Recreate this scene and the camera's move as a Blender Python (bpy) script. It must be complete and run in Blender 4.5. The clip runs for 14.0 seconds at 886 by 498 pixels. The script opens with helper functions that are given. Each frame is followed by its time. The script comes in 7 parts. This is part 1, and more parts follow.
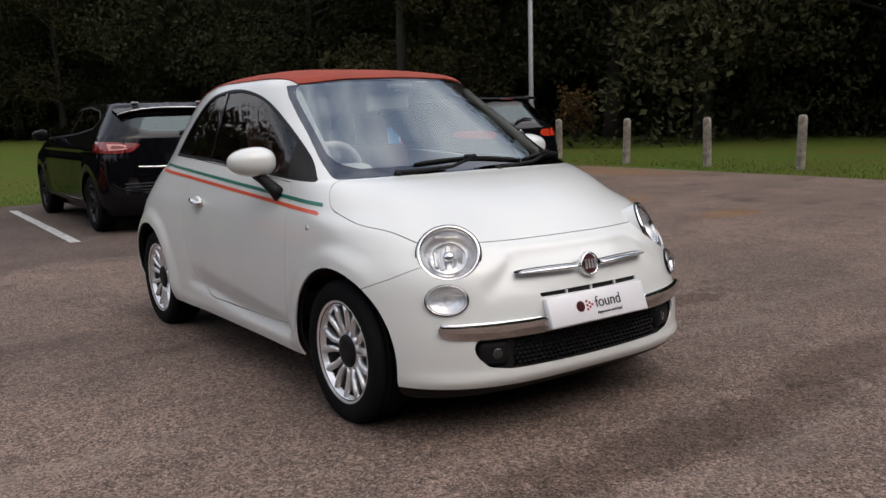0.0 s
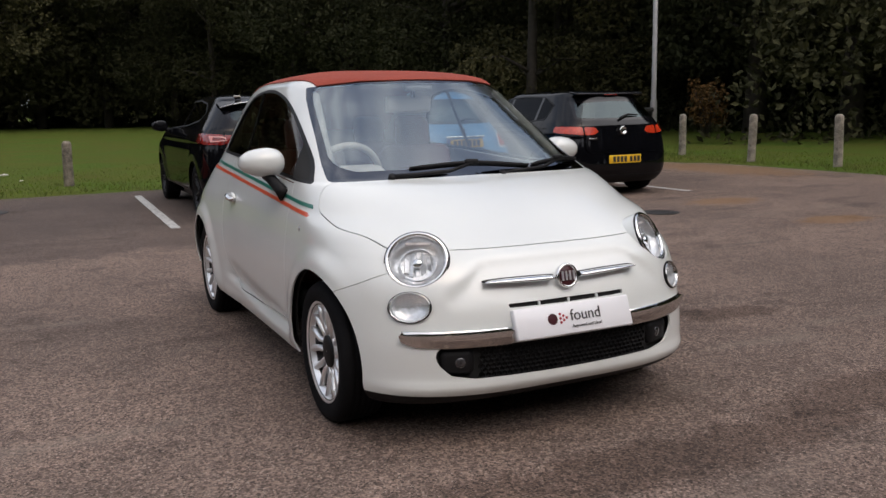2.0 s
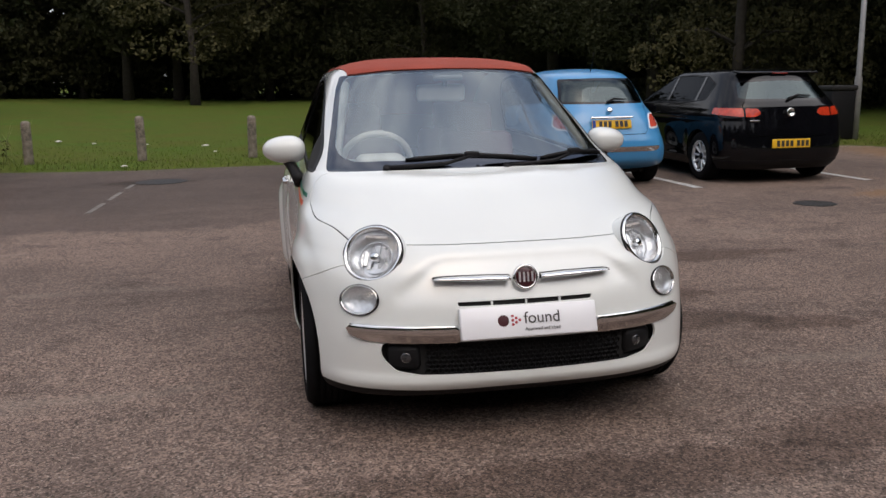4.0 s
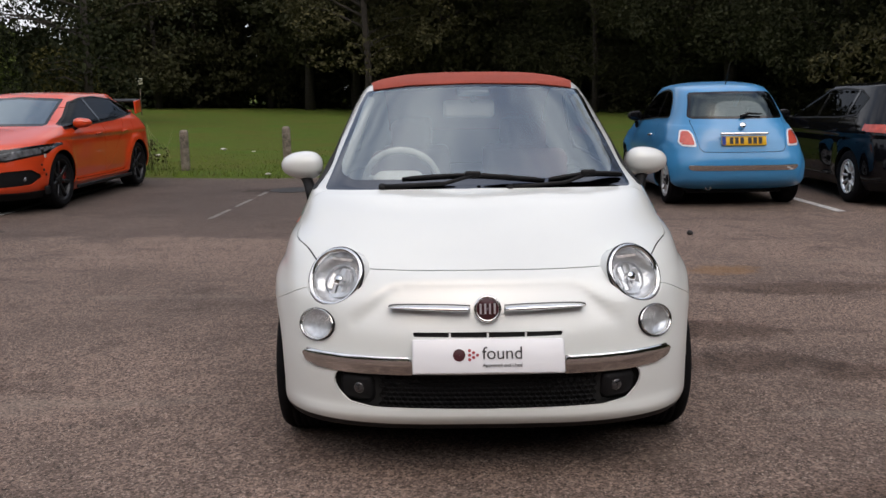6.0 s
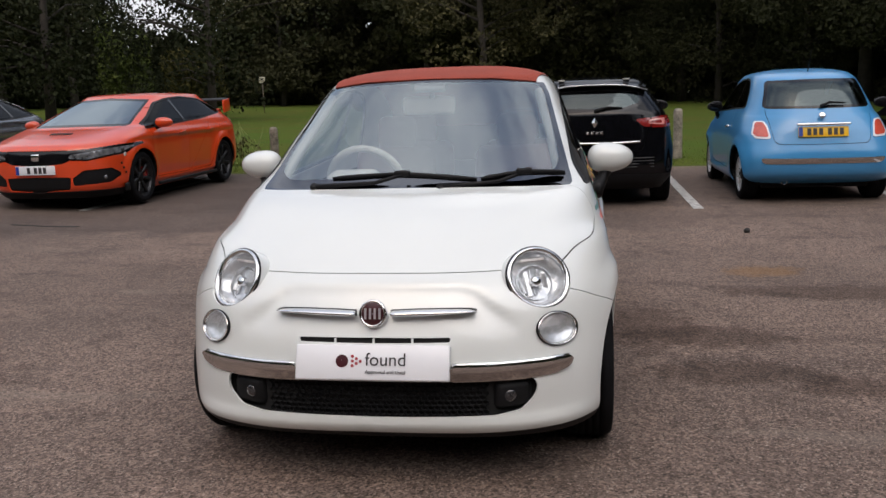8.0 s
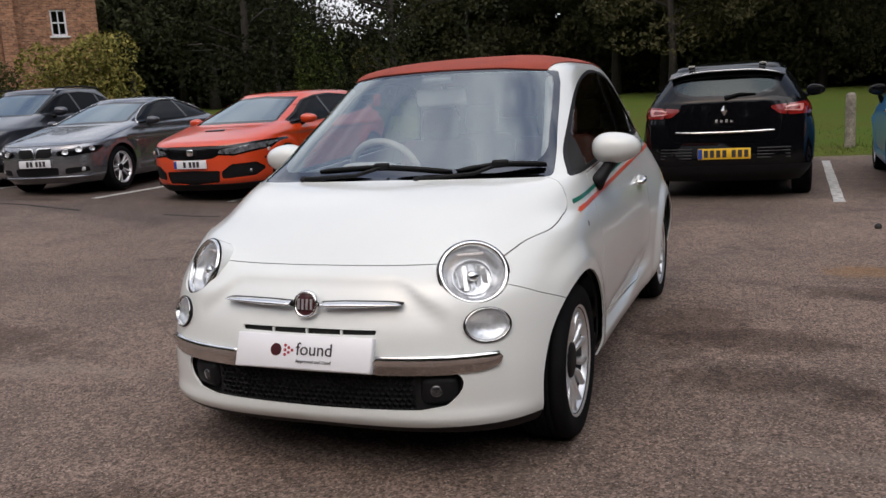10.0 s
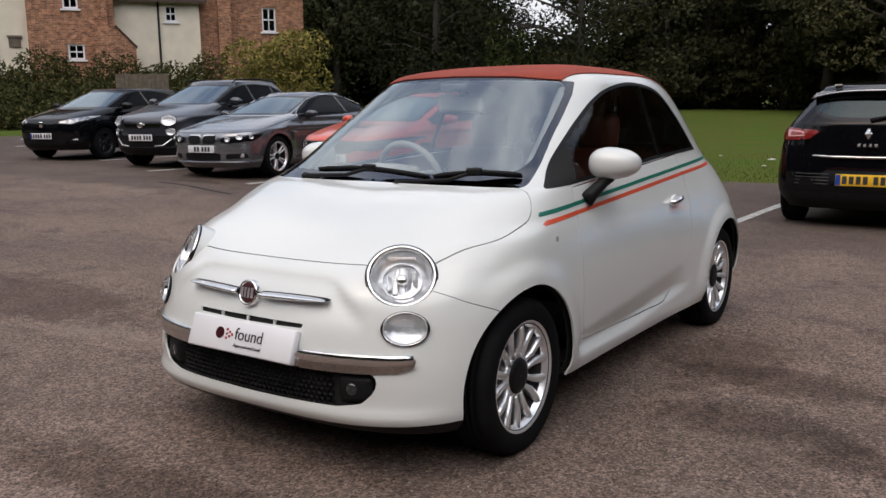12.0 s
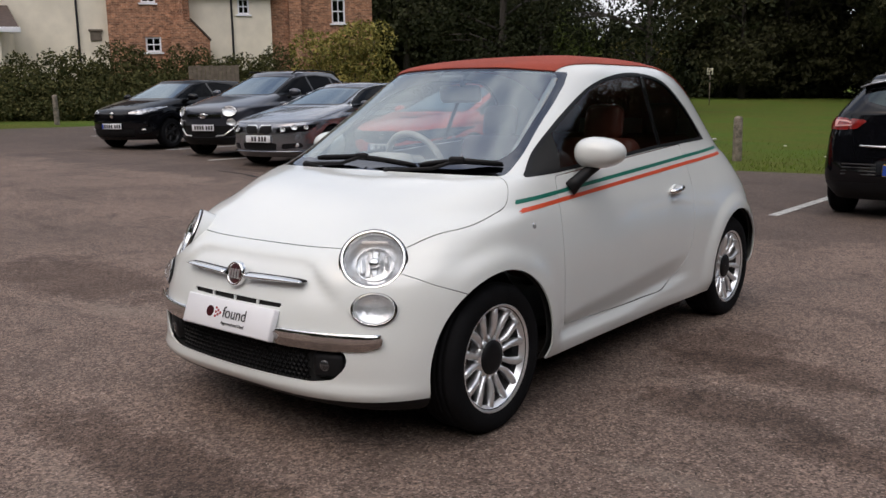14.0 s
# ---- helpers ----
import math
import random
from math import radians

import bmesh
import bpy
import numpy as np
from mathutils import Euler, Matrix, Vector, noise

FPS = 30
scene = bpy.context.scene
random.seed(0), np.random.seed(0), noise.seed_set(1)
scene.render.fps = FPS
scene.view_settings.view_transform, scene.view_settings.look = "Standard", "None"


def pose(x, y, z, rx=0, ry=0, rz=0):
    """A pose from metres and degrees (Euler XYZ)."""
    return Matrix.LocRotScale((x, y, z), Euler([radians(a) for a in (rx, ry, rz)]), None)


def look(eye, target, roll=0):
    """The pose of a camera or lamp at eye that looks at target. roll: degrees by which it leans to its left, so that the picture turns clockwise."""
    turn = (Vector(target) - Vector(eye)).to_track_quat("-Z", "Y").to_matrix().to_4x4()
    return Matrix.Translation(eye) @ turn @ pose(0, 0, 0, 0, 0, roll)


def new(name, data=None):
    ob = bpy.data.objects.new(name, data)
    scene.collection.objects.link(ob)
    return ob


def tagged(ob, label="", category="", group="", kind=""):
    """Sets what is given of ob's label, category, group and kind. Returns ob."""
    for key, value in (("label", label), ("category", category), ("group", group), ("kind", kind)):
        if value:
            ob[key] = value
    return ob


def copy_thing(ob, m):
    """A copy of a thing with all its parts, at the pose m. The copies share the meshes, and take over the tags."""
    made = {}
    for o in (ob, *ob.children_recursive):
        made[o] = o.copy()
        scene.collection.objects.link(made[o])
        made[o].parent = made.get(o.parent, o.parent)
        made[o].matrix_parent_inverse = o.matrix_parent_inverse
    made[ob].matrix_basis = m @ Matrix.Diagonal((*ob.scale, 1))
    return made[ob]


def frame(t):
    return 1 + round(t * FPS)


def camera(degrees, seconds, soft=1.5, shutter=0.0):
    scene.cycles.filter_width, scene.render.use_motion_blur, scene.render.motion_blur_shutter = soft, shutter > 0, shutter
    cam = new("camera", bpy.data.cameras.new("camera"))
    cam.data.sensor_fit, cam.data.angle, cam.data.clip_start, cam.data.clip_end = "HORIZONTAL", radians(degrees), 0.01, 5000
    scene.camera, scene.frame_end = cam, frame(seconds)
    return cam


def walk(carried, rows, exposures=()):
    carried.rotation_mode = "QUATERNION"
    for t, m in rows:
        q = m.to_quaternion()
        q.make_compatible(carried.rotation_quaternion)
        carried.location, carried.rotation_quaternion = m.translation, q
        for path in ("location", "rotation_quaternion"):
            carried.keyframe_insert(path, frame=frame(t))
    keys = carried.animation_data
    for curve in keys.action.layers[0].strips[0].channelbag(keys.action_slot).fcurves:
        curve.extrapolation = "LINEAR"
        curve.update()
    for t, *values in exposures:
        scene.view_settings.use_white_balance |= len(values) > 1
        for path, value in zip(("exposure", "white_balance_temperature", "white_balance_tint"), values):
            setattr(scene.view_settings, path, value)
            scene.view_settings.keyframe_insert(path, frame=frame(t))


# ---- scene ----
cam = camera(54.3, 14.0)
PATH = [
    (0, (-2.352, -4.11, 1.235), (-1.218, -2.493, 0.921), -1.6),
    (0.5, (-2.299, -4.164, 1.24), (-1.176, -2.54, 0.922), -1.9),
    (1, (-2.202, -4.214, 1.241), (-1.148, -2.548, 0.903), -2.1),
    (1.5, (-2.016, -4.28, 1.261), (-1.064, -2.554, 0.925), -0.5),
    (2, (-1.797, -4.419, 1.28), (-0.945, -2.64, 0.952), -1.1),
    (2.2, (-1.711, -4.5, 1.286), (-0.917, -2.693, 0.961), -0.8),
    (4.3, (-0.758, -4.704, 1.344), (-0.432, -2.768, 0.962), -1.1),
    (4.5, (-0.673, -4.652, 1.329), (-0.385, -2.71, 0.95), -1.0),
    (5, (-0.487, -4.583, 1.351), (-0.266, -2.631, 0.977), 0.4),
    (5.5, (-0.319, -4.551, 1.354), (-0.208, -2.587, 0.995), -1.2),
    (6, (-0.12, -4.591, 1.352), (-0.134, -2.621, 1.003), -0.8),
    (6.5, (0.046, -4.527, 1.344), (-0.002, -2.557, 1.002), -1.8),
    (7, (0.212, -4.427, 1.353), (0.102, -2.462, 0.997), -1.8),
    (7.5, (0.43, -4.427, 1.361), (0.248, -2.467, 1.003), -3.2),
    (7.7, (0.528, -4.43, 1.356), (0.3, -2.475, 0.999), -2.7),
    (9.8, (1.439, -4.242, 1.316), (0.734, -2.405, 0.96), -3.5),
    (10, (1.508, -4.179, 1.308), (0.769, -2.354, 0.953), -3.4),
    (10.5, (1.685, -4.057, 1.314), (0.865, -2.269, 0.957), -1.1),
    (11, (1.889, -3.977, 1.31), (0.954, -2.243, 0.964), -1.9),
    (11.5, (2.121, -3.921, 1.302), (1.084, -2.25, 0.941), -1.7),
    (12, (2.275, -3.797, 1.284), (1.153, -2.175, 0.954), -0.7),
    (12.5, (2.391, -3.703, 1.294), (1.267, -2.086, 0.943), -0.3),
    (13, (2.521, -3.664, 1.292), (1.314, -2.107, 0.951), -0.6),
    (13.5, (2.614, -3.676, 1.29), (1.366, -2.149, 0.955), 0.2),
    (14, (2.636, -3.69, 1.283), (1.383, -2.171, 0.933), -0.9),
]
walk(cam, [(t, look(eye, target, roll)) for t, eye, target, roll in PATH], [(0.0, 0.0, 6420, 15.0)])

# ---- daylight ----
world = bpy.data.worlds.new("world")
scene.world = world
world.use_nodes = True
_wn = world.node_tree.nodes
_sky = _wn.new("ShaderNodeTexSky")
_sky.sky_type = "NISHITA"
_sky.sun_disc = False
_sky.sun_elevation, _sky.sun_rotation = radians(58), radians(190)
_sky.dust_density = 3.0
_wl = world.node_tree.links
_tc, _mp, _nz, _rp, _mx = (_wn.new("ShaderNode" + k) for k in ("TexCoord", "Mapping", "TexNoise", "MapRange", "Mix"))
_mp.inputs["Scale"].default_value = (1.9, 1.9, 1.9)
_nz.inputs["Scale"].default_value, _nz.inputs["Detail"].default_value, _nz.inputs["Roughness"].default_value = 1.5, 7, 0.55
_rp.inputs[1].default_value, _rp.inputs[2].default_value, _rp.inputs[3].default_value = 0.36, 0.60, 0.12
_mx.data_type = "RGBA"
_mx.inputs[7].default_value = (9.6, 9.9, 10.1, 1)
_wl.new(_tc.outputs["Generated"], _mp.inputs[0])
_wl.new(_mp.outputs[0], _nz.inputs["Vector"])
_wl.new(_nz.outputs[0], _rp.inputs[0])
_wl.new(_rp.outputs[0], _mx.inputs[0])
_bl = _wn.new("ShaderNodeMix")
_bl.data_type, _bl.blend_type = "RGBA", "MULTIPLY"
_bl.inputs[0].default_value = 1.0
_bl.inputs[7].default_value = (1.9, 1.8, 1.6, 1)
_wl.new(_sky.outputs[0], _bl.inputs[6])
_wl.new(_bl.outputs[2], _mx.inputs[6])
# an overcast sky is brightest overhead
_sp, _el, _gr = (_wn.new("ShaderNode" + k) for k in ("SeparateXYZ", "MapRange", "Mix"))
_wl.new(_tc.outputs["Generated"], _sp.inputs[0])
_wl.new(_sp.outputs[2], _el.inputs[0])
_el.inputs[3].default_value, _el.inputs[4].default_value = 0.84, 1.36
_gr.data_type, _gr.blend_type = "RGBA", "MULTIPLY"
_gr.inputs[0].default_value = 1.0
_wl.new(_mx.outputs[2], _gr.inputs[6])
_wl.new(_el.outputs[0], _gr.inputs[7])
_wl.new(_gr.outputs[2], _wn["Background"].inputs[0])
_wn["Background"].inputs[1].default_value = 0.101
_sun = bpy.data.lights.new("sun", "SUN")
_sun.energy, _sun.angle, _sun.color = 1.05, radians(55), (1.0, 0.96, 0.9)
sun = new("sun", _sun)
sun.matrix_world = look((9, -10, 17), (0, 0, 0))
scene.view_settings.exposure = 0.0


# ---- materials ----
def mat(name, color, rough=0.5, metal=0.0, coat=0.0, var=0.0, scale=8.0, bump=0.0, bscale=60.0, color2=None, spec=0.5, fine=0.0, fscale=150.0):
    """A Principled material with coarse and fine variation and optional relief."""
    m = bpy.data.materials.new(name)
    m.use_nodes = True
    nt = m.node_tree
    n, l = nt.nodes, nt.links
    p = n["Principled BSDF"]
    p.inputs["Base Color"].default_value = (*color, 1)
    p.inputs["Roughness"].default_value = rough
    p.inputs["Metallic"].default_value = metal
    p.inputs["Coat Weight"].default_value = coat
    p.inputs["Coat Roughness"].default_value = 0.04
    p.inputs["Specular IOR Level"].default_value = spec
    if var or bump or fine:
        tc = n.new("ShaderNodeTexCoord")
    if var or fine:
        c2 = color2 or tuple(max(0.0, c * (1 - var)) for c in color)
        nz = n.new("ShaderNodeTexNoise")
        nz.inputs["Scale"].default_value, nz.inputs["Detail"].default_value = scale, 6
        l.new(tc.outputs["Object"], nz.inputs["Vector"])
        rp = n.new("ShaderNodeMapRange")
        rp.inputs[1].default_value, rp.inputs[2].default_value = 0.35, 0.65
        l.new(nz.outputs[0], rp.inputs[0])
        mx = n.new("ShaderNodeMix")
        mx.data_type = "RGBA"
        mx.inputs[6].default_value, mx.inputs[7].default_value = (*color, 1), (*c2, 1)
        l.new(rp.outputs[0], mx.inputs[0])
        out = mx.outputs[2]
        if fine:
            n2 = n.new("ShaderNodeTexNoise")
            n2.inputs["Scale"].default_value, n2.inputs["Detail"].default_value = fscale, 3
            l.new(tc.outputs["Object"], n2.inputs["Vector"])
            r2 = n.new("ShaderNodeMapRange")
            r2.inputs[1].default_value, r2.inputs[2].default_value = 0.3, 0.7
            r2.inputs[3].default_value, r2.inputs[4].default_value = 1 - fine, 1 + fine
            l.new(n2.outputs[0], r2.inputs[0])
            m2 = n.new("ShaderNodeMix")
            m2.data_type, m2.blend_type = "RGBA", "MULTIPLY"
            m2.inputs[0].default_value = 1.0
            l.new(out, m2.inputs[6])
            l.new(r2.outputs[0], m2.inputs[7])
            out = m2.outputs[2]
        l.new(out, p.inputs["Base Color"])
    if bump:
        nb = n.new("ShaderNodeTexNoise")
        nb.inputs["Scale"].default_value, nb.inputs["Detail"].default_value = bscale, 4
        l.new(tc.outputs["Object"], nb.inputs["Vector"])
        b = n.new("ShaderNodeBump")
        b.inputs["Strength"].default_value, b.inputs["Distance"].default_value = bump, 0.01
        l.new(nb.outputs[0], b.inputs["Height"])
        l.new(b.outputs[0], p.inputs["Normal"])
    return m


def glass(name, tint, ior=1.5, rough=0.0, sheen=(0.8, 0.8, 0.8)):
    """A thin pane: clear tinted sight through it, with gloss by Fresnel."""
    m = bpy.data.materials.new(name)
    m.use_nodes = True
    n, l = m.node_tree.nodes, m.node_tree.links
    n.remove(n["Principled BSDF"])
    tr, gl, fw, pw, ad, mx = (n.new("ShaderNode" + k) for k in ("BsdfTransparent", "BsdfGlossy", "LayerWeight", "Math", "Math", "MixShader"))
    tr.inputs[0].default_value = (*tint, 1)
    gl.inputs["Roughness"].default_value = rough
    gl.inputs[0].default_value = (*sheen, 1)
    # gloss rises from straight on to grazing, alike from both sides of the pane
    f0 = ((ior - 1) / (ior + 1)) ** 2
    fw.inputs[0].default_value = 0.5
    pw.operation, ad.operation = "POWER", "MULTIPLY_ADD"
    pw.inputs[1].default_value = 5.0
    ad.inputs[1].default_value, ad.inputs[2].default_value = 1 - f0, f0
    l.new(fw.outputs["Facing"], pw.inputs[0])
    l.new(pw.outputs[0], ad.inputs[0])
    l.new(ad.outputs[0], mx.inputs[0])
    l.new(tr.outputs[0], mx.inputs[1])
    l.new(gl.outputs[0], mx.inputs[2])
    l.new(mx.outputs[0], n["Material Output"].inputs[0])
    return m


M = {
    "white": mat("pearl_white_paint", (0.70, 0.728, 0.712), 0.30, coat=1.0, var=0.03, scale=3, fine=0.02, fscale=600),
    "blue": mat("blue_paint", (0.050, 0.255, 0.52), 0.3, coat=0.5, var=0.06, scale=3),
    "black": mat("black_paint", (0.0035, 0.0037, 0.005), 0.4, coat=0.65, var=0.2, scale=4, spec=0.0),
    "orange": mat("orange_paint", (0.61, 0.056, 0.010), 0.3, coat=0.8, var=0.06, scale=3),
    "grey": mat("grey_metallic_paint", (0.215, 0.225, 0.25), 0.24, metal=0.75, coat=0.9, var=0.06, scale=4),
    "slate": mat("dark_slate_paint", (0.040, 0.043, 0.056), 0.3, metal=0.45, coat=0.9, var=0.08, scale=4),
    "fabric": mat("red_canvas", (0.30, 0.048, 0.024), 0.85, var=0.15, scale=5, bump=0.25, bscale=500, fine=0.12, fscale=400),
    "rubber": mat("tyre_rubber", (0.008, 0.008, 0.009), 0.85, var=0.3, scale=10, bump=0.2, bscale=120, spec=0.1),
    "plastic": mat("black_plastic", (0.009, 0.009, 0.010), 0.5, var=0.2, scale=20, spec=0.18),
    "gloss_black": mat("black_edge_glass", (0.006, 0.006, 0.007), 0.06, spec=0.45),
    "dark": mat("dark_void", (0.008, 0.008, 0.008), 0.9),
    "chrome": mat("chrome", (0.78, 0.78, 0.78), 0.07, metal=1.0, var=0.05, scale=12),
    "bar_chrome": mat("bumper_chrome", (0.74, 0.73, 0.72), 0.10, metal=1.0, var=0.08, scale=12),
    "privacy_glass": glass("dark_privacy_glass", (0.02, 0.022, 0.024), 1.14, 0.0, (0.4, 0.42, 0.45)),
    "rear_glass": glass("rear_screen_glass", (0.05, 0.055, 0.055), 1.8, 0.0, (0.75, 0.90, 0.92)),
    "headlamp": mat("clear_headlamp", (0.46, 0.475, 0.51), 0.14, metal=0.65, coat=1.0, var=0.75, scale=13, bump=0.5, bscale=22),
    "lamp_core": mat("pale_lamp_core", (0.72, 0.30, 0.27), 0.2, coat=0.8, var=0.3, scale=30),
    "bright_red": mat("orange_red_lens", (0.56, 0.045, 0.014), 0.15, coat=0.7, var=0.35, scale=25),
    "alloy": mat("alloy_wheel", (0.88, 0.89, 0.90), 0.30, metal=0.75, var=0.1, scale=15),
    "dark_alloy": mat("black_alloy_wheel", (0.02, 0.02, 0.022), 0.35, metal=0.5, var=0.1, scale=15),
    "alloy_well": mat("silver_wheel_well", (0.13, 0.13, 0.135), 0.38, metal=0.7, var=0.35, scale=12),
    "barrel": mat("dark_wheel_barrel", (0.05, 0.05, 0.052), 0.5, metal=0.6, var=0.2, scale=15),
    "disc": mat("brake_disc", (0.16, 0.15, 0.14), 0.45, metal=0.8, var=0.3, scale=20),
    "reflector": mat("lamp_reflector", (0.84, 0.85, 0.87), 0.24, metal=0.62, bump=0.35, bscale=45, var=0.3, scale=34),
    "fog_glass": mat("fog_lamp_glass", (0.07, 0.07, 0.075), 0.15, metal=0.4, coat=1.0, var=0.4, scale=60),
    "lens": glass("clear_lamp_lens", (0.93, 0.95, 0.96)),
    "frit": glass("blackened_screen_edge", (0.05, 0.05, 0.055), 2.4, 0.03, (0.8, 0.83, 0.9)),
    "screen": glass("windscreen_glass", (0.90, 0.95, 0.94), 3.25, 0.0, (0.88, 0.96, 0.98)),
    "side_glass": glass("tinted_side_glass", (0.50, 0.54, 0.52), 1.6),
    "far_glass": glass("far_car_glass", (0.055, 0.06, 0.066), 3.3, 0.0, (0.76, 0.88, 0.95)),
    "red_lens": mat("red_lamp_lens", (0.23, 0.012, 0.010), 0.12, coat=1.0, var=0.3, scale=30),
    "orange_lens": mat("orange_lamp_lens", (0.60, 0.085, 0.05), 0.15, coat=1.0, var=0.2, scale=30),
    "green_stripe": mat("green_stripe", (0.012, 0.17, 0.12), 0.35, coat=0.5, var=0.06, scale=15),
    "red_stripe": mat("red_stripe", (0.72, 0.10, 0.04), 0.35, coat=0.5, var=0.06, scale=15),
    "badge_red": mat("badge_dark_red", (0.055, 0.006, 0.010), 0.3, coat=0.5, var=0.2, scale=80),
    "plate_white": mat("white_plate", (0.78, 0.79, 0.82), 0.3, coat=0.4, var=0.03, scale=6),
    "plate_yellow": mat("yellow_plate", (0.80, 0.48, 0.02), 0.35, var=0.05, scale=8),
    "plate_blue": mat("plate_blue_band", (0.01, 0.05, 0.3), 0.4),
    "ink": mat("dark_ink", (0.03, 0.028, 0.03), 0.5),
    "dot_red": mat("dark_red_dots", (0.35, 0.03, 0.04), 0.5),
    "ivory": mat("ivory_trim", (0.52, 0.50, 0.45), 0.5, var=0.06, scale=10),
    "leather": mat("red_leather", (0.17, 0.036, 0.022), 0.5, var=0.2, scale=8, bump=0.2, bscale=200),
    "dash": mat("dashboard_grey", (0.20, 0.21, 0.21), 0.6, var=0.1, scale=10, bump=0.15, bscale=400),
    "beige": mat("beige_trim", (0.30, 0.295, 0.275), 0.7, var=0.1, scale=10),
    "line_paint": mat("white_line_paint", (0.50, 0.50, 0.48), 0.8, var=0.45, scale=14, bump=0.4, bscale=120, fine=0.25, fscale=90),
    "faded_paint": mat("faded_line_paint", (0.24, 0.22, 0.20), 0.85, var=0.6, scale=10, bump=0.4, bscale=120, fine=0.4, fscale=60),
    "indicator": mat("pale_amber_strip", (0.80, 0.74, 0.71), 0.25, coat=0.6, var=0.4, scale=60),
    "weed": mat("dry_weed_stem", (0.22, 0.24, 0.10), 0.8, var=0.3, scale=9),
    "pale_post": mat("bleached_post", (0.30, 0.265, 0.215), 0.88, var=0.4, scale=9, bump=0.8, bscale=50, color2=(0.15, 0.135, 0.11), fine=0.3, fscale=45),
    "post": mat("weathered_post", (0.235, 0.20, 0.16), 0.88, var=0.4, scale=11, bump=0.8, bscale=50, color2=(0.095, 0.085, 0.062), fine=0.3, fscale=45),
    "iron": mat("cast_iron", (0.018, 0.016, 0.015), 0.7, var=0.4, scale=12, bump=0.4, bscale=60),
    "bark": mat("bark", (0.040, 0.032, 0.025), 0.9, var=0.4, scale=6, bump=0.8, bscale=20),
    "galv": mat("galvanised_pole", (0.30, 0.30, 0.30), 0.5, metal=0.5, var=0.15, scale=5),
    "render": mat("cream_render", (0.78, 0.71, 0.58), 0.9, var=0.12, scale=1.5, bump=0.3, bscale=40),
    "brick": mat("red_brick", (0.33, 0.158, 0.090), 0.9, var=0.4, scale=4, bump=0.5, bscale=18, fine=0.25, fscale=9),
    "roof_tile": mat("brown_roof_tile", (0.075, 0.05, 0.04), 0.85, var=0.3, scale=5, bump=0.5, bscale=20),
    "fence": mat("old_fence_wood", (0.16, 0.13, 0.10), 0.9, var=0.35, scale=6, bump=0.4, bscale=30),
    "sign": mat("pale_sign", (0.5, 0.48, 0.36), 0.6),
    "stone": mat("pale_stone", (0.5, 0.48, 0.44), 0.8, var=0.2, scale=20),
}


def brick_courses(m):
    """Courses and pale joints for walls that stay far off; local x runs along the wall, z up."""
    n, l = m.node_tree.nodes, m.node_tree.links
    p = n["Principled BSDF"]
    tc, sp, cb, br, mx = (n.new("ShaderNode" + k) for k in ("TexCoord", "SeparateXYZ", "CombineXYZ", "TexBrick", "Mix"))
    l.new(tc.outputs["Object"], sp.inputs[0])
    ad = n.new("ShaderNodeMath")
    l.new(sp.outputs[0], ad.inputs[0])
    l.new(sp.outputs[1], ad.inputs[1])
    l.new(ad.outputs[0], cb.inputs[0])
    l.new(sp.outputs[2], cb.inputs[1])
    l.new(cb.outputs[0], br.inputs["Vector"])
    br.inputs["Scale"].default_value = 1.0
    br.inputs["Brick Width"].default_value, br.inputs["Row Height"].default_value, br.inputs["Mortar Size"].default_value = 0.225, 0.075, 0.008
    br.inputs["Color1"].default_value, br.inputs["Color2"].default_value, br.inputs["Mortar"].default_value = (0.62, 0.6, 0.6, 1), (1.5, 1.45, 1.4, 1), (1.5, 2.0, 2.4, 1)
    src = p.inputs["Base Color"].links[0].from_socket
    mx.data_type, mx.blend_type = "RGBA", "MULTIPLY"
    mx.inputs[0].default_value = 1.0
    l.new(src, mx.inputs[6])
    l.new(br.outputs["Color"], mx.inputs[7])
    l.new(mx.outputs[2], p.inputs["Base Color"])


brick_courses(M["brick"])


# ---- building helpers ----
def part(name, bm, material, parent=None, label="", smooth=True):
    """Links a bmesh as ONE mesh object under a thing or a part."""
    me = bpy.data.meshes.new(name)
    bm.to_mesh(me)
    bm.free()
    if smooth:
        me.shade_smooth()
    me.materials.append(M[material] if isinstance(material, str) else material)
    ob = new(name, me)
    ob.parent = parent
    if label:
        tagged(ob, label)
    return ob


def raw(name, verts, faces, material, parent=None, label="", normals=None, smooth=True):
    me = bpy.data.meshes.new(name)
    me.from_pydata([tuple(map(float, v)) for v in verts], [], [tuple(map(int, f)) for f in faces])
    if smooth:
        me.shade_smooth()
    if normals is not None:
        me.normals_split_custom_set([tuple(map(float, v)) for v in np.asarray(normals).reshape(-1, 3)])
    me.materials.append(M[material] if isinstance(material, str) else material)
    ob = new(name, me)
    ob.parent = parent
    if label:
        tagged(ob, label)
    return ob


def box(bm, c, s, bevel=0.0, m=None, seg=2):
    r = bmesh.ops.create_cube(bm, size=1.0)
    vs = r["verts"]
    for v in vs:
        v.co = Vector((v.co.x * s[0], v.co.y * s[1], v.co.z * s[2]))
    if bevel:
        es = list({e for v in vs for e in v.link_edges})
        g = bmesh.ops.bevel(bm, geom=es, offset=bevel, segments=seg, affect="EDGES", profile=0.5)
        vs = list({v for f in g["faces"] for v in f.verts} | {v for v in vs if v.is_valid})
    t = Matrix.Translation(c) @ (m or Matrix())
    for v in vs:
        v.co = t @ v.co
    return vs


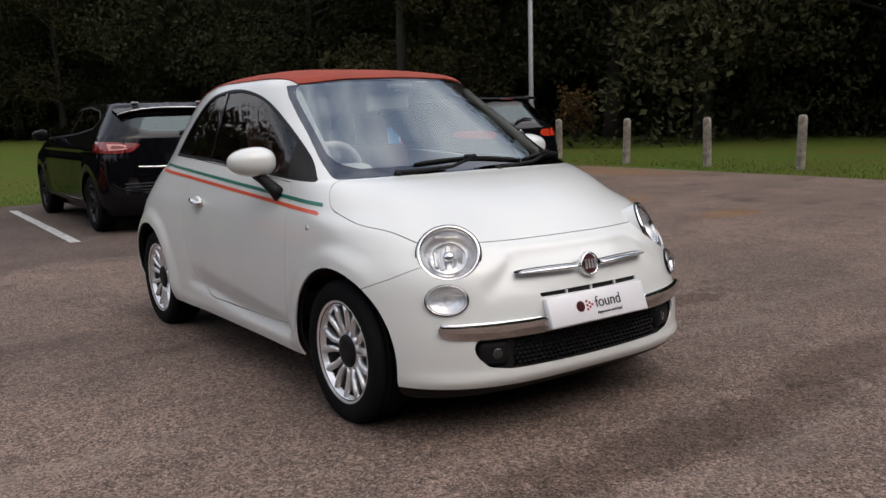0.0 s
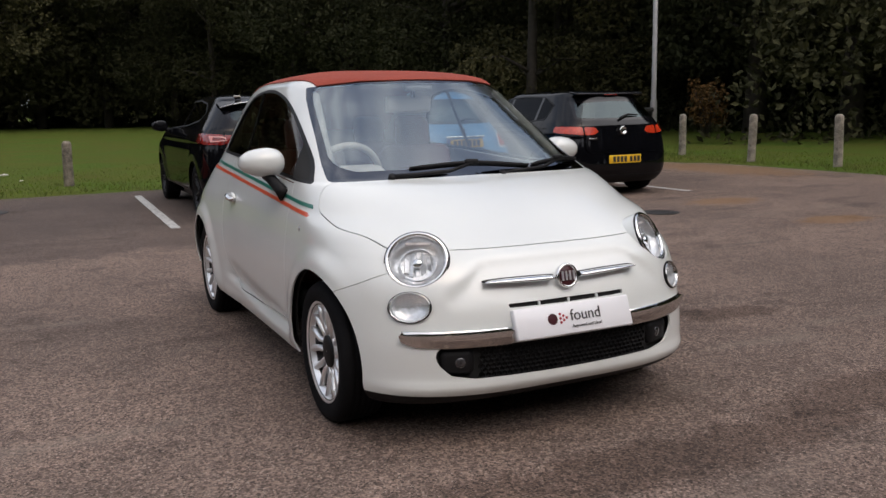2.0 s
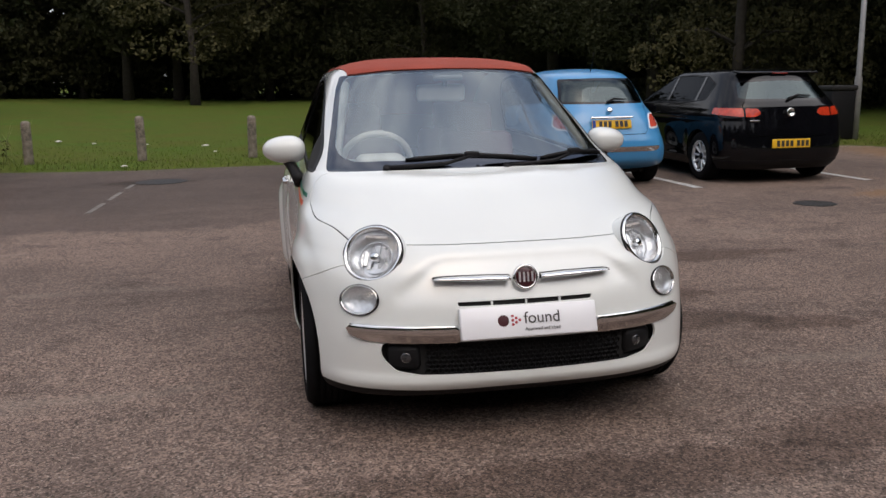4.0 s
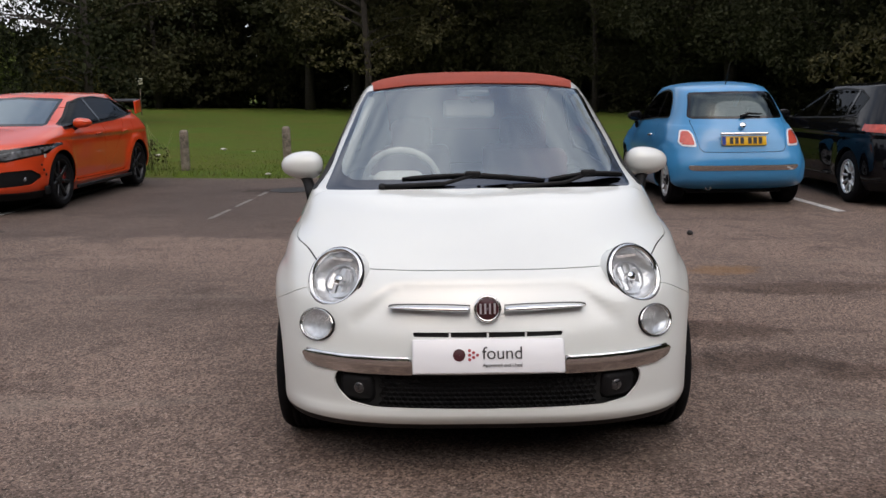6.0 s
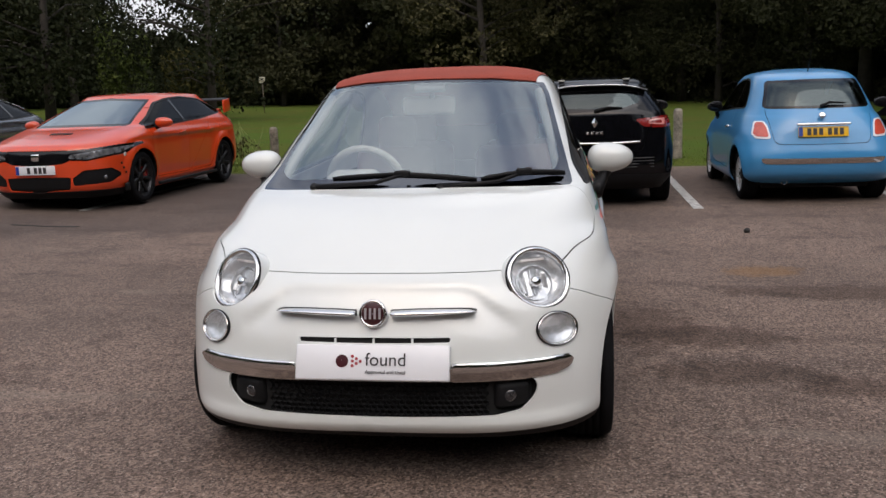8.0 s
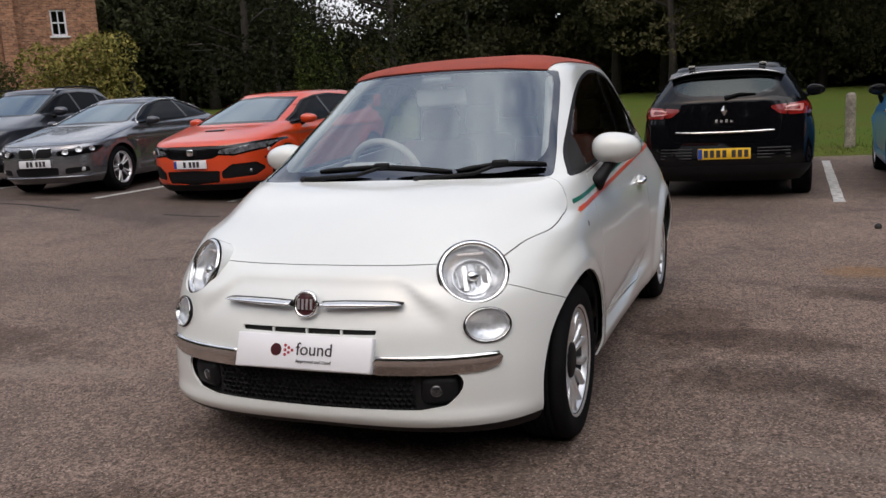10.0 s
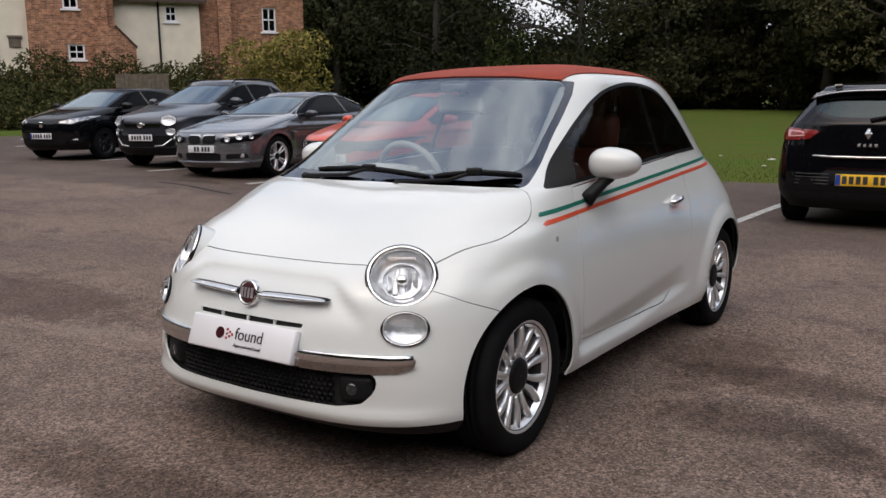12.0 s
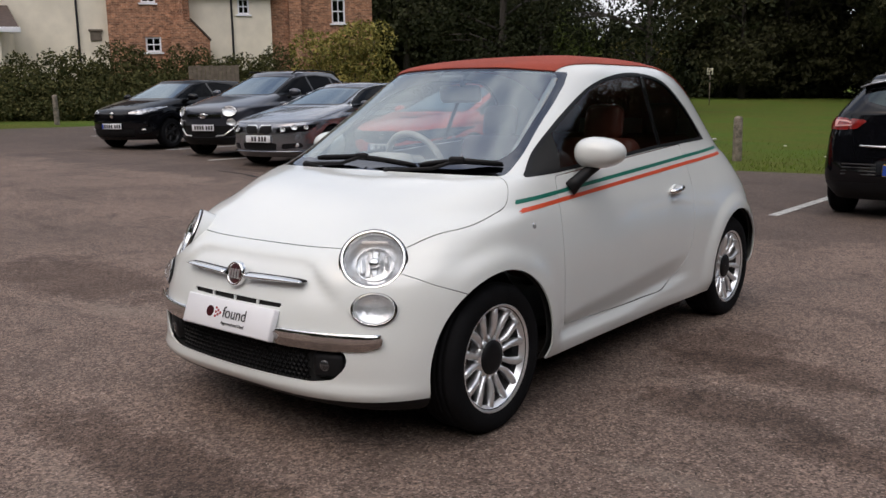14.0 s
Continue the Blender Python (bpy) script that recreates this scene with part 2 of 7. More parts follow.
def lathe(bm, profile, n=48, m=None, closed=False):
    """Turns (radius, x) pairs round the x axis."""
    m = m or Matrix()
    rings = [[bm.verts.new(m @ Vector((x, r * math.cos(2 * math.pi * i / n), r * math.sin(2 * math.pi * i / n)))) for i in range(n)] for r, x in profile]
    pairs = list(zip(rings, rings[1:])) + ([(rings[-1], rings[0])] if closed else [])
    for a, b in pairs:
        for i in range(n):
            bm.faces.new((a[i], a[(i + 1) % n], b[(i + 1) % n], b[i]))
    return rings


def tube(bm, pts, radii, n=8):
    """A round bar along pts."""
    rings = []
    for i, p in enumerate(pts):
        p = Vector(p)
        d = (Vector(pts[min(i + 1, len(pts) - 1)]) - Vector(pts[max(i - 1, 0)])).normalized()
        a = d.orthogonal().normalized()
        b = d.cross(a)
        r = radii[i] if isinstance(radii, (list, tuple)) else radii
        rings.append([bm.verts.new(p + a * r * math.cos(2 * math.pi * k / n) + b * r * math.sin(2 * math.pi * k / n)) for k in range(n)])
    for a, b in zip(rings, rings[1:]):
        # the nearest start on the next ring keeps the skin untwisted
        s = min(range(n), key=lambda k: (b[k].co - a[0].co).length)
        for i in range(n):
            bm.faces.new((a[i], a[(i + 1) % n], b[(s + i + 1) % n], b[(s + i) % n]))
    for r in (rings[0], rings[-1]):
        bm.faces.new(r)
    bmesh.ops.recalc_face_normals(bm, faces=bm.faces[:])


def curve_at(xs, ys, q):
    """Monotone cubic through (xs, ys)."""
    xs, ys, q = np.asarray(xs, float), np.asarray(ys, float), np.asarray(q, float)
    h, d = np.diff(xs), np.diff(ys) / np.diff(xs)
    m = np.zeros_like(ys)
    m[1:-1] = np.where(d[:-1] * d[1:] > 0, 2 * d[:-1] * d[1:] / np.where(d[:-1] + d[1:] == 0, 1, d[:-1] + d[1:]), 0)
    m[0], m[-1] = d[0], d[-1]
    i = np.clip(np.searchsorted(xs, q) - 1, 0, len(xs) - 2)
    t = (q - xs[i]) / h[i]
    return (ys[i] * (1 + 2 * t) * (1 - t) ** 2 + m[i] * h[i] * t * (1 - t) ** 2 + ys[i + 1] * t * t * (3 - 2 * t) + m[i + 1] * h[i] * t * t * (t - 1))


def sstep(a, b, v):
    t = np.clip((v - a) / (b - a), 0, 1)
    return t * t * (3 - 2 * t)


def poly_sdf(poly, px, pz, r=0.0):
    """Signed distance to a polygon (negative inside), rounded by r."""
    p = np.asarray(poly, float)
    if r:
        c = p.mean(0)
        n = len(p)
        area = 0.5 * sum(p[i][0] * p[(i + 1) % n][1] - p[(i + 1) % n][0] * p[i][1] for i in range(n))
        sg = 1 if area > 0 else -1
        q = []
        for i in range(n):
            a, b, d = p[i - 1], p[i], p[(i + 1) % n]
            e1, e2 = (b - a) / np.linalg.norm(b - a), (d - b) / np.linalg.norm(d - b)
            n1, n2 = np.array([-e1[1], e1[0]]) * sg, np.array([-e2[1], e2[0]]) * sg
            k = 1 + n1 @ n2
            q.append(b + (n1 + n2) / max(k, 0.2) * r)
        p = np.array(q)
    d = np.full(px.shape, 1e9)
    s = np.zeros(px.shape, bool)
    for i in range(len(p)):
        a, b = p[i - 1], p[i]
        ex, ez = b - a
        wx, wz = px - a[0], pz - a[1]
        t = np.clip((wx * ex + wz * ez) / (ex * ex + ez * ez + 1e-12), 0, 1)
        d = np.minimum(d, (wx - ex * t) ** 2 + (wz - ez * t) ** 2)
        s ^= ((a[1] > pz) != (b[1] > pz)) & (px < (b[0] - a[0]) * (pz - a[1]) / (b[1] - a[1] + 1e-12) + a[0])
    d = np.sqrt(d)
    return np.where(s, -d, d) - r


def line_dist(line, px, pz):
    d = np.full(px.shape, 1e9)
    p = np.asarray(line, float)
    for a, b in zip(p, p[1:]):
        e = b - a
        t = np.clip(((px - a[0]) * e[0] + (pz - a[1]) * e[1]) / (e @ e), 0, 1)
        d = np.minimum(d, np.hypot(px - a[0] - e[0] * t, pz - a[1] - e[1] * t))
    return d


def soft_line(line, k=6):
    """A smooth curve through the points of a line."""
    p = np.asarray(line, float)
    s = np.r_[0, np.cumsum(np.hypot(*np.diff(p, axis=0).T))]
    q = np.linspace(0, s[-1], k * (len(p) - 1) + 1)
    out = []
    for j in range(2):
        m = np.gradient(p[:, j], s)
        i = np.clip(np.searchsorted(s, q) - 1, 0, len(s) - 2)
        h = s[i + 1] - s[i]
        t = (q - s[i]) / h
        out.append(p[i, j] * (1 + 2 * t) * (1 - t) ** 2 + m[i] * h * t * (1 - t) ** 2 + p[i + 1, j] * t * t * (3 - 2 * t) + m[i + 1] * h * t * t * (t - 1))
    return np.array(out).T


class Skin:
    """A car's outer skin: half of it (x > 0), as triangles that can be cut along curves."""

    def __init__(self, table=None, levels=0, around=(), shape=None):
        if table is None:
            return
        t = np.asarray(table, float)
        k = np.arange(len(t))
        # levels spread evenly by the way along the middle and the flank
        u = np.linspace(0, len(t) - 1, 800)
        c = [curve_at(k, t[:, j], u) for j in range(8)]
        way = np.r_[0, np.cumsum(np.maximum(np.hypot(np.diff(c[1]), np.diff(c[0])), np.hypot(np.diff(c[3]), np.diff(c[0]))))]
        us = np.interp(np.linspace(0, way[-1], levels), way, u)
        z, yf, yr, w, nf, nr, mf, mr = (curve_at(k, t[:, j], us) for j in range(8))
        a1, a2, a3 = around
        th = np.linspace(0, math.pi / 2, 400)
        rows = []
        for i in range(levels):
            fx, fy = w[i] * np.sin(th) ** (2 / nf[i]), mf[i] - (mf[i] - yf[i]) * np.cos(th) ** (2 / nf[i])
            rx, ry = w[i] * np.cos(th) ** (2 / nr[i]), mr[i] + (yr[i] - mr[i]) * np.sin(th) ** (2 / nr[i])
            out = []
            for x, y, n in ((fx, fy, a1), (np.array([w[i], w[i]]), np.array([mf[i], mr[i]]), a2), (rx, ry, a3)):
                s = np.r_[0, np.cumsum(np.hypot(np.diff(x), np.diff(y)))]
                q = np.linspace(0, s[-1], n + 1)
                out.append(np.array([np.interp(q, s, x), np.interp(q, s, y)]).T[:-1])
            out.append(np.array([[0.0, yr[i]]]))
            xy = np.concatenate(out)
            rows.append(np.c_[xy, np.full(len(xy), z[i])])
        n = len(rows[0])
        V = np.concatenate(rows)
        V[np.arange(levels) * n, 0] = 0
        V[np.arange(levels) * n + n - 1, 0] = 0
        if shape:
            V = shape(V)
        F = []
        for i in range(levels - 1):
            a = np.arange(n - 1) + i * n
            F += [np.c_[a, a + 1, a + n + 1], np.c_[a, a + n + 1, a + n]]
        top = np.arange(n) + (levels - 1) * n
        F = np.concatenate(F)
        self.V, self.F = V, F
        nr_ = np.zeros_like(V)
        fn = np.cross(V[F[:, 1]] - V[F[:, 0]], V[F[:, 2]] - V[F[:, 0]])
        for j in range(3):
            np.add.at(nr_, F[:, j], fn)
        mid = np.abs(V[:, 0]) < 1e-6
        nr_[mid, 0] = 0
        self.N = nr_ / np.maximum(np.linalg.norm(nr_, axis=1, keepdims=True), 1e-12)

    def take(self, f, near=None):
        """Cuts out of the skin what lies where f(x, y, z) < 0, and returns those triangles."""
        v = f(self.V[:, 0], self.V[:, 1], self.V[:, 2])
        v = np.where(np.abs(v) < 1e-6, 1e-6, v)
        sg = v[self.F] < 0
        cnt = sg.sum(1)
        inside, outside = [self.F[cnt == 3]], [self.F[cnt == 0]]
        newV, newN, edge = [], [], {}
        base = len(self.V)

        def mid(a, b):
            key = (a, b) if a < b else (b, a)
            if key not in edge:
                a, b = key
                t = v[a] / (v[a] - v[b])
                edge[key] = base + len(newV)
                newV.append(self.V[a] + t * (self.V[b] - self.V[a]))
                q = self.N[a] + t * (self.N[b] - self.N[a])
                newN.append(q / max(np.linalg.norm(q), 1e-9))
            return edge[key]

        fi, fo = [], []
        for tri in self.F[(cnt == 1) | (cnt == 2)]:
            s = v[tri] < 0
            odd = int(np.argmax(s)) if s.sum() == 1 else int(np.argmin(s))
            a, b, c = int(tri[odd]), int(tri[(odd + 1) % 3]), int(tri[(odd + 2) % 3])
            ab, ac = mid(a, b), mid(a, c)
            one, two = (fi, fo) if s.sum() == 1 else (fo, fi)
            one.append((a, ab, ac))
            two += [(ab, b, c), (ab, c, ac)]
        if newV:
            self.V, self.N = np.r_[self.V, newV], np.r_[self.N, newN]
        if fi:
            inside.append(np.array(fi))
            outside.append(np.array(fo))
        self.F = np.concatenate(outside)
        return np.concatenate(inside)

    def panel(self, name, F, material, parent, thick=0.006, lift=0.0, label="", both=True, side=0, weld=True):
        """Links triangles of the skin as a sheet with thickness, mirrored (side 0) or on one side (1 or -1)."""
        F = np.asarray(F)
        if len(F) == 0:
            return None
        ids, inv = np.unique(F, return_inverse=True)
        F = inv.reshape(-1, 3)
        V, N = self.V[ids], self.N[ids]
        e = np.concatenate([F[:, [0, 1]], F[:, [1, 2]], F[:, [2, 0]]])
        key = np.sort(e, 1)
        _, first, count = np.unique(key, axis=0, return_index=True, return_counts=True)
        rim = e[first[count == 1]]
        on_mid = (np.abs(V[rim[:, 0], 0]) < 1e-5) & (np.abs(V[rim[:, 1], 0]) < 1e-5)
        if side == 0:
            rim = rim[~on_mid]
        bent = callable(lift)
        lift = lift(V)[:, None] if bent else lift
        A, B = V + N * lift, V + N * (lift - thick)
        if bent:
            fn = np.cross(A[F[:, 1]] - A[F[:, 0]], A[F[:, 2]] - A[F[:, 0]])
            N = np.zeros_like(A)
            for j in range(3):
                np.add.at(N, F[:, j], fn)
            N[np.abs(A[:, 0]) < 1e-5, 0] = 0
            N /= np.maximum(np.linalg.norm(N, axis=1, keepdims=True), 1e-12)
        n = len(V)
        verts, faces, norms = [A], [F], [N[F]]
        if thick:
            verts.append(B)
            faces.append(F[:, ::-1] + n)
            norms.append(-N[F[:, ::-1]])
            if len(rim):
                a, b = rim[:, 0], rim[:, 1]
                fn = np.cross(A[a] - A[b], B[b] - A[b])
                fn = fn / np.maximum(np.linalg.norm(fn, axis=1, keepdims=True), 1e-12)
                faces += [np.c_[b, a, b + n], np.c_[a, a + n, b + n]]
                norms += [np.repeat(fn[:, None, :], 3, 1)] * 2
        verts, faces, norms = np.concatenate(verts), np.concatenate(faces), np.concatenate(norms)
        flip = np.array([-1, 1, 1])
        if side == 0:
            # the mirrored half shares the vertices of the middle line
            idx = np.arange(len(verts)) + len(verts)
            mid = np.abs(verts[:, 0]) < 1e-5
            idx[mid] = np.nonzero(mid)[0]
            faces = np.concatenate([faces, idx[faces[:, ::-1]]])
            verts, norms = np.concatenate([verts, verts * flip]), np.concatenate([norms, norms[:, ::-1] * flip])
            used = np.unique(faces)
            back = np.zeros(len(verts), int)
            back[used] = np.arange(len(used))
            verts, faces = verts[used], back[faces]
        elif side == -1:
            verts, norms, faces = verts * flip, norms[:, ::-1] * flip, faces[:, ::-1]
        ok = (faces[:, 0] != faces[:, 1]) & (faces[:, 1] != faces[:, 2]) & (faces[:, 0] != faces[:, 2])
        faces, norms = faces[ok], norms[ok]
        return raw(name, verts, faces, material, parent, label, norms)


# ---- ground ----
PARK = [(11.2, -60), (11.1, 3), (11.0, 9.3), (10.2, 10.5), (3, 10.5), (-3, 10.3), (-6.5, 10.4), (-12, 11.6), (-20, 13.2), (-23.2, 12.6), (-24.0, 8), (-25.5, -60)]


def ground_z(x, y):
    """The car park rises gently towards its far end."""
    t = -x - 5.0
    rise = 0.05 * min(t, 3.2) + 0.022 * max(0.0, t - 3.2) if t > 2 else 0.05 * (t + 2) ** 2 / 8 if t > -2 else 0.0
    return rise + 0.020 * math.exp(-((y + 1.5) / 1.3) ** 2 - (x / 4) ** 2)


# drifts of rotted leaves on the asphalt: place and half sizes
RUST = ((5.95, 2.02, 0.55, 0.3), (6.23, 3.98, 0.6, 0.35), (10.0, 8.0, 0.9, 2.2), (2.0, 1.95, 0.3, 0.2))


def ground_materials():
    m = bpy.data.materials.new("worn_asphalt")
    m.use_nodes = True
    n, l = m.node_tree.nodes, m.node_tree.links
    p = n["Principled BSDF"]
    tc = n.new("ShaderNodeTexCoord")

    def noise_tex(scale, detail, lo, hi, rough=0.6, stretch=None):
        t = n.new("ShaderNodeTexNoise")
        t.inputs["Scale"].default_value, t.inputs["Detail"].default_value, t.inputs["Roughness"].default_value = scale, detail, rough
        src = tc.outputs["Object"]
        if stretch:
            mp = n.new("ShaderNodeMapping")
            mp.inputs["Scale"].default_value = stretch
            mp.inputs["Location"].default_value = (3.1, 1.7, 0)
            l.new(src, mp.inputs[0])
            src = mp.outputs[0]
        l.new(src, t.inputs["Vector"])
        r = n.new("ShaderNodeMapRange")
        r.inputs[1].default_value, r.inputs[2].default_value = lo, hi
        l.new(t.outputs[0], r.inputs[0])
        return r.outputs[0]

    def mix(fac, a, b, mode="MIX"):
        x = n.new("ShaderNodeMix")
        x.data_type, x.blend_type = "RGBA", mode
        for i, v in ((0, fac), (6, a), (7, b)):
            if isinstance(v, (int, float)):
                x.inputs[i].default_value = v
            elif isinstance(v, tuple):
                x.inputs[i].default_value = (*v, 1)
            else:
                l.new(v, x.inputs[i])
        return x.outputs[2]

    vor = n.new("ShaderNodeTexVoronoi")
    vor.inputs["Scale"].default_value = 125
    l.new(tc.outputs["Object"], vor.inputs["Vector"])
    grit = n.new("ShaderNodeMapRange")
    l.new(vor.outputs["Color"], grit.inputs[0])
    base = mix(grit.outputs[0], (0.026, 0.020, 0.017), (0.392, 0.283, 0.229))
    lump = n.new("ShaderNodeTexVoronoi")
    lump.inputs["Scale"].default_value = 64
    l.new(tc.outputs["Object"], lump.inputs["Vector"])
    clump = n.new("ShaderNodeMapRange")
    l.new(lump.outputs["Color"], clump.inputs[0])
    base = mix(1.0, base, mix(clump.outputs[0], (0.48, 0.474, 0.468), (1.16, 1.16, 1.16)), "MULTIPLY")
    base = mix(noise_tex(0.45, 5, 0.42, 0.62), base, mix(0.38, base, (0.055, 0.043, 0.037)))
    base = mix(noise_tex(1.6, 6, 0.50, 0.62, 0.7), base, mix(0.26, base, (0.038, 0.028, 0.023)))
    base = mix(noise_tex(0.7, 4, 0.60, 0.70, 0.6, (0.5, 2.2, 1)), base, mix(0.35, base, (0.22, 0.18, 0.15)))
    base = mix(noise_tex(1.3, 9, 0.56, 0.64, 0.72, (0.32, 1.7, 1)), base, mix(0.40, base, (0.030, 0.023, 0.019)))
    # ravelled patches where the binder shows dark between the stones
    base = mix(noise_tex(1.15, 12, 0.565, 0.625, 0.78), base, mix(0.45, base, (0.022, 0.017, 0.014)))
    # pits and pale stones
    base = mix(noise_tex(58, 2, 0.60, 0.66), base, mix(0.6, base, (0.016, 0.012, 0.011)))
    base = mix(noise_tex(83, 2, 0.62, 0.67), base, mix(0.55, base, (0.46, 0.38, 0.32)))
    # the bays nearer the lawn were relaid and stay damp and darker
    sep = n.new("ShaderNodeSeparateXYZ")
    l.new(tc.outputs["Object"], sep.inputs[0])
    wob = noise_tex(0.8, 6, 0.3, 0.7, 0.65)

    def ramp(sock, lo, hi, amp):
        ad = n.new("ShaderNodeMath")
        ad.operation = "MULTIPLY_ADD"
        l.new(wob, ad.inputs[0])
        ad.inputs[1].default_value = amp
        l.new(sock, ad.inputs[2])
        r = n.new("ShaderNodeMapRange")
        r.inputs[1].default_value, r.inputs[2].default_value = lo, hi
        l.new(ad.outputs[0], r.inputs[0])
        return r.outputs[0]
    bay = n.new("ShaderNodeMath")
    bay.operation = "MULTIPLY"
    l.new(ramp(sep.outputs[1], 4.1, 4.5, 0.9), bay.inputs[0])
    l.new(ramp(sep.outputs[0], 2.4, 1.6, 0.8), bay.inputs[1])
    # contact shade about the parked cars, put into the asphalt colour
    deep = n.new("ShaderNodeMath")
    deep.operation = "MULTIPLY"
    l.new(ramp(sep.outputs[1], 5.7, 6.3, 0.9), deep.inputs[0])
    l.new(ramp(sep.outputs[0], 9.5, 8.0, 0.8), deep.inputs[1])
    base = mix(deep.outputs[0], base, mix(0.22, base, (0.042, 0.036, 0.033)))
    base = mix(bay.outputs[0], base, mix(0.46, base, (0.038, 0.031, 0.028)))

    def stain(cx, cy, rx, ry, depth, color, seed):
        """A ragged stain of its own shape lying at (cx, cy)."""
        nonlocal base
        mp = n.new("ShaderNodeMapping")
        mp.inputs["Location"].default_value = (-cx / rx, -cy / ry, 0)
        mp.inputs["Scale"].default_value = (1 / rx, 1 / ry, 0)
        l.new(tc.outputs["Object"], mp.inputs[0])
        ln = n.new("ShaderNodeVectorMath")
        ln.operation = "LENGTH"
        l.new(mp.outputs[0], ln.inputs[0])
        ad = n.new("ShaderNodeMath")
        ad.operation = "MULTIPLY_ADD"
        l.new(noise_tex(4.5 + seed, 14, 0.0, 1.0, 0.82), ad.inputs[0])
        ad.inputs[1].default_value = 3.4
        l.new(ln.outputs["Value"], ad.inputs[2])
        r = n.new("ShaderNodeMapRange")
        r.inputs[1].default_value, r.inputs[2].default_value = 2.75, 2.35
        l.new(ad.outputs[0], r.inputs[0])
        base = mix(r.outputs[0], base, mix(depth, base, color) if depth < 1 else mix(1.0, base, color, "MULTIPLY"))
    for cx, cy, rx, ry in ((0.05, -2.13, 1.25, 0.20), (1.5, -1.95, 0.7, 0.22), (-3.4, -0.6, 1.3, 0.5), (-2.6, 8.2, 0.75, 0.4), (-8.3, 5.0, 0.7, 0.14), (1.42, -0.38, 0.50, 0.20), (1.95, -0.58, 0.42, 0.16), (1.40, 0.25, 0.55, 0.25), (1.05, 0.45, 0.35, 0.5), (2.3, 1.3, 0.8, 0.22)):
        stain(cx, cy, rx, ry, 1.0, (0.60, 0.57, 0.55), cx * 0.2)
    for cx, cy, rx, ry in RUST:
        stain(cx, cy, rx, ry, 0.5, (0.20, 0.105, 0.035), cx * 0.1)
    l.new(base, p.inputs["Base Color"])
    p.inputs["Roughness"].default_value = 0.82
    p.inputs["Specular IOR Level"].default_value = 0.22
    b = n.new("ShaderNodeBump")
    b.inputs["Strength"].default_value, b.inputs["Distance"].default_value = 0.8, 0.004
    l.new(vor.outputs["Distance"], b.inputs["Height"])
    l.new(b.outputs[0], p.inputs["Normal"])
    M["asphalt"] = m
    M["turf"] = mat("turf", (0.058, 0.094, 0.015), 0.95, var=0.4, scale=0.5, color2=(0.076, 0.084, 0.018), bump=1.0, bscale=25, fine=0.35, fscale=18, spec=0.05)
    M["blade"] = mat("grass_blade", (0.10, 0.155, 0.014), 0.7, var=0.4, scale=2.0, color2=(0.10, 0.11, 0.035), spec=0.2)


ground_materials()


def sheet(xs, ys, zf):
    s = Skin()
    X, Y = np.meshgrid(xs, ys)
    V = np.c_[X.ravel(), Y.ravel(), np.zeros(X.size)]
    n = len(xs)
    i = (np.arange(n - 1)[None, :] + n * np.arange(len(ys) - 1)[:, None]).ravel()
    s.V, s.F = V, np.concatenate([np.c_[i, i + 1, i + n + 1], np.c_[i, i + n + 1, i + n]])
    s.N = np.tile([0.0, 0.0, 1.0], (len(V), 1))
    s.V[:, 2] = [zf(x, y) for x, y in zip(V[:, 0], V[:, 1])]
    return s


def edge_wobble(x, y):
    return 0.10 * np.sin(1.7 * x + 0.6 * y) + 0.06 * np.sin(4.1 * x - 2.3 * y + 1) + 0.04 * np.sin(9.3 * y + 7.7 * x)


def park_d(x, y):
    return poly_sdf(PARK, np.atleast_1d(np.asarray(x, float)), np.atleast_1d(np.asarray(y, float)))


def turf_z(x, y):
    d = float(park_d(x, y)[0])
    base = ground_z(x, y)
    far = max(0.0, math.hypot(x, y) - 30)
    return base + float(0.055 * sstep(-0.1, 0.7, d) - 0.12 * sstep(-0.1, -1.2, d)) + 0.004 * far * (1 if d > 0 else 0)


def place_ground():
    grow = [0.0]
    step = 1.0
    near = list(np.arange(-30, 18.01, 0.5))
    out = []
    v = 18.0
    while v < 420:
        step *= 1.35
        v += step
        out.append(v)
    xs = [-30 - (o - 18) for o in reversed(out)] + near + out
    neary = list(np.arange(-6, 18.01, 0.5))
    ys = [-6 - (o - 18) for o in reversed(out)] + neary + out
    g = sheet(np.array(xs), np.array(ys), turf_z)
    ob = raw("ground", g.V, g.F, "turf")
    tagged(ob, "wide mown green lawn with a rough verge", "lawn", kind="structure")
    a = sheet(np.arange(-30, 12.6, 0.4), np.concatenate([np.arange(-60, -8, 4.0), np.arange(-8, 14.5, 0.4)]), lambda x, y: ground_z(x, y))
    F = a.take(lambda x, y, z: poly_sdf(PARK, x, y) + edge_wobble(x, y))
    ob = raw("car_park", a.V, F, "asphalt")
    tagged(ob, "worn brown-grey asphalt car park with damp patches", "car park", kind="structure")


place_ground()


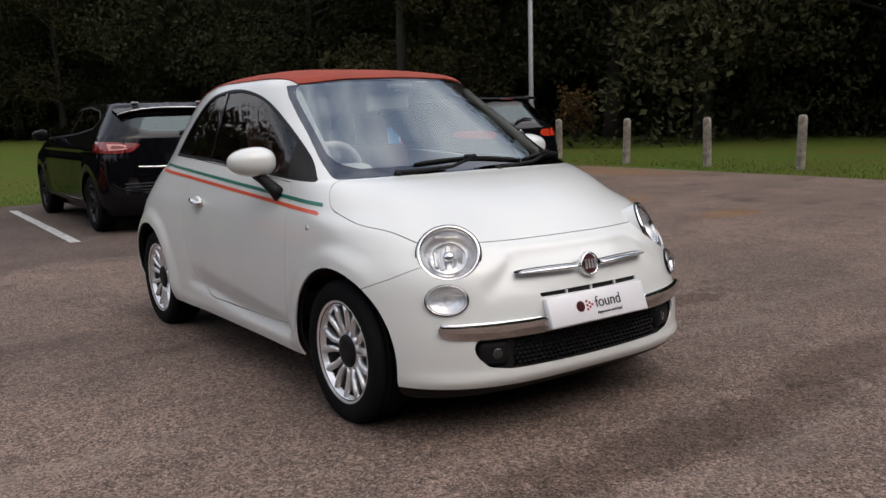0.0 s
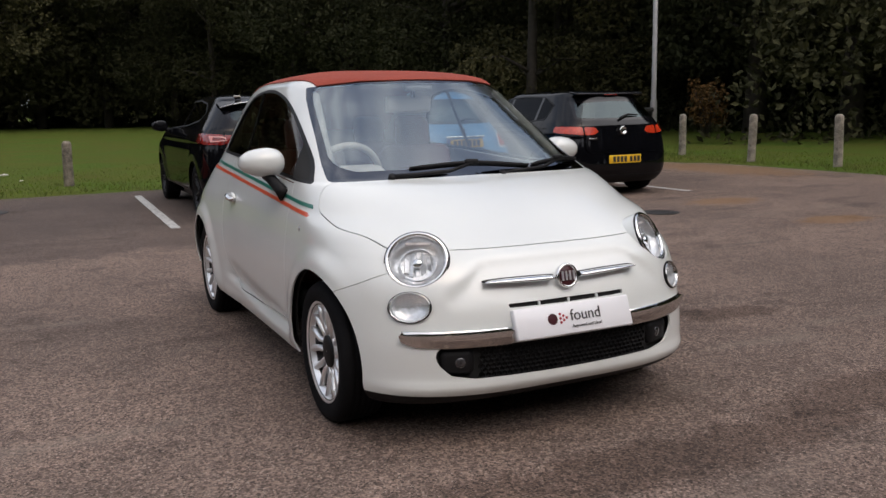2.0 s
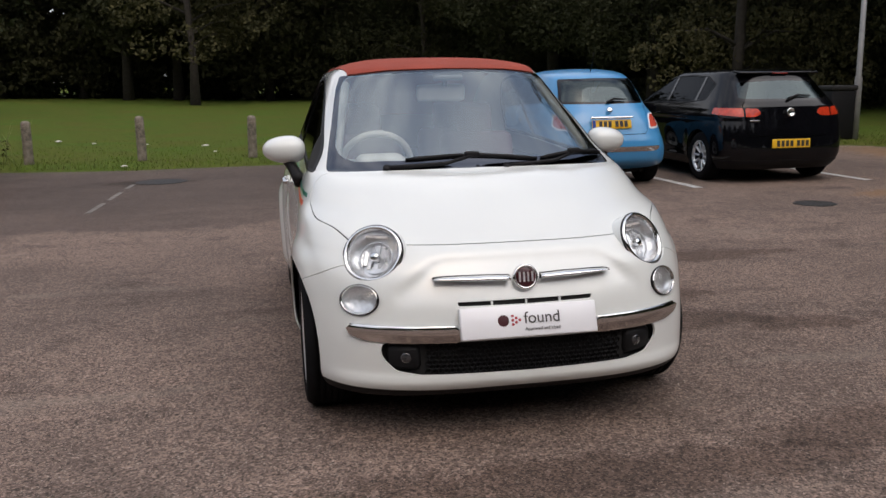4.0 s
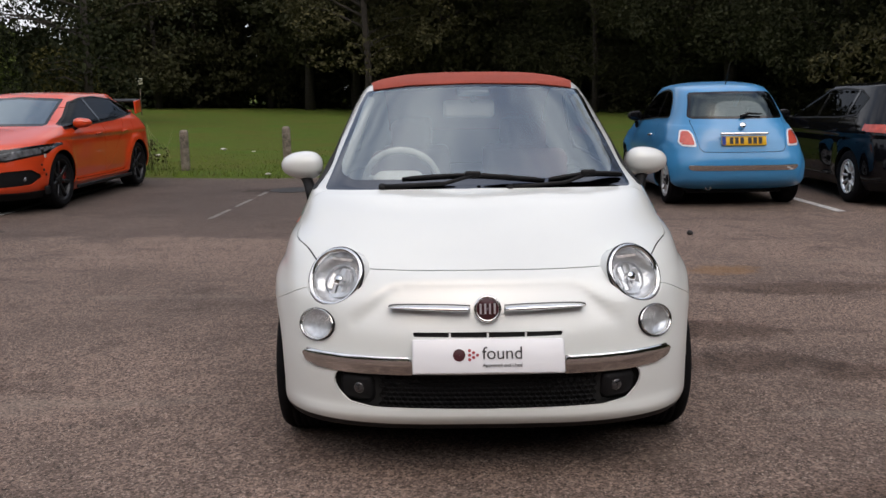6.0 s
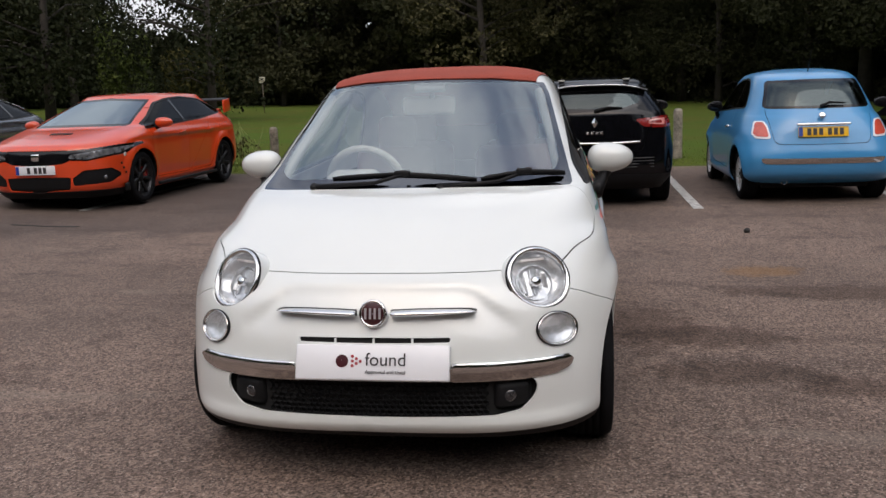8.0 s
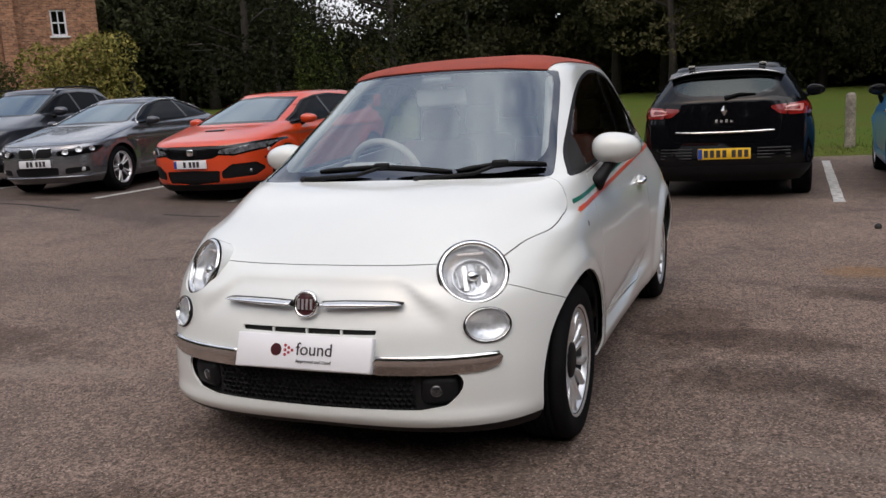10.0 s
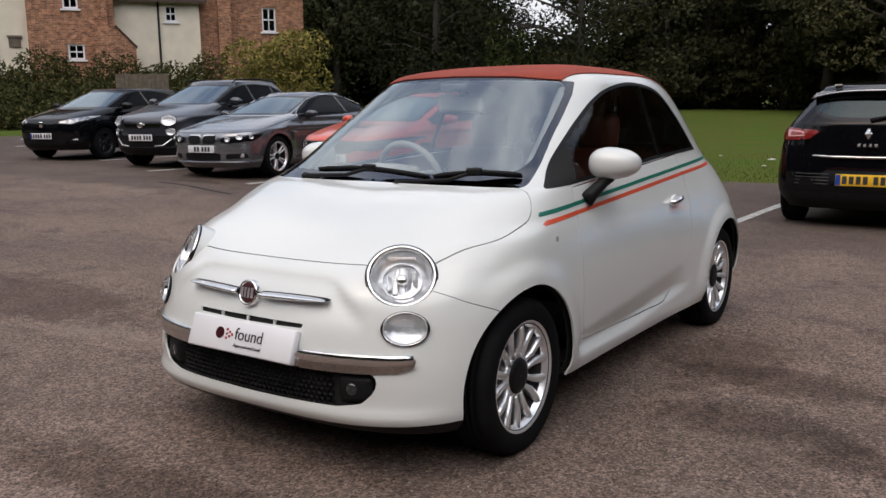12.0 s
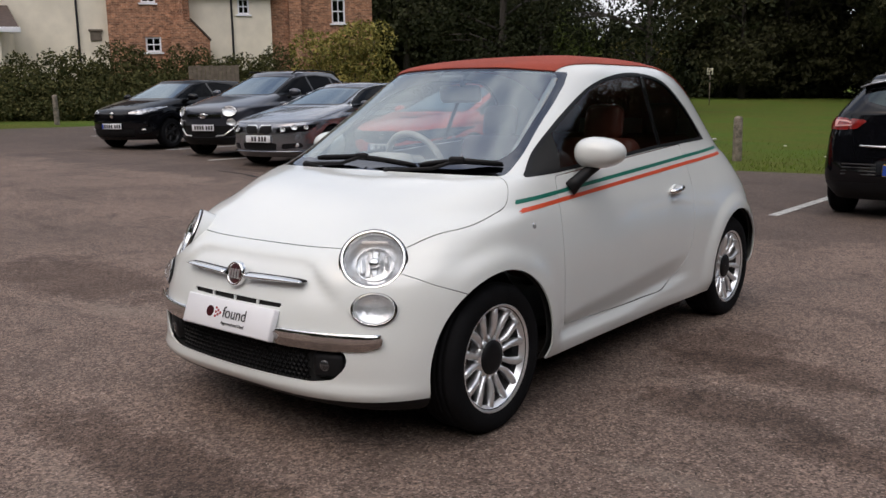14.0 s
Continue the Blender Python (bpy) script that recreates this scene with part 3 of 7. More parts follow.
def ground_strip(name, pts, width, material, lift, label, category, parent=None):
    """A thin painted or laid strip that follows the ground."""
    p = [Vector(q) for q in pts]
    bm = bmesh.new()
    rows = []
    rng = random.Random(len(pts) + int(abs(pts[0][0]) * 100))
    for a, b in zip(p, p[1:]):
        n = max(2, int((b - a).length / 0.15))
        d = (b - a).normalized()
        s = Vector((-d.y, d.x))
        for k in range(n + 1):
            c = a + (b - a) * k / n
            w = width / 2 * rng.uniform(0.9, 1.06)
            rows.append([bm.verts.new((*(c + s * e * w), ground_z(*(c + s * e * w)) + lift)) for e in (-1, 1)])
    for a, b in zip(rows, rows[1:]):
        bm.faces.new((a[0], a[1], b[1], b[0]))
    bmesh.ops.recalc_face_normals(bm, faces=bm.faces[:])
    r = bmesh.ops.extrude_face_region(bm, geom=bm.faces[:])
    for v in r["geom"]:
        if isinstance(v, bmesh.types.BMVert):
            v.co.z -= 0.003
    ob = part(name, bm, material, parent, smooth=False)
    return tagged(ob, label, category, kind="structure")


for pts in ([(-0.37, 5.35), (-0.30, 9.5)], [(2.0, 5.27), (2.03, 9.7)], [(4.33, 5.15), (4.22, 9.8)], [(6.75, 5.2), (6.65, 9.8)], [(-5.45, 5.5), (-5.4, 9.6)],
            [(-7.6, 5.3), (-7.4, 10.0)], [(-10.4, 5.6), (-9.9, 10.6)], [(-13.1, 6.5), (-12.7, 11.2)], [(-18.6, 7.9), (-18.4, 12.4)]):
    ground_strip("bay_line", pts, 0.11, "line_paint", 0.004, "worn white painted parking bay line on asphalt", "bay line")
for pts in ([(-2.86, 5.2), (-2.83, 6.0)], [(-2.82, 6.3), (-2.80, 7.1)], [(-2.79, 7.5), (-2.77, 8.0)]):
    ground_strip("bay_line", pts, 0.06, "faded_paint", 0.004, "faded broken white parking bay line on asphalt", "bay line")


def post(x, y, h, lean=0.0):
    z = turf_z(x, y) - 0.02
    bm = bmesh.new()
    rr = 0.080
    prof = [(rr * 1.04, -0.3), (rr * 1.02, 0.2 * h), (rr, 0.6 * h), (rr * 0.98, h - 0.07), (rr * 0.9, h - 0.03), (rr * 0.6, h - 0.006), (0.004, h)]
    lathe(bm, prof, 20, Matrix.Rotation(-math.pi / 2, 4, "Y"))
    for v in bm.verts:
        k = 1 + 0.04 * noise.noise(v.co * 9 + Vector((x, y, 0)))
        v.co.x *= k
        v.co.y *= k
    ob = part("bollard", bm, "pale_post" if x > 0 else "post", None)
    ob.matrix_world = pose(x, y, z, lean, lean * 0.5, 0)
    return tagged(ob, "weathered grey round wooden bollard on the grass verge", "bollard", "bollards along the verge")


for x, y, h, q in ((-4.90, 11.15, 0.76, 1.0), (-3.1, 11.5, 0.81, -1), (-1.17, 11.4, 0.78, 1.5), (2.45, 11.4, 0.9, 0), (11.75, 11.1, 0.95, 0), (11.45, 8.7, 0.97, 1), (11.5, 6.65, 0.97, -1), (11.65, 4.77, 0.98, 1), (11.7, 2.7, 0.98, 0), (-24.3, 9.9, 0.95, 1), (-26.2, 7.4, 0.95, -1)):
    post(x, y, h, q)


# ---- cars ----
def view_side(poly, r=0.0, lo=0.3):
    return lambda x, y, z: np.maximum(poly_sdf(poly, y, z, r), lo - x)


def view_front(poly, r=0.0, y0=0.0, back=False):
    def f(x, y, z):
        return np.maximum(poly_sdf(poly, x, z, r), (y0 - y) if back else (y - y0))
    return f


def sym(pts):
    """A polygon mirrored in x from its right half, given from bottom to top."""
    p = list(pts)
    return p + [(-x, z) for x, z in reversed(p) if abs(x) > 1e-9]


def wheel_meshes(r, width, style, rim_r):
    """Tyre, rim, cap and disc meshes of a wheel whose axle is x, outer face towards +x."""
    h = width / 2
    made = {}

    def keep(key, bm, material):
        me = bpy.data.meshes.new(key.rstrip("0123456789"))
        bm.to_mesh(me)
        bm.free()
        me.shade_smooth()
        me.materials.append(M[material])
        made[key] = me

    bm = bmesh.new()
    s = r - rim_r
    prof = [(rim_r - 0.012, -h * 0.84), (rim_r + 0.1 * s, -h * 0.95), (rim_r + 0.45 * s, -h), (rim_r + 0.8 * s, -h * 0.95), (r - 0.008, -h * 0.84), (r, -h * 0.7)]
    tread = []
    for k in range(-2, 3):
        c = k * h * 0.27
        tread += [(r, c - h * 0.1), (r - 0.007, c - h * 0.09), (r - 0.007, c - h * 0.05), (r, c - h * 0.04)]
    prof += tread + [(a, -b) for a, b in reversed(prof)]
    lathe(bm, prof, 64)
    keep("tyre", bm, "rubber")
    bm = bmesh.new()
    lathe(bm, [(rim_r - 0.016, h * 0.62), (rim_r - 0.004, h * 0.84), (rim_r + 0.006, h * 0.90), (rim_r - 0.002, h * 0.93), (rim_r - 0.014, h * 0.80), (rim_r - 0.024, h * 0.60)], 64)
    metal_m = "dark_alloy" if style in ("y", "twin") else "alloy"
    hub = (0.37 if style == 'multi' else 0.26) * rim_r
    lathe(bm, [(0.001, h * 0.60), (hub, h * 0.60), (hub * 1.1, h * 0.5), (hub * 1.1, h * 0.1)], 40)
    n, wi, wo = {"multi": (14, 0.020, 0.030), "five": (5, 0.062, 0.055), "ten": (10, 0.022, 0.03), "y": (7, 0.04, 0.055), "twin": (10, 0.018, 0.02), "star": (10, 0.020, 0.026)}[style]
    keep("rim", bm, metal_m)
    for k in range(n):
        bm = bmesh.new()
        ang = 2 * math.pi * k / n
        if style in ("twin", "star"):
            ang = 2 * math.pi * (k // 2) / 5 + (0.17 if k % 2 else -0.17)
        if style == "multi":
            ang = 2 * math.pi * (k // 2) / 7
        secs = []
        for f_, xx, ww in ((0.0, h * 0.55, wi), (0.2, h * 0.60, wi), (0.4, h * 0.66, wi * 0.5 + wo * 0.5), (0.7, h * 0.70, wo), (1.0, h * 0.74, wo * 0.85)):
            rr = hub * 0.9 + (rim_r - 0.014 - hub * 0.9) * f_
            turn = ang
            if style == "multi":
                # two blades leave one root, bow apart and reach the rim evenly spaced
                turn += (-1 if k % 2 else 1) * (0.19 + 0.11 * math.sin(min(1.0, f_ * 1.25) * math.pi * 0.8) - 0.05 * f_)
            q = Matrix.Rotation(turn, 4, "X")
            secs.append([bm.verts.new(q @ Vector(v)) for v in ((xx, -ww / 2, rr), (xx + 0.007, 0.0, rr), (xx, ww / 2, rr), (xx - 0.030, ww / 2 * 0.7, rr), (xx - 0.030, -ww / 2 * 0.7, rr))])
        for a, b in zip(secs, secs[1:]):
            for i in range(5):
                bm.faces.new((a[i], a[(i + 1) % 5], b[(i + 1) % 5], b[i]))
        for a in (secs[0], secs[-1]):
            bm.faces.new(a)
        bmesh.ops.recalc_face_normals(bm, faces=bm.faces[:])
        keep("spoke%d" % k, bm, metal_m)
    bm = bmesh.new()
    lathe(bm, [(0.001, h * 0.72), (hub * 0.55, h * 0.72), (hub * 0.85, h * 0.66), (hub * 0.92, h * 0.5)], 32)
    keep("hub_cap", bm, "plastic")
    bm = bmesh.new()
    lathe(bm, [(rim_r - 0.023, h * 0.61), (rim_r - 0.03, -h * 0.85), (0.05, -h * 0.85)], 48)
    keep("rim_barrel", bm, "alloy_well" if style == "multi" else "barrel")
    bm = bmesh.new()
    lathe(bm, [(0.02, h * 0.05), (rim_r * 0.68, h * 0.05), (rim_r * 0.68, -h * 0.12), (0.02, -h * 0.12)], 40)
    keep("brake_disc", bm, "disc")
    return made


def add_wheels(car, hubs, x_face, r, width, style, rim_r, steer=0.0, hub_z=None):
    ms = wheel_meshes(r, width, style, rim_r)
    for y in hubs:
        for s in (1, -1):
            w = new("wheel", ms["rim"])
            w.parent = car
            w.matrix_local = pose(s * (x_face - width / 2), y, hub_z or r, 0, 0, (0 if s == 1 else 180) + (steer if y < 0 else 0)) @ pose(0, 0, 0, 37 * y)
            for k in ("tyre", "hub_cap", "brake_disc", "rim_barrel"):
                p = new(k, ms[k])
                p.parent = w
            for k in ms:
                if k.startswith("spoke"):
                    new("spoke", ms[k]).parent = w


def arch_liner(car, y, r, z, x0, x1, s):
    bm = bmesh.new()
    n, rows = 24, []
    for rr, x in ((r, x1), (r, x0), (0.02, x0)):
        rows.append([bm.verts.new((s * x, y + rr * math.cos(a), z + rr * math.sin(a))) for a in np.linspace(-0.25, math.pi + 0.25, n)])
    for a, b in zip(rows, rows[1:]):
        for i in range(n - 1):
            bm.faces.new((a[i], a[i + 1], b[i + 1], b[i]))
    part("arch_liner", bm, "dark", car)


def mirror_pair(car, c, half, arm, paint, glass_m="gloss_black"):
    for s in (1, -1):
        bm = bmesh.new()
        n, k = 20, 28
        grid = []
        for i in range(n + 1):
            ph = math.pi * i / n
            ring = []
            for j in range(k):
                th = 2 * math.pi * j / k
                d = [math.sin(ph) * math.cos(th), math.sin(ph) * math.sin(th), math.cos(ph)]
                e = (sum(abs(v) ** 2.3 for v in d)) ** (-1 / 2.3)
                x, y, z = (d[0] * e * half[0], d[1] * e * half[1], d[2] * e * half[2])
                z *= 1 - 0.16 * x / half[0]
                y = min(y, half[1] * 0.55)
                ring.append(bm.verts.new((s * (c[0] + x), c[1] + y + 0.18 * x, c[2] + z)))
            grid.append(ring)
        for a, b in zip(grid, grid[1:]):
            for j in range(k):
                bm.faces.new((a[j], a[(j + 1) % k], b[(j + 1) % k], b[j]))
        bmesh.ops.remove_doubles(bm, verts=bm.verts[:], dist=1e-5)
        bmesh.ops.recalc_face_normals(bm, faces=bm.faces[:])
        mo = part("door_mirror", bm, paint, car)
        bm = bmesh.new()
        q = box(bm, (0, 0, 0), (half[0] * 1.35, 0.006, half[2] * 1.25), 0.002)
        for v in q:
            v.co = Vector((s * (c[0] + v.co.x), c[1] + half[1] * 0.57 + v.co.y + 0.18 * v.co.x, c[2] + v.co.z))
        part("mirror_glass", bm, glass_m, mo)
        bm = bmesh.new()
        pts = [(s * a, b, d) for a, b, d in arm]
        tube(bm, pts, [0.034, 0.028, 0.024, 0.028][: len(pts)], 12)
        part("mirror_arm", bm, "plastic", mo)


def plate(car, c, rx, rz, base, chars=(3, 3), size=(0.52, 0.111), band=True):
    """A number plate whose writing is plain bars."""
    m = pose(*c, rx, 0, rz)
    bm = bmesh.new()
    box(bm, (0, 0, 0), (size[0], 0.012, size[1]), 0.003)
    bm.transform(m)
    p = part("number_plate", bm, base, car)
    total = chars[0] + chars[1]
    wch, gap = 0.05, 0.011
    x = -(total * wch + (total - 1) * gap + 0.03) / 2 + 0.02
    for k in range(total):
        if k == chars[0]:
            x += 0.03
        bm = bmesh.new()
        box(bm, (x + wch / 2, -0.0075, 0), (wch * 0.82, 0.003, size[1] * 0.68))
        bm.transform(m)
        part("plate_bar", bm, "ink", p, smooth=False)
        x += wch + gap
    if band:
        bm = bmesh.new()
        box(bm, (-size[0] / 2 + 0.024, -0.0075, 0), (0.042, 0.003, size[1] * 0.9))
        bm.transform(m)
        part("plate_band", bm, "plate_blue", p, smooth=False)
    return p


def build_car(name, label, m, c):
    """Builds a car, nose towards -y, standing at the pose m. c: its measures and regions."""
    car = new(name)
    tagged(car, label, "car", c.get("group", ""))
    sk = Skin(c["table"], c.get("levels", 64), c.get("around", (34, 18, 24)), c.get("shape"))
    R, hubs, wr = c["arch"], c["hubs"], c["wheel"][0]
    az = c.get("arch_z", wr)
    for y in hubs:
        sk.take(lambda x, yy, z, y=y: np.maximum(np.hypot(yy - y, z - az) - R, 0.42 - x))
    inner = sk.F[(sk.V[sk.F][:, :, 2] < c.get("belt", 0.92)).all(1)]
    for q in c.get("lamps", ()):
        inner = inner[(np.linalg.norm(sk.V[inner].mean(1) - np.array(q), axis=1) > 0.17)]
    sk.panel("inner_shell", inner, "dark", car, thick=0.004, lift=-0.03)
    for reg in c["regions"]:
        nm, material, f, thick, lift, sides = reg[:6]
        F = sk.take(f)
        if material is None:
            continue
        if sides == 2:
            for s in (1, -1):
                sk.panel(nm, F, material, car, thick, lift, side=s)
        else:
            sk.panel(nm, F, material, car, thick, lift)
    for f, w, mask, nm in c.get("seams", ()):
        A = sk.take(lambda x, y, z: np.maximum(f(x, y, z) + w, mask(x, y, z)))
        sk.take(lambda x, y, z: np.maximum(f(x, y, z) - w, mask(x, y, z)))
        if nm is None:
            sk.F = np.concatenate([sk.F, A])
        elif nm in ("hood", "tailgate", "front_bumper"):
            sk.panel(nm, A, c["paint"], car, 0.008)
        else:
            for s in (1, -1):
                sk.panel(nm, A, c["paint"], car, 0.008, side=s)
    sk.panel("body", sk.F, c["paint"], car, 0.008)
    for y in hubs:
        for s in (1, -1):
            arch_liner(car, y, R + 0.01, az, 0.45, c["wheel"][3] - 0.13, s)
    add_wheels(car, hubs, c["wheel"][3], wr, c["wheel"][1], c["wheel"][2], c["wheel"][4], c.get("steer", 0.0), c.get("hub_z"))
    bm = bmesh.new()
    t = np.asarray(c["table"])
    y0, y1 = t[1][1] + 0.14, t[1][2] - 0.1
    box(bm, (0, (hubs[0] + hubs[1]) / 2, c["sill"] + 0.05), (1.16, hubs[1] - hubs[0] + 0.5, 0.08), 0.02)
    box(bm, (0, (hubs[0] + hubs[1]) / 2, c["sill"] + 0.06), (t[3][3] * 1.55, hubs[1] - hubs[0] - 2 * R - 0.02, 0.08), 0.02)
    box(bm, (0, (y0 + hubs[0] - R) / 2, c["sill"] + 0.07), (t[1][3] * 1.0, abs(y0 - hubs[0]) - R - 0.02, 0.05), 0.02)
    box(bm, (0, (y1 + hubs[1] + R) / 2, c["sill"] + 0.07), (t[1][3] * 1.2, abs(y1 - hubs[1]) - R, 0.05), 0.02)
    part("underbody", bm, "dark", car, smooth=False)
    if c.get("mirror"):
        mirror_pair(car, *c["mirror"], c.get("mirror_paint", c["paint"]))
    car.matrix_world = m
    return car, sk


def simple_cabin(car, y0, y1, w, z0, z1, seats=True):
    """A dark floor and seats, seen dimly through far panes."""
    bm = bmesh.new()
    box(bm, (0, (y0 + y1) / 2, z0), (2 * w, y1 - y0, 0.05), 0.01)
    box(bm, (0, y0 + 0.12, z0 + 0.28), (2 * w * 0.95, 0.35, 0.16), 0.05)
    part("cabin_floor", bm, "dark", car)
    for k, y in enumerate((y0 + 0.95, y0 + 1.75)):
        for s in (1, -1):
            bm = bmesh.new()
            box(bm, (s * 0.34, y, z0 + 0.33), (0.46, 0.14, 0.62), 0.06, Matrix.Rotation(-0.2, 4, "X"))
            box(bm, (s * 0.34, y + 0.1, z0 + 0.72), (0.24, 0.09, 0.18), 0.04)
            part("seat", bm, "plastic", car)


# the shape shared by the small retro hatchbacks
SMALL = [
    # z, nose, tail, half width, front and rear squareness, start of the front and rear curves
    (0.175, -1.645, 1.36, 0.735, 3.3, 4.0, -1.1, 0.95),
    (0.20, -1.70, 1.47, 0.768, 3.3, 4.2, -1.1, 0.95),
    (0.25, -1.755, 1.62, 0.787, 3.2, 4.4, -1.1, 0.95),
    (0.31, -1.768, 1.715, 0.796, 3.05, 4.5, -1.1, 0.95),
    (0.40, -1.775, 1.745, 0.801, 2.9, 4.6, -1.1, 0.95),
    (0.47, -1.768, 1.75, 0.804, 2.78, 4.6, -1.1, 0.95),
    (0.555, -1.750, 1.745, 0.806, 2.65, 4.2, -1.1, 0.95),
    (0.635, -1.722, 1.72, 0.804, 2.6, 3.8, -1.08, 0.95),
    (0.70, -1.670, 1.70, 0.798, 2.6, 3.4, -1.03, 1.0),
    (0.745, -1.603, 1.685, 0.792, 2.75, 3.2, -0.98, 1.0),
    (0.80, -1.505, 1.665, 0.782, 2.9, 3.1, -0.92, 0.95),
    (0.86, -1.39, 1.635, 0.764, 2.95, 3.0, -0.72, 0.9),
    (0.92, -1.25, 1.60, 0.745, 3.0, 3.0, -0.68, 0.82),
    (0.955, -1.13, 1.575, 0.732, 3.0, 3.0, -0.68, 0.76),
    (0.975, -1.04, 1.56, 0.723, 2.8, 3.0, -0.68, 0.7),
    (1.00, -0.998, 1.54, 0.712, 2.8, 3.0, -0.62, 0.68),
    (1.05, -0.927, 1.50, 0.692, 2.8, 3.0, -0.5, 0.65),
    (1.15, -0.787, 1.425, 0.655, 2.75, 3.0, -0.35, 0.6),
    (1.25, -0.648, 1.34, 0.617, 2.7, 3.0, -0.18, 0.55),
    (1.33, -0.537, 1.245, 0.587, 2.7, 3.0, -0.06, 0.5),
    (1.39, -0.452, 1.13, 0.560, 2.7, 2.9, 0.04, 0.46),
    (1.42, -0.405, 1.04, 0.533, 2.7, 2.8, 0.08, 0.44),
    (1.443, -0.29, 0.94, 0.485, 2.7, 2.7, 0.12, 0.42),
    (1.463, -0.14, 0.81, 0.41, 2.6, 2.6, 0.16, 0.4),
    (1.479, 0.04, 0.65, 0.30, 2.5, 2.5, 0.22, 0.38),
    (1.487, 0.19, 0.50, 0.17, 2.4, 2.4, 0.28, 0.37),
    (1.489, 0.32, 0.36, 0.012, 2.2, 2.2, 0.33, 0.35),
]
SMALL_WINDOW = soft_line([(-0.86, 0.963), (-0.68, 1.075), (-0.40, 1.22), (-0.14, 1.327), (0.08, 1.374), (0.40, 1.392), (0.66, 1.345), (0.83, 1.21), (0.945, 1.042)], 4).tolist() + [(0.345, 1.021), (-0.138, 0.992), (-0.657, 0.966)]
SMALL_SCREEN = sym([(0.0, 0.979), (0.4, 0.977), (0.652, 0.970), (0.60, 1.15), (0.548, 1.33), (0.522, 1.387), (0.3, 1.409), (0.0, 1.415)])


def inset(poly_f, d):
    return lambda x, y, z: poly_f(x, y, z) + d


def small_shape(V):
    """Flared arch lips, sill crease and the recessed moustache of the nose."""
    x, y, z = V[:, 0].copy(), V[:, 1].copy(), V[:, 2]
    side = sstep(0.45, 0.7, x)
    for hy in (-1.15, 1.15):
        r = np.hypot(y - hy, z - 0.29)
        x += side * 0.017 * sstep(0.455, 0.385, r) * sstep(0.2, 0.3, z) * (sstep(-1.55, -1.2, y) if hy < 0 else 1)
        x += side * (0.022 if hy > 0 else 0.006) * np.exp(-(r / 0.6) ** 4)
    zc = 0.312 + 0.05 * sstep(-0.3, 0.55, y)
    zu = 0.375 + 0.10 * np.clip((y + 0.65) / 1.1, 0, 1)
    span = sstep(-0.80, -0.62, y) * sstep(0.60, 0.36, y)
    tuck = np.where(z > zc, np.clip((zu - z) / (zu - zc), 0, 1), 1 - sstep(zc, zc - 0.03, z))
    x -= side * span * 0.026 * tuck
    x += side * 0.006 * sstep(0.30, 0.26, z) * sstep(-0.85, -0.7, y) * sstep(0.75, 0.6, y)
    front = y < -1.3
    nose = sym([(0.0, 0.40), (0.46, 0.40), (0.485, 0.585), (0.34, 0.694), (0.29, 0.708), (0.0, 0.712)])
    d = poly_sdf(nose, x, z, 0.03)
    y = y + np.where(front, 0.021 * sstep(0.014, -0.034, d) * sstep(0.52, 0.665, z), 0)
    # a chin that stands proud below the grille
    chin = sstep(0.291, 0.270, z) * sstep(-1.25, -1.5, y)
    y = y - 0.013 * chin * sstep(0.80, 0.62, x)
    return np.c_[x, y, z]


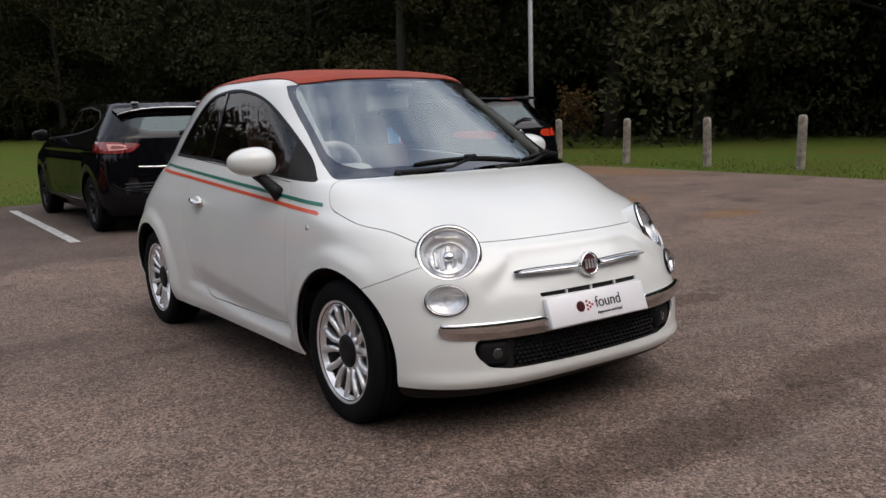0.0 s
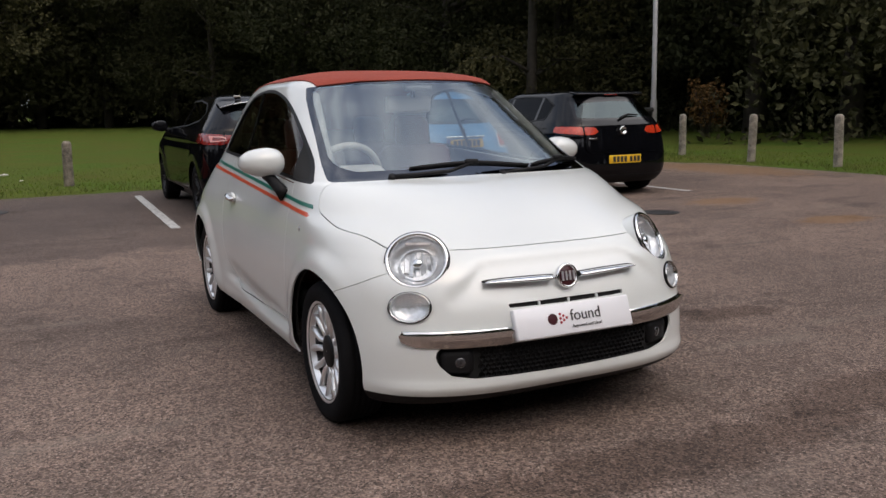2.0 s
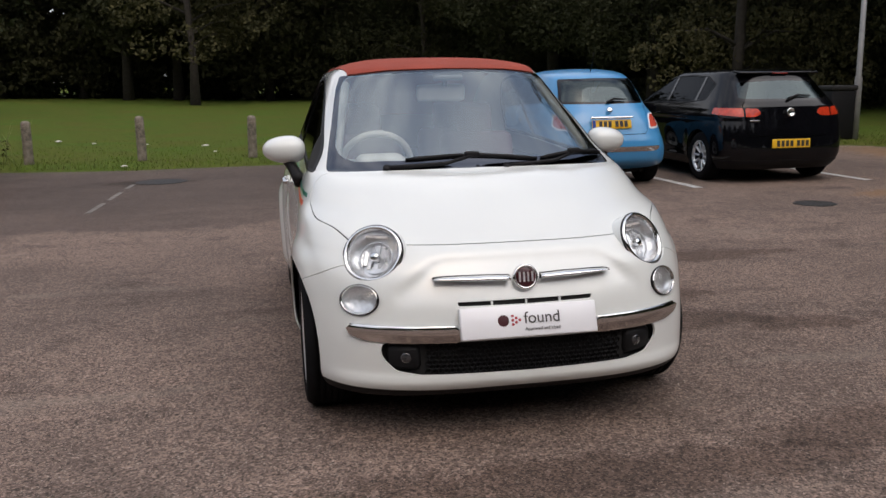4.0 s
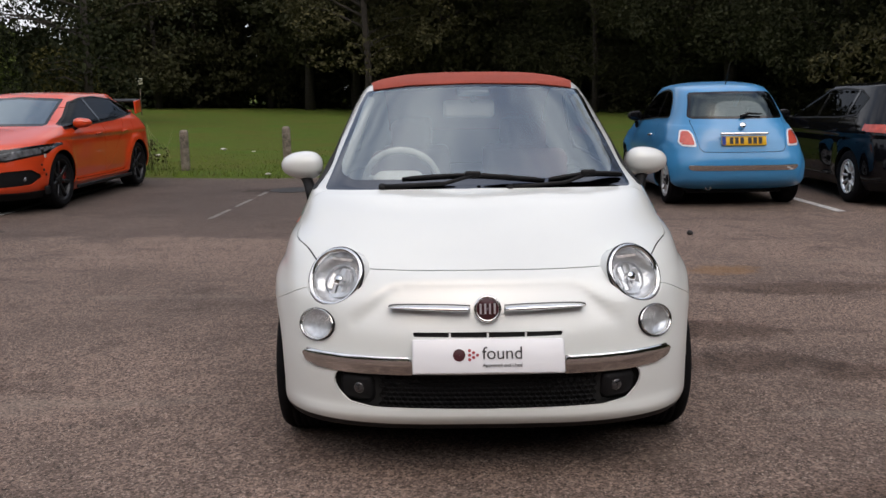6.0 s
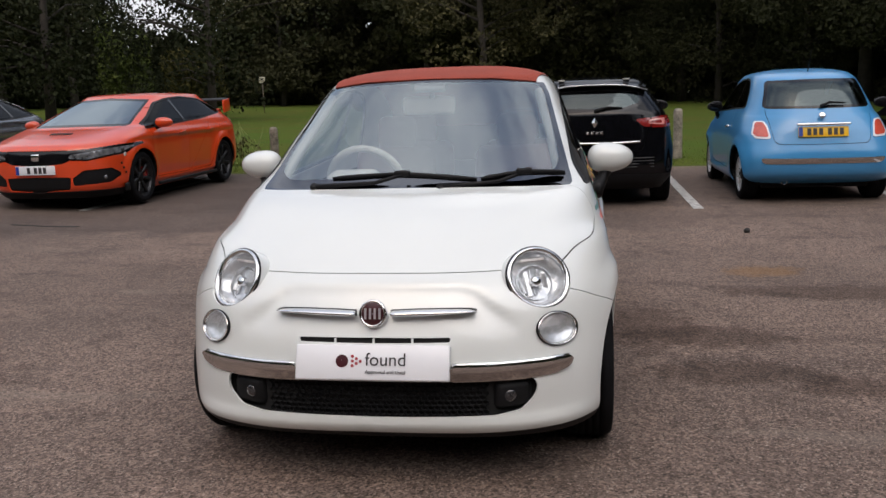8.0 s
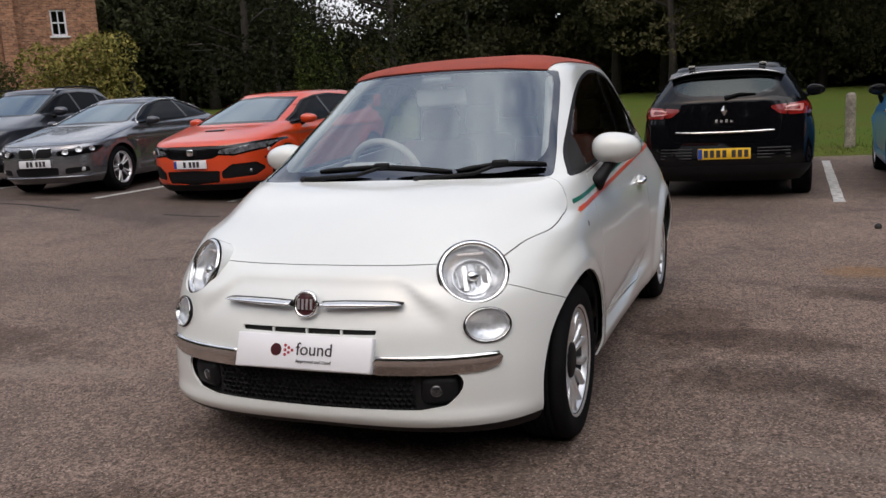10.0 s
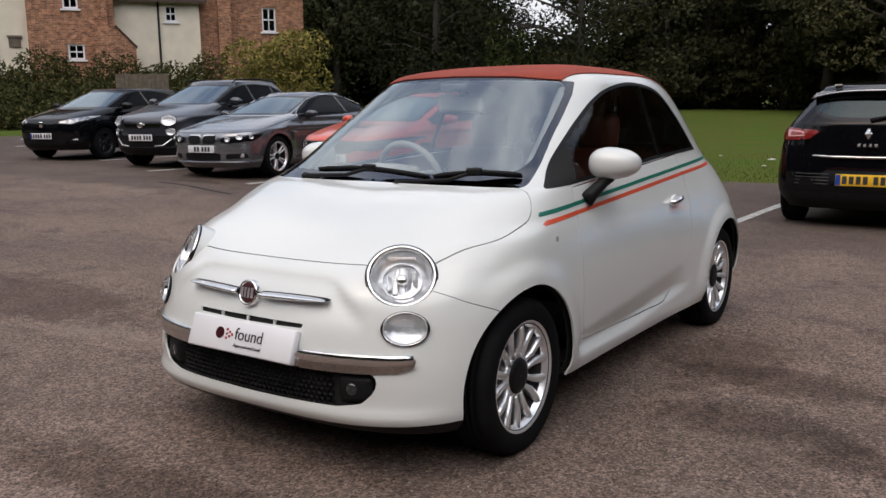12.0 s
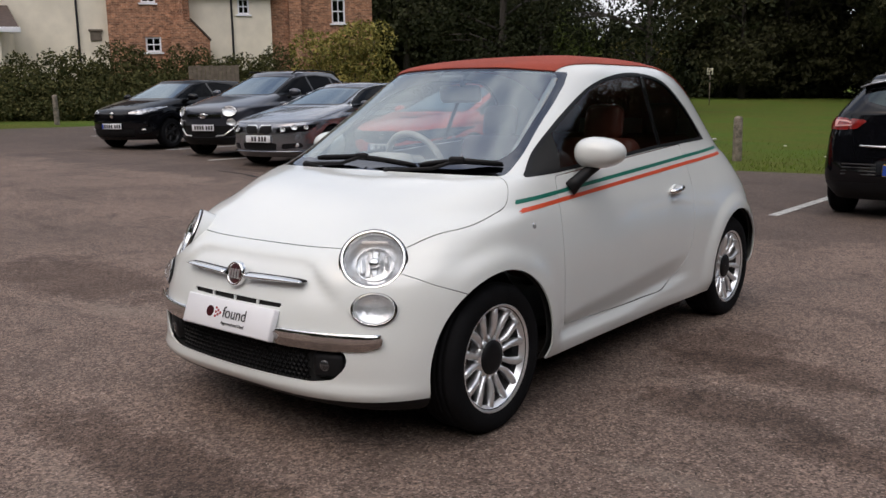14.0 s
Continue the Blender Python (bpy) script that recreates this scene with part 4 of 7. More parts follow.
def round_lamp(car, name, c, n, r, depth, bulb=True, rim="chrome", oval=(1, 1), bowl="reflector", collar=None):
    """A round lamp: chrome bezel, bowl, inner reflector and a domed lens."""
    n = Vector(n).normalized()
    q = n.to_track_quat("X", "Z").to_matrix().to_4x4()
    m = Matrix.Translation(c) @ q @ Matrix.Diagonal((1, *oval, 1))
    bm = bmesh.new()
    if bulb:
        lathe(bm, [(r * 1.02, -0.016), (r * 1.035, 0.0), (r * 1.01, 0.008), (r * 0.94, 0.0095), (r * 0.885, 0.003), (r * 0.87, -0.012)], 48, m)
    else:
        lathe(bm, [(r * 1.02, -0.02), (r * 1.03, -0.002), (r * 1.0, 0.004), (r * 0.955, 0.003), (r * 0.94, -0.01)], 48, m)
    lamp = part(name, bm, rim, car)
    bm = bmesh.new()
    lathe(bm, [(r * 1.02, -0.012), (r * 1.065, -0.004), (r * 1.06, 0.0015), (r * 1.03, 0.002)], 40, m)
    part("gasket", bm, "plastic", lamp)
    if collar:
        bm = bmesh.new()
        lathe(bm, [(r * 1.058, -0.003), (r * 1.062, -0.012), (r * 1.066, -0.03), (r * 1.07, -0.06)], 40, m)
        part("lamp_collar", bm, collar, lamp)
    bm = bmesh.new()
    lathe(bm, [(r * (0.872 if bulb else 0.925), -0.008), (r * 0.85, -depth * 0.35), (r * 0.74, -depth * 0.75), (r * 0.4, -depth), (0.0005, -depth * 1.02)], 40, m)
    part("reflector", bm, bowl, lamp)
    if bulb:
        bm = bmesh.new()
        lathe(bm, [(r * 0.60, -depth * 0.92), (r * 0.585, -depth * 0.62), (r * 0.565, -depth * 0.62), (r * 0.55, -depth * 0.96)], 36, m @ Matrix.Translation((0, 0, -r * 0.08)))
        part("inner_ring", bm, "reflector", lamp, smooth=False)
        bm = bmesh.new()
        box(bm, (-depth * 0.30, 0, r * 0.64), (0.005, r * 0.8, 0.010), 0.002)
        bm.transform(m)
        part("indicator_strip", bm, "indicator", lamp)
        for k in range(-2, 3):
            bm = bmesh.new()
            hh = 0.95 * math.sqrt(max(0.05, 0.5 ** 2 - (k * 0.18) ** 2)) * r
            box(bm, (-depth * 0.93, k * r * 0.19, -r * 0.08), (0.008, r * 0.165, 2 * hh), 0.003, Matrix.Rotation((0.5, -0.3, 0.15, 0.42, -0.5)[k + 2], 4, "Z") @ Matrix.Rotation(0.12 * k, 4, "Y"))
            bm.transform(m)
            part("facet", bm, "reflector", lamp, smooth=False)
        bm = bmesh.new()
        lathe(bm, [(r * 0.17, -depth * 0.85), (r * 0.17, -depth * 0.35), (r * 0.13, -depth * 0.26), (0.0005, -depth * 0.22)], 24, m @ Matrix.Translation((0, 0, -r * 0.06)))
        part("bulb_shield", bm, "chrome", lamp)
    bm = bmesh.new()
    lathe(bm, [(r * (0.89 if bulb else 0.93), 0.003), (r * 0.75, 0.012), (r * 0.5, 0.020), (r * 0.25, 0.0245), (0.0005, 0.026)], 40, m)
    part("lens", bm, "lens", lamp).visible_shadow = False
    return lamp


def near_normal(sk, c):
    i = int(np.argmin(((sk.V - np.array(c)) ** 2).sum(1)))
    return Vector(sk.V[i]), Vector(sk.N[i])


def hero():
    screen = view_front(sym([(0.0, 0.976), (0.4, 0.974), (0.656, 0.969), (0.602, 1.15), (0.549, 1.33), (0.522, 1.387), (0.3, 1.409), (0.0, 1.415)]), 0.012, 0.2)
    pane = sym([(0.0, 1.012), (0.35, 1.010), (0.53, 1.008), (0.588, 1.03), (0.598, 1.07), (0.577, 1.15), (0.528, 1.33), (0.505, 1.372), (0.48, 1.387), (0.3, 1.395), (0.0, 1.401)])
    win = view_side(SMALL_WINDOW, 0.005, 0.35)
    bar = sym([(0.0, 0.411), (0.50, 0.410), (0.59, 0.414), (0.638, 0.430), (0.643, 0.469), (0.0, 0.466)])
    grille = sym([(0.0, 0.286), (0.40, 0.291), (0.485, 0.305), (0.53, 0.35), (0.545, 0.412), (0.0, 0.412)])
    hl, fg = (0.541, -1.57, 0.722), (0.606, -1.613, 0.550)
    probe = Skin(SMALL, 90, (60, 20, 20), small_shape)
    hlp, hln = near_normal(probe, hl)
    fgp, fgn = near_normal(probe, fg)
    hln = Vector((0.49, -0.755, 0.435)).normalized()

    def ring(p, n, r, oval):
        u = Vector((0, 0, 1)).cross(n).normalized()
        v = n.cross(u)

        def f(x, y, z):
            d = np.stack([x - p[0], y - p[1], z - p[2]], -1)
            return np.maximum(np.hypot(d @ np.array(u) / oval[0], d @ np.array(v) / oval[1]) - r, np.abs(d @ np.array(n)) - 0.2)
        return f

    def fabric(x, y, z):
        return np.maximum(np.maximum(x - 0.515 + 0.03 * sstep(0.0, -0.3, y), -0.436 + 0.5 * x * x - y), 1.15 - z)

    hood_side = soft_line([(-1.47, 0.748), (-1.36, 0.790), (-1.22, 0.815), (-1.10, 0.843), (-1.045, 0.858), (-1.012, 0.878), (-0.975, 0.918), (-0.935, 0.975)], 6)
    door_line = soft_line([(-0.672, 0.955), (-0.70, 0.80), (-0.705, 0.55), (-0.695, 0.38)], 5).tolist() + soft_line([(-0.675, 0.335), (-0.4, 0.322), (0.05, 0.318), (0.30, 0.335), (0.47, 0.41), (0.56, 0.53), (0.60, 0.72), (0.60, 1.03)], 6).tolist()
    hood_poly = [(-2.2, 0.742), (-1.60, 0.742)] + hood_side.tolist() + [(-0.90, 1.2), (-2.2, 1.2)]
    far_mask = lambda x, y, z: np.full(x.shape, -1.0)
    seams = [
        (lambda x, y, z: np.maximum(poly_sdf(hood_poly, y, z), y + 0.8), 0.0012, far_mask, "hood"),
        (lambda x, y, z: poly_sdf([(-2.2, 0.80), (-1.57, 0.80), (-1.555, 0.69), (-1.45, 0.632), (-1.33, 0.583), (-1.2, 0.54), (-1.2, 0.0), (-2.2, 0.0)], y, z), 0.0014, far_mask, "front_bumper"),
        (lambda x, y, z: poly_sdf(door_line, y, z), 0.0019, lambda x, y, z: 0.5 - x, "door"),
    ]
    regions = [
        ("windscreen", "screen", view_front(pane, 0.04, 0.2), 0.0, 0.0, 0),
        ("screen_border", "frit", screen, 0.006, 0.0, 0),
        ("b_pillar_trim", "gloss_black", lambda x, y, z: np.maximum(line_dist([(0.368, 1.0), (0.41, 1.40)], y, z) - 0.016, win(x, y, z) + 0.012), 0.006, 0.001, 2),
        ("mirror_sail", "dark", lambda x, y, z: np.maximum(win(x, y, z) + 0.012, y + 0.60 - 0.25 * (z - 0.97)), 0.008, -0.001, 2),
        ("side_window", "side_glass", inset(win, 0.015), 0.0, -0.004, 2),
        ("window_seal", "plastic", win, 0.012, 0.002, 2),
        ("roof_canvas", "fabric", fabric, 0.012, 0.005, 0),
        ("headlight_seat", "reflector", ring(hlp, hln, 0.110, (1.09, 0.995)), 0.004, -0.055, 2),
        ("lamp_seat", "reflector", ring(fgp, fgn, 0.0575, (1.24, 0.88)), 0.004, -0.03, 2),
        ("chrome_bumper_bar", "bar_chrome", (lambda x, y, z: np.maximum(view_front(bar, 0.02, -1.2)(x, y, z), 0.255 - x)), 0.02, (lambda V: 0.004 + 0.022 * np.clip((V[:, 2] - 0.41) / 0.048, 0, 1) - 0.006 * np.clip((V[:, 2] - 0.464) / 0.005, 0, 1)), 2),
        ("lower_grille_back", "dark", view_front(grille, 0.03, -1.2), 0.006, -0.05, 0),
        ("upper_slot", "dark", view_front(sym([(0.0, 0.533), (0.262, 0.534), (0.257, 0.553), (0.0, 0.554)]), 0.004, -1.2), 0.004, -0.012, 0),
        ("lower_lip", "plastic", lambda x, y, z: np.maximum(z - 0.226 - 0.008 * sstep(0.3, 0.7, x), y + 1.2), 0.008, 0.0, 0),
        ("sill_underside", None, lambda x, y, z: np.maximum(z - 0.222, -1.2 - y), 0.006, -0.05, 0),
    ]
    cfg = dict(table=SMALL, levels=150, around=(96, 56, 46), shape=small_shape, arch=0.345, hubs=(-1.15, 1.15), wheel=(0.288, 0.19, "multi", 0.798, 0.206), hub_z=0.304, arch_z=0.301,
               sill=0.14, paint="white", regions=regions, seams=seams, belt=0.93, lamps=(tuple(hlp), tuple(fgp)),
               mirror=((0.822, -0.455, 1.042), (0.102, 0.085, 0.066), [(0.752, -0.585, 0.895), (0.768, -0.555, 0.925), (0.79, -0.50, 0.965), (0.805, -0.47, 0.99)]))
    car, sk = build_car("small_convertible", "pearl white small convertible with red canvas roof and side stripes", pose(0.003, 0, -0.011, -0.5, 0, 0.18), cfg)
    for s in (1, -1):
        fl = Vector((s, 1, 1))
        round_lamp(car, "headlight", (hlp - hln * 0.002) * fl, hln * fl, 0.107, 0.046, oval=(1.09, 0.995), collar="white")
        round_lamp(car, "front_lamp", (fgp + fgn * 0.004) * fl, fgn * fl, 0.062, 0.02, bulb=False, rim="chrome", oval=(1.24, 0.88))
    # side stripes
    def band(lo, hi):
        def f(x, y, z):
            base = 0.842 + 0.0575 * (y + 0.968)
            return np.maximum(np.maximum(base + lo - z, z - base - hi), np.maximum(np.maximum(-0.975 - y, y - 1.10), 0.5 - x))
        return f
    tmp = Skin(SMALL, 150, (96, 56, 46), small_shape)
    for nm, lo, hi in (("red_stripe", -0.008, 0.008), ("green_stripe", 0.026, 0.041)):
        F = tmp.take(band(lo, hi))
        for s in (1, -1):
            tmp.panel(nm, F, nm, car, 0.001, 0.0012, side=s)
    # bright bead along the top of the bumper bar, and ribs in the slot
    keep = tmp.V[(tmp.V[:, 1] < -1.2) & (np.abs(tmp.V[:, 2] - 0.469) < 0.03)]
    for s in (1, -1):
        pts = []
        for x in np.linspace(0.262, 0.638, 16):
            d = (keep[:, 0] - x) ** 2 + (keep[:, 2] - 0.469) ** 2
            i = np.argsort(d)[:8]
            w = 1 / (d[i] + 1e-5)
            pts.append((s * x, float((keep[i, 1] * w).sum() / w.sum()) - 0.012, 0.469))
        bm = bmesh.new()
        tube(bm, pts, 0.0065, 8)
        part("bar_edge", bm, "chrome", car)
    for x in (-0.13, 0.0, 0.13):
        bm = bmesh.new()
        box(bm, (x, near_normal(tmp, (x, -1.74, 0.542))[0].y + 0.006, 0.542), (0.007, 0.012, 0.018), 0.002)
        part("slot_rib", bm, "white", car)
    # honeycomb of the lower grille
    bm = bmesh.new()
    for i in range(-22, 23):
        for j in range(8):
            x = i * 0.0215 + (0.01075 if j % 2 else 0)
            z = 0.296 + j * 0.0165
            if abs(x) > 0.375 + 0.0:
                continue
            yy = near_normal(tmp, (abs(x), -1.74, 0.36))[0].y + 0.022
            for k in range(6):
                a0, a1 = math.pi / 3 * k + math.pi / 6, math.pi / 3 * (k + 1) + math.pi / 6
                r0, r1 = 0.0125, 0.0095
                q = []
                for r, dy in ((r0, 0), (r1, 0.003), (r1, 0.02)):
                    for a in (a0, a1):
                        q.append(bm.verts.new((x + r * math.cos(a), yy + dy, z + r * 0.86 * math.sin(a))))
                bm.faces.new((q[0], q[1], q[3], q[2]))
                bm.faces.new((q[2], q[3], q[5], q[4]))
    part("honeycomb_grille", bm, "plastic", car, smooth=False)
    for s in (1, -1):
        bm = bmesh.new()
        box(bm, (0, 0, 0), (0.13, 0.05, 0.10), 0.024)
        bm.transform(pose(s * 0.452, -1.690, 0.352, 0, 0, s * 19))
        pod = part("fog_pod", bm, "plastic", car)
        bm = bmesh.new()
        lathe(bm, [(0.022, -0.012), (0.022, 0.0), (0.016, 0.004), (0.003, 0.006)], 24, Matrix.Translation((s * 0.448, -1.716, 0.352)) @ Vector((s * 0.35, -1, 0)).to_track_quat("X", "Z").to_matrix().to_4x4())
        part("fog_lens", bm, "fog_glass", pod)
        # whisker: a leaf of chrome; an added thin black rim draws its shadow
        whisker = None
        for nm, grow, sink, mt in (("chrome_whisker", 0.0, 0.0, "chrome"), ("whisker_shadow_rim", 0.0013, 0.010, "plastic")):
            bm = bmesh.new()
            secs = []
            for k in range(17):
                u = k / 16
                x = 0.060 - grow + (0.338 - 0.060 + 2 * grow) * u
                h = 0.0100 * math.sqrt(max(0.0, 1 - u ** 2.6)) * (0.82 + 0.18 * sstep(0.0, 0.3, u)) + 0.0012 + grow
                y = -1.741 + 0.075 * (x / 0.5) ** 2 + sink
                zc = 0.632 + 0.004 * u
                secs.append([bm.verts.new((s * x, y + 0.012 - 0.026 * math.sin(b_), zc + h * math.cos(b_))) for b_ in np.linspace(0, math.pi, 9)])
            for a, b in zip(secs, secs[1:]):
                for i in range(8):
                    bm.faces.new((a[i], a[i + 1], b[i + 1], b[i]))
            for a in (secs[0], secs[-1]):
                bm.faces.new(a)
            bmesh.ops.recalc_face_normals(bm, faces=bm.faces[:])
            whisker = part(nm, bm, mt, whisker or car)
        # door handle and side repeater
        bm = bmesh.new()
        tube(bm, [(s * 0.782, 0.315, 0.806), (s * 0.806, 0.335, 0.810), (s * 0.812, 0.38, 0.815), (s * 0.806, 0.425, 0.820), (s * 0.782, 0.445, 0.822)], [0.012, 0.014, 0.014, 0.014, 0.012], 10)
        hd = part("door_handle", bm, "chrome", car)
        bm = bmesh.new()
        lathe(bm, [(0.034, -0.01), (0.034, 0.002), (0.030, 0.0035), (0.002, 0.0)], 24, Matrix.Translation((s * 0.789, 0.388, 0.814)) @ Matrix.Rotation(0 if s > 0 else math.pi, 4, "Z") @ Matrix.Diagonal((1, 1.5, 0.8, 1)))
        part("handle_cup", bm, "white", hd)
        bm = bmesh.new()
        lathe(bm, [(0.018, -0.004), (0.018, 0.004), (0.012, 0.008), (0.002, 0.010)], 20, Matrix.Translation((s * 0.782, -0.905, 0.776)) @ Matrix.Rotation(0 if s > 0 else math.pi, 4, "Z"))
        part("side_repeater", bm, "reflector", car)
        # seats
        seat_set(car, s * 0.34, 0.10, "front_seat")
        seat_set(car, s * 0.33, 0.80, "rear_seat")
    # badge
    m = Matrix.Translation((0, -1.734, 0.632)) @ Vector((0, -1, 0.22)).to_track_quat("X", "Z").to_matrix().to_4x4()
    bm = bmesh.new()
    lathe(bm, [(0.047, -0.01), (0.047, 0.006), (0.043, 0.012), (0.038, 0.010), (0.036, 0.004)], 40, m)
    bd = part("badge", bm, "chrome", car)
    bm = bmesh.new()
    lathe(bm, [(0.038, 0.005), (0.02, 0.009), (0.002, 0.010)], 40, m)
    part("badge_face", bm, "badge_red", bd)
    bm = bmesh.new()
    for k in range(4):
        box(bm, (0.0105, -0.024 + 0.016 * k, 0), (0.006, 0.007, 0.036))
    bm.transform(m)
    part("badge_bars", bm, "alloy", bd, smooth=False)
    # show plate
    m = pose(0.0, -1.788, 0.481, -20, 0, 0)
    bm = bmesh.new()
    box(bm, (0, 0.012, 0), (0.516, 0.028, 0.118), 0.006)
    bm.transform(m)
    pl = part("show_plate", bm, "plate_white", car, "white dealer show plate")
    for txt, size, at in (("found", 0.060, (-0.022, -0.004, -0.010)), ("Approved and Used", 0.0165, (-0.020, -0.004, -0.036))):
        cu = bpy.data.curves.new("lettering", "FONT")
        cu.body, cu.size, cu.extrude = txt, size, 0.0008
        tmp_ob = bpy.data.objects.new("lettering", cu)
        scene.collection.objects.link(tmp_ob)
        bpy.context.view_layer.update()
        me = bpy.data.meshes.new_from_object(tmp_ob.evaluated_get(bpy.context.evaluated_depsgraph_get()))
        bpy.data.objects.remove(tmp_ob)
        me.transform(m @ Matrix.Translation(at) @ pose(0, 0, 0, 90, 0, 0))
        me.materials.clear()
        me.materials.append(M["ink"])
        lo = new("lettering", me)
        lo.parent = pl
    for k, (x, z, r, mt) in enumerate([(-0.099, 0.004, 0.021, "badge_red")] + [(-0.064 + 0.0135 * i, 0.004 + 0.0155 * (j - (2 - i) / 2), 0.0052, "dot_red") for i in range(3) for j in range(3 - i)]):
        bm = bmesh.new()
        lathe(bm, [(r, 0.0), (r, 0.004), (0.0005, 0.0045)], 20, m @ Matrix.Translation((x, 0.0005, z)) @ Matrix.Rotation(-math.pi / 2, 4, "Z"))
        part("plate_dot" if k else "plate_roundel", bm, mt, pl, smooth=False)
    hero_cabin(car)
    wipers(car)
    for ob in car.children:
        if ob.name.split(".")[0] in ("windscreen", "side_window"):
            ob.visible_shadow = False
    return car


def seat_set(car, x, y, name):
    bm = bmesh.new()
    box(bm, (x, y - 0.05, 0.46), (0.46, 0.48, 0.16), 0.06, seg=4)
    se = part(name, bm, "leather", car)
    bm = bmesh.new()
    box(bm, (x, y + 0.25, 0.78), (0.45, 0.14, 0.58), 0.06, Matrix.Rotation(-0.24, 4, "X"), 4)
    part("backrest", bm, "leather", se)
    bm = bmesh.new()
    box(bm, (x, y + 0.35, 1.14), (0.22, 0.10, 0.20), 0.05, Matrix.Rotation(-0.15, 4, "X"), 4)
    part("headrest", bm, "leather", se)


def hero_cabin(car):
    bm = bmesh.new()
    box(bm, (0, 0.2, 0.33), (1.36, 2.0, 0.04), 0.01)
    part("cabin_floor", bm, "dark", car)
    bm = bmesh.new()
    box(bm, (0, -0.60, 0.86), (1.30, 0.50, 0.14), 0.06, Matrix.Rotation(0.10, 4, "X"), 4)
    box(bm, (0, -0.44, 0.72), (1.30, 0.16, 0.26), 0.05, None, 4)
    da = part("dashboard", bm, "dash", car)
    bm = bmesh.new()
    box(bm, (-0.36, -0.49, 0.955), (0.25, 0.16, 0.11), 0.05, None, 4)
    part("instrument_hood", bm, "ivory", da)
    # steering wheel on the car's right-hand side
    m = pose(-0.355, -0.28, 0.935, 0, 0, 0) @ Matrix.Rotation(radians(24), 4, "X") @ Matrix.Rotation(radians(90), 4, "Z")
    bm = bmesh.new()
    rings = []
    for i in range(40):
        a = 2 * math.pi * i / 40
        rings.append([bm.verts.new(m @ Vector((0.017 * math.cos(b), (0.182 + 0.017 * math.sin(b)) * math.cos(a), (0.182 + 0.017 * math.sin(b)) * math.sin(a)))) for b in np.linspace(0, 2 * math.pi, 10, endpoint=False)])
    for i in range(40):
        a, b = rings[i], rings[(i + 1) % 40]
        for j in range(10):
            bm.faces.new((a[j], a[(j + 1) % 10], b[(j + 1) % 10], b[j]))
    st = part("steering_wheel", bm, "ivory", car)
    bm = bmesh.new()
    box(bm, (0, 0, 0), (0.05, 0.13, 0.12), 0.03, None, 3)
    for a in (0.15, math.pi - 0.15, -math.pi / 2):
        box(bm, (0, 0.11 * math.cos(a), 0.11 * math.sin(a)), (0.018, 0.13, 0.04), 0.006, Matrix.Rotation(a, 4, "X"))
    bm.transform(m)
    part("wheel_boss", bm, "ivory", st)
    bm = bmesh.new()
    tube(bm, [(-0.355, -0.29, 0.90), (-0.355, -0.55, 0.80)], 0.03, 12)
    part("steering_column", bm, "plastic", st)
    bm = bmesh.new()
    box(bm, (-0.02, -0.335, 1.297), (0.25, 0.035, 0.085), 0.022, Matrix.Rotation(0.15, 4, "X"), 3)
    rm = part("rear_view_mirror", bm, "ivory", car)
    bm = bmesh.new()
    tube(bm, [(0, -0.345, 1.33), (0, -0.36, 1.40)], 0.012)
    part("mirror_stalk", bm, "plastic", rm)
    bm = bmesh.new()
    box(bm, (0, -0.395, 1.392), (0.15, 0.09, 0.03), 0.012, Matrix.Rotation(0.6, 4, "X"), 3)
    part("sensor_cover", bm, "dash", rm)
    # pillar trims and header inside
    for s in (1, -1):
        bm = bmesh.new()
        tube(bm, [(s * 0.60, -0.82, 0.99), (s * 0.555, -0.56, 1.17), (s * 0.50, -0.30, 1.345)], 0.022, 8)
        part("pillar_trim", bm, "beige", car)


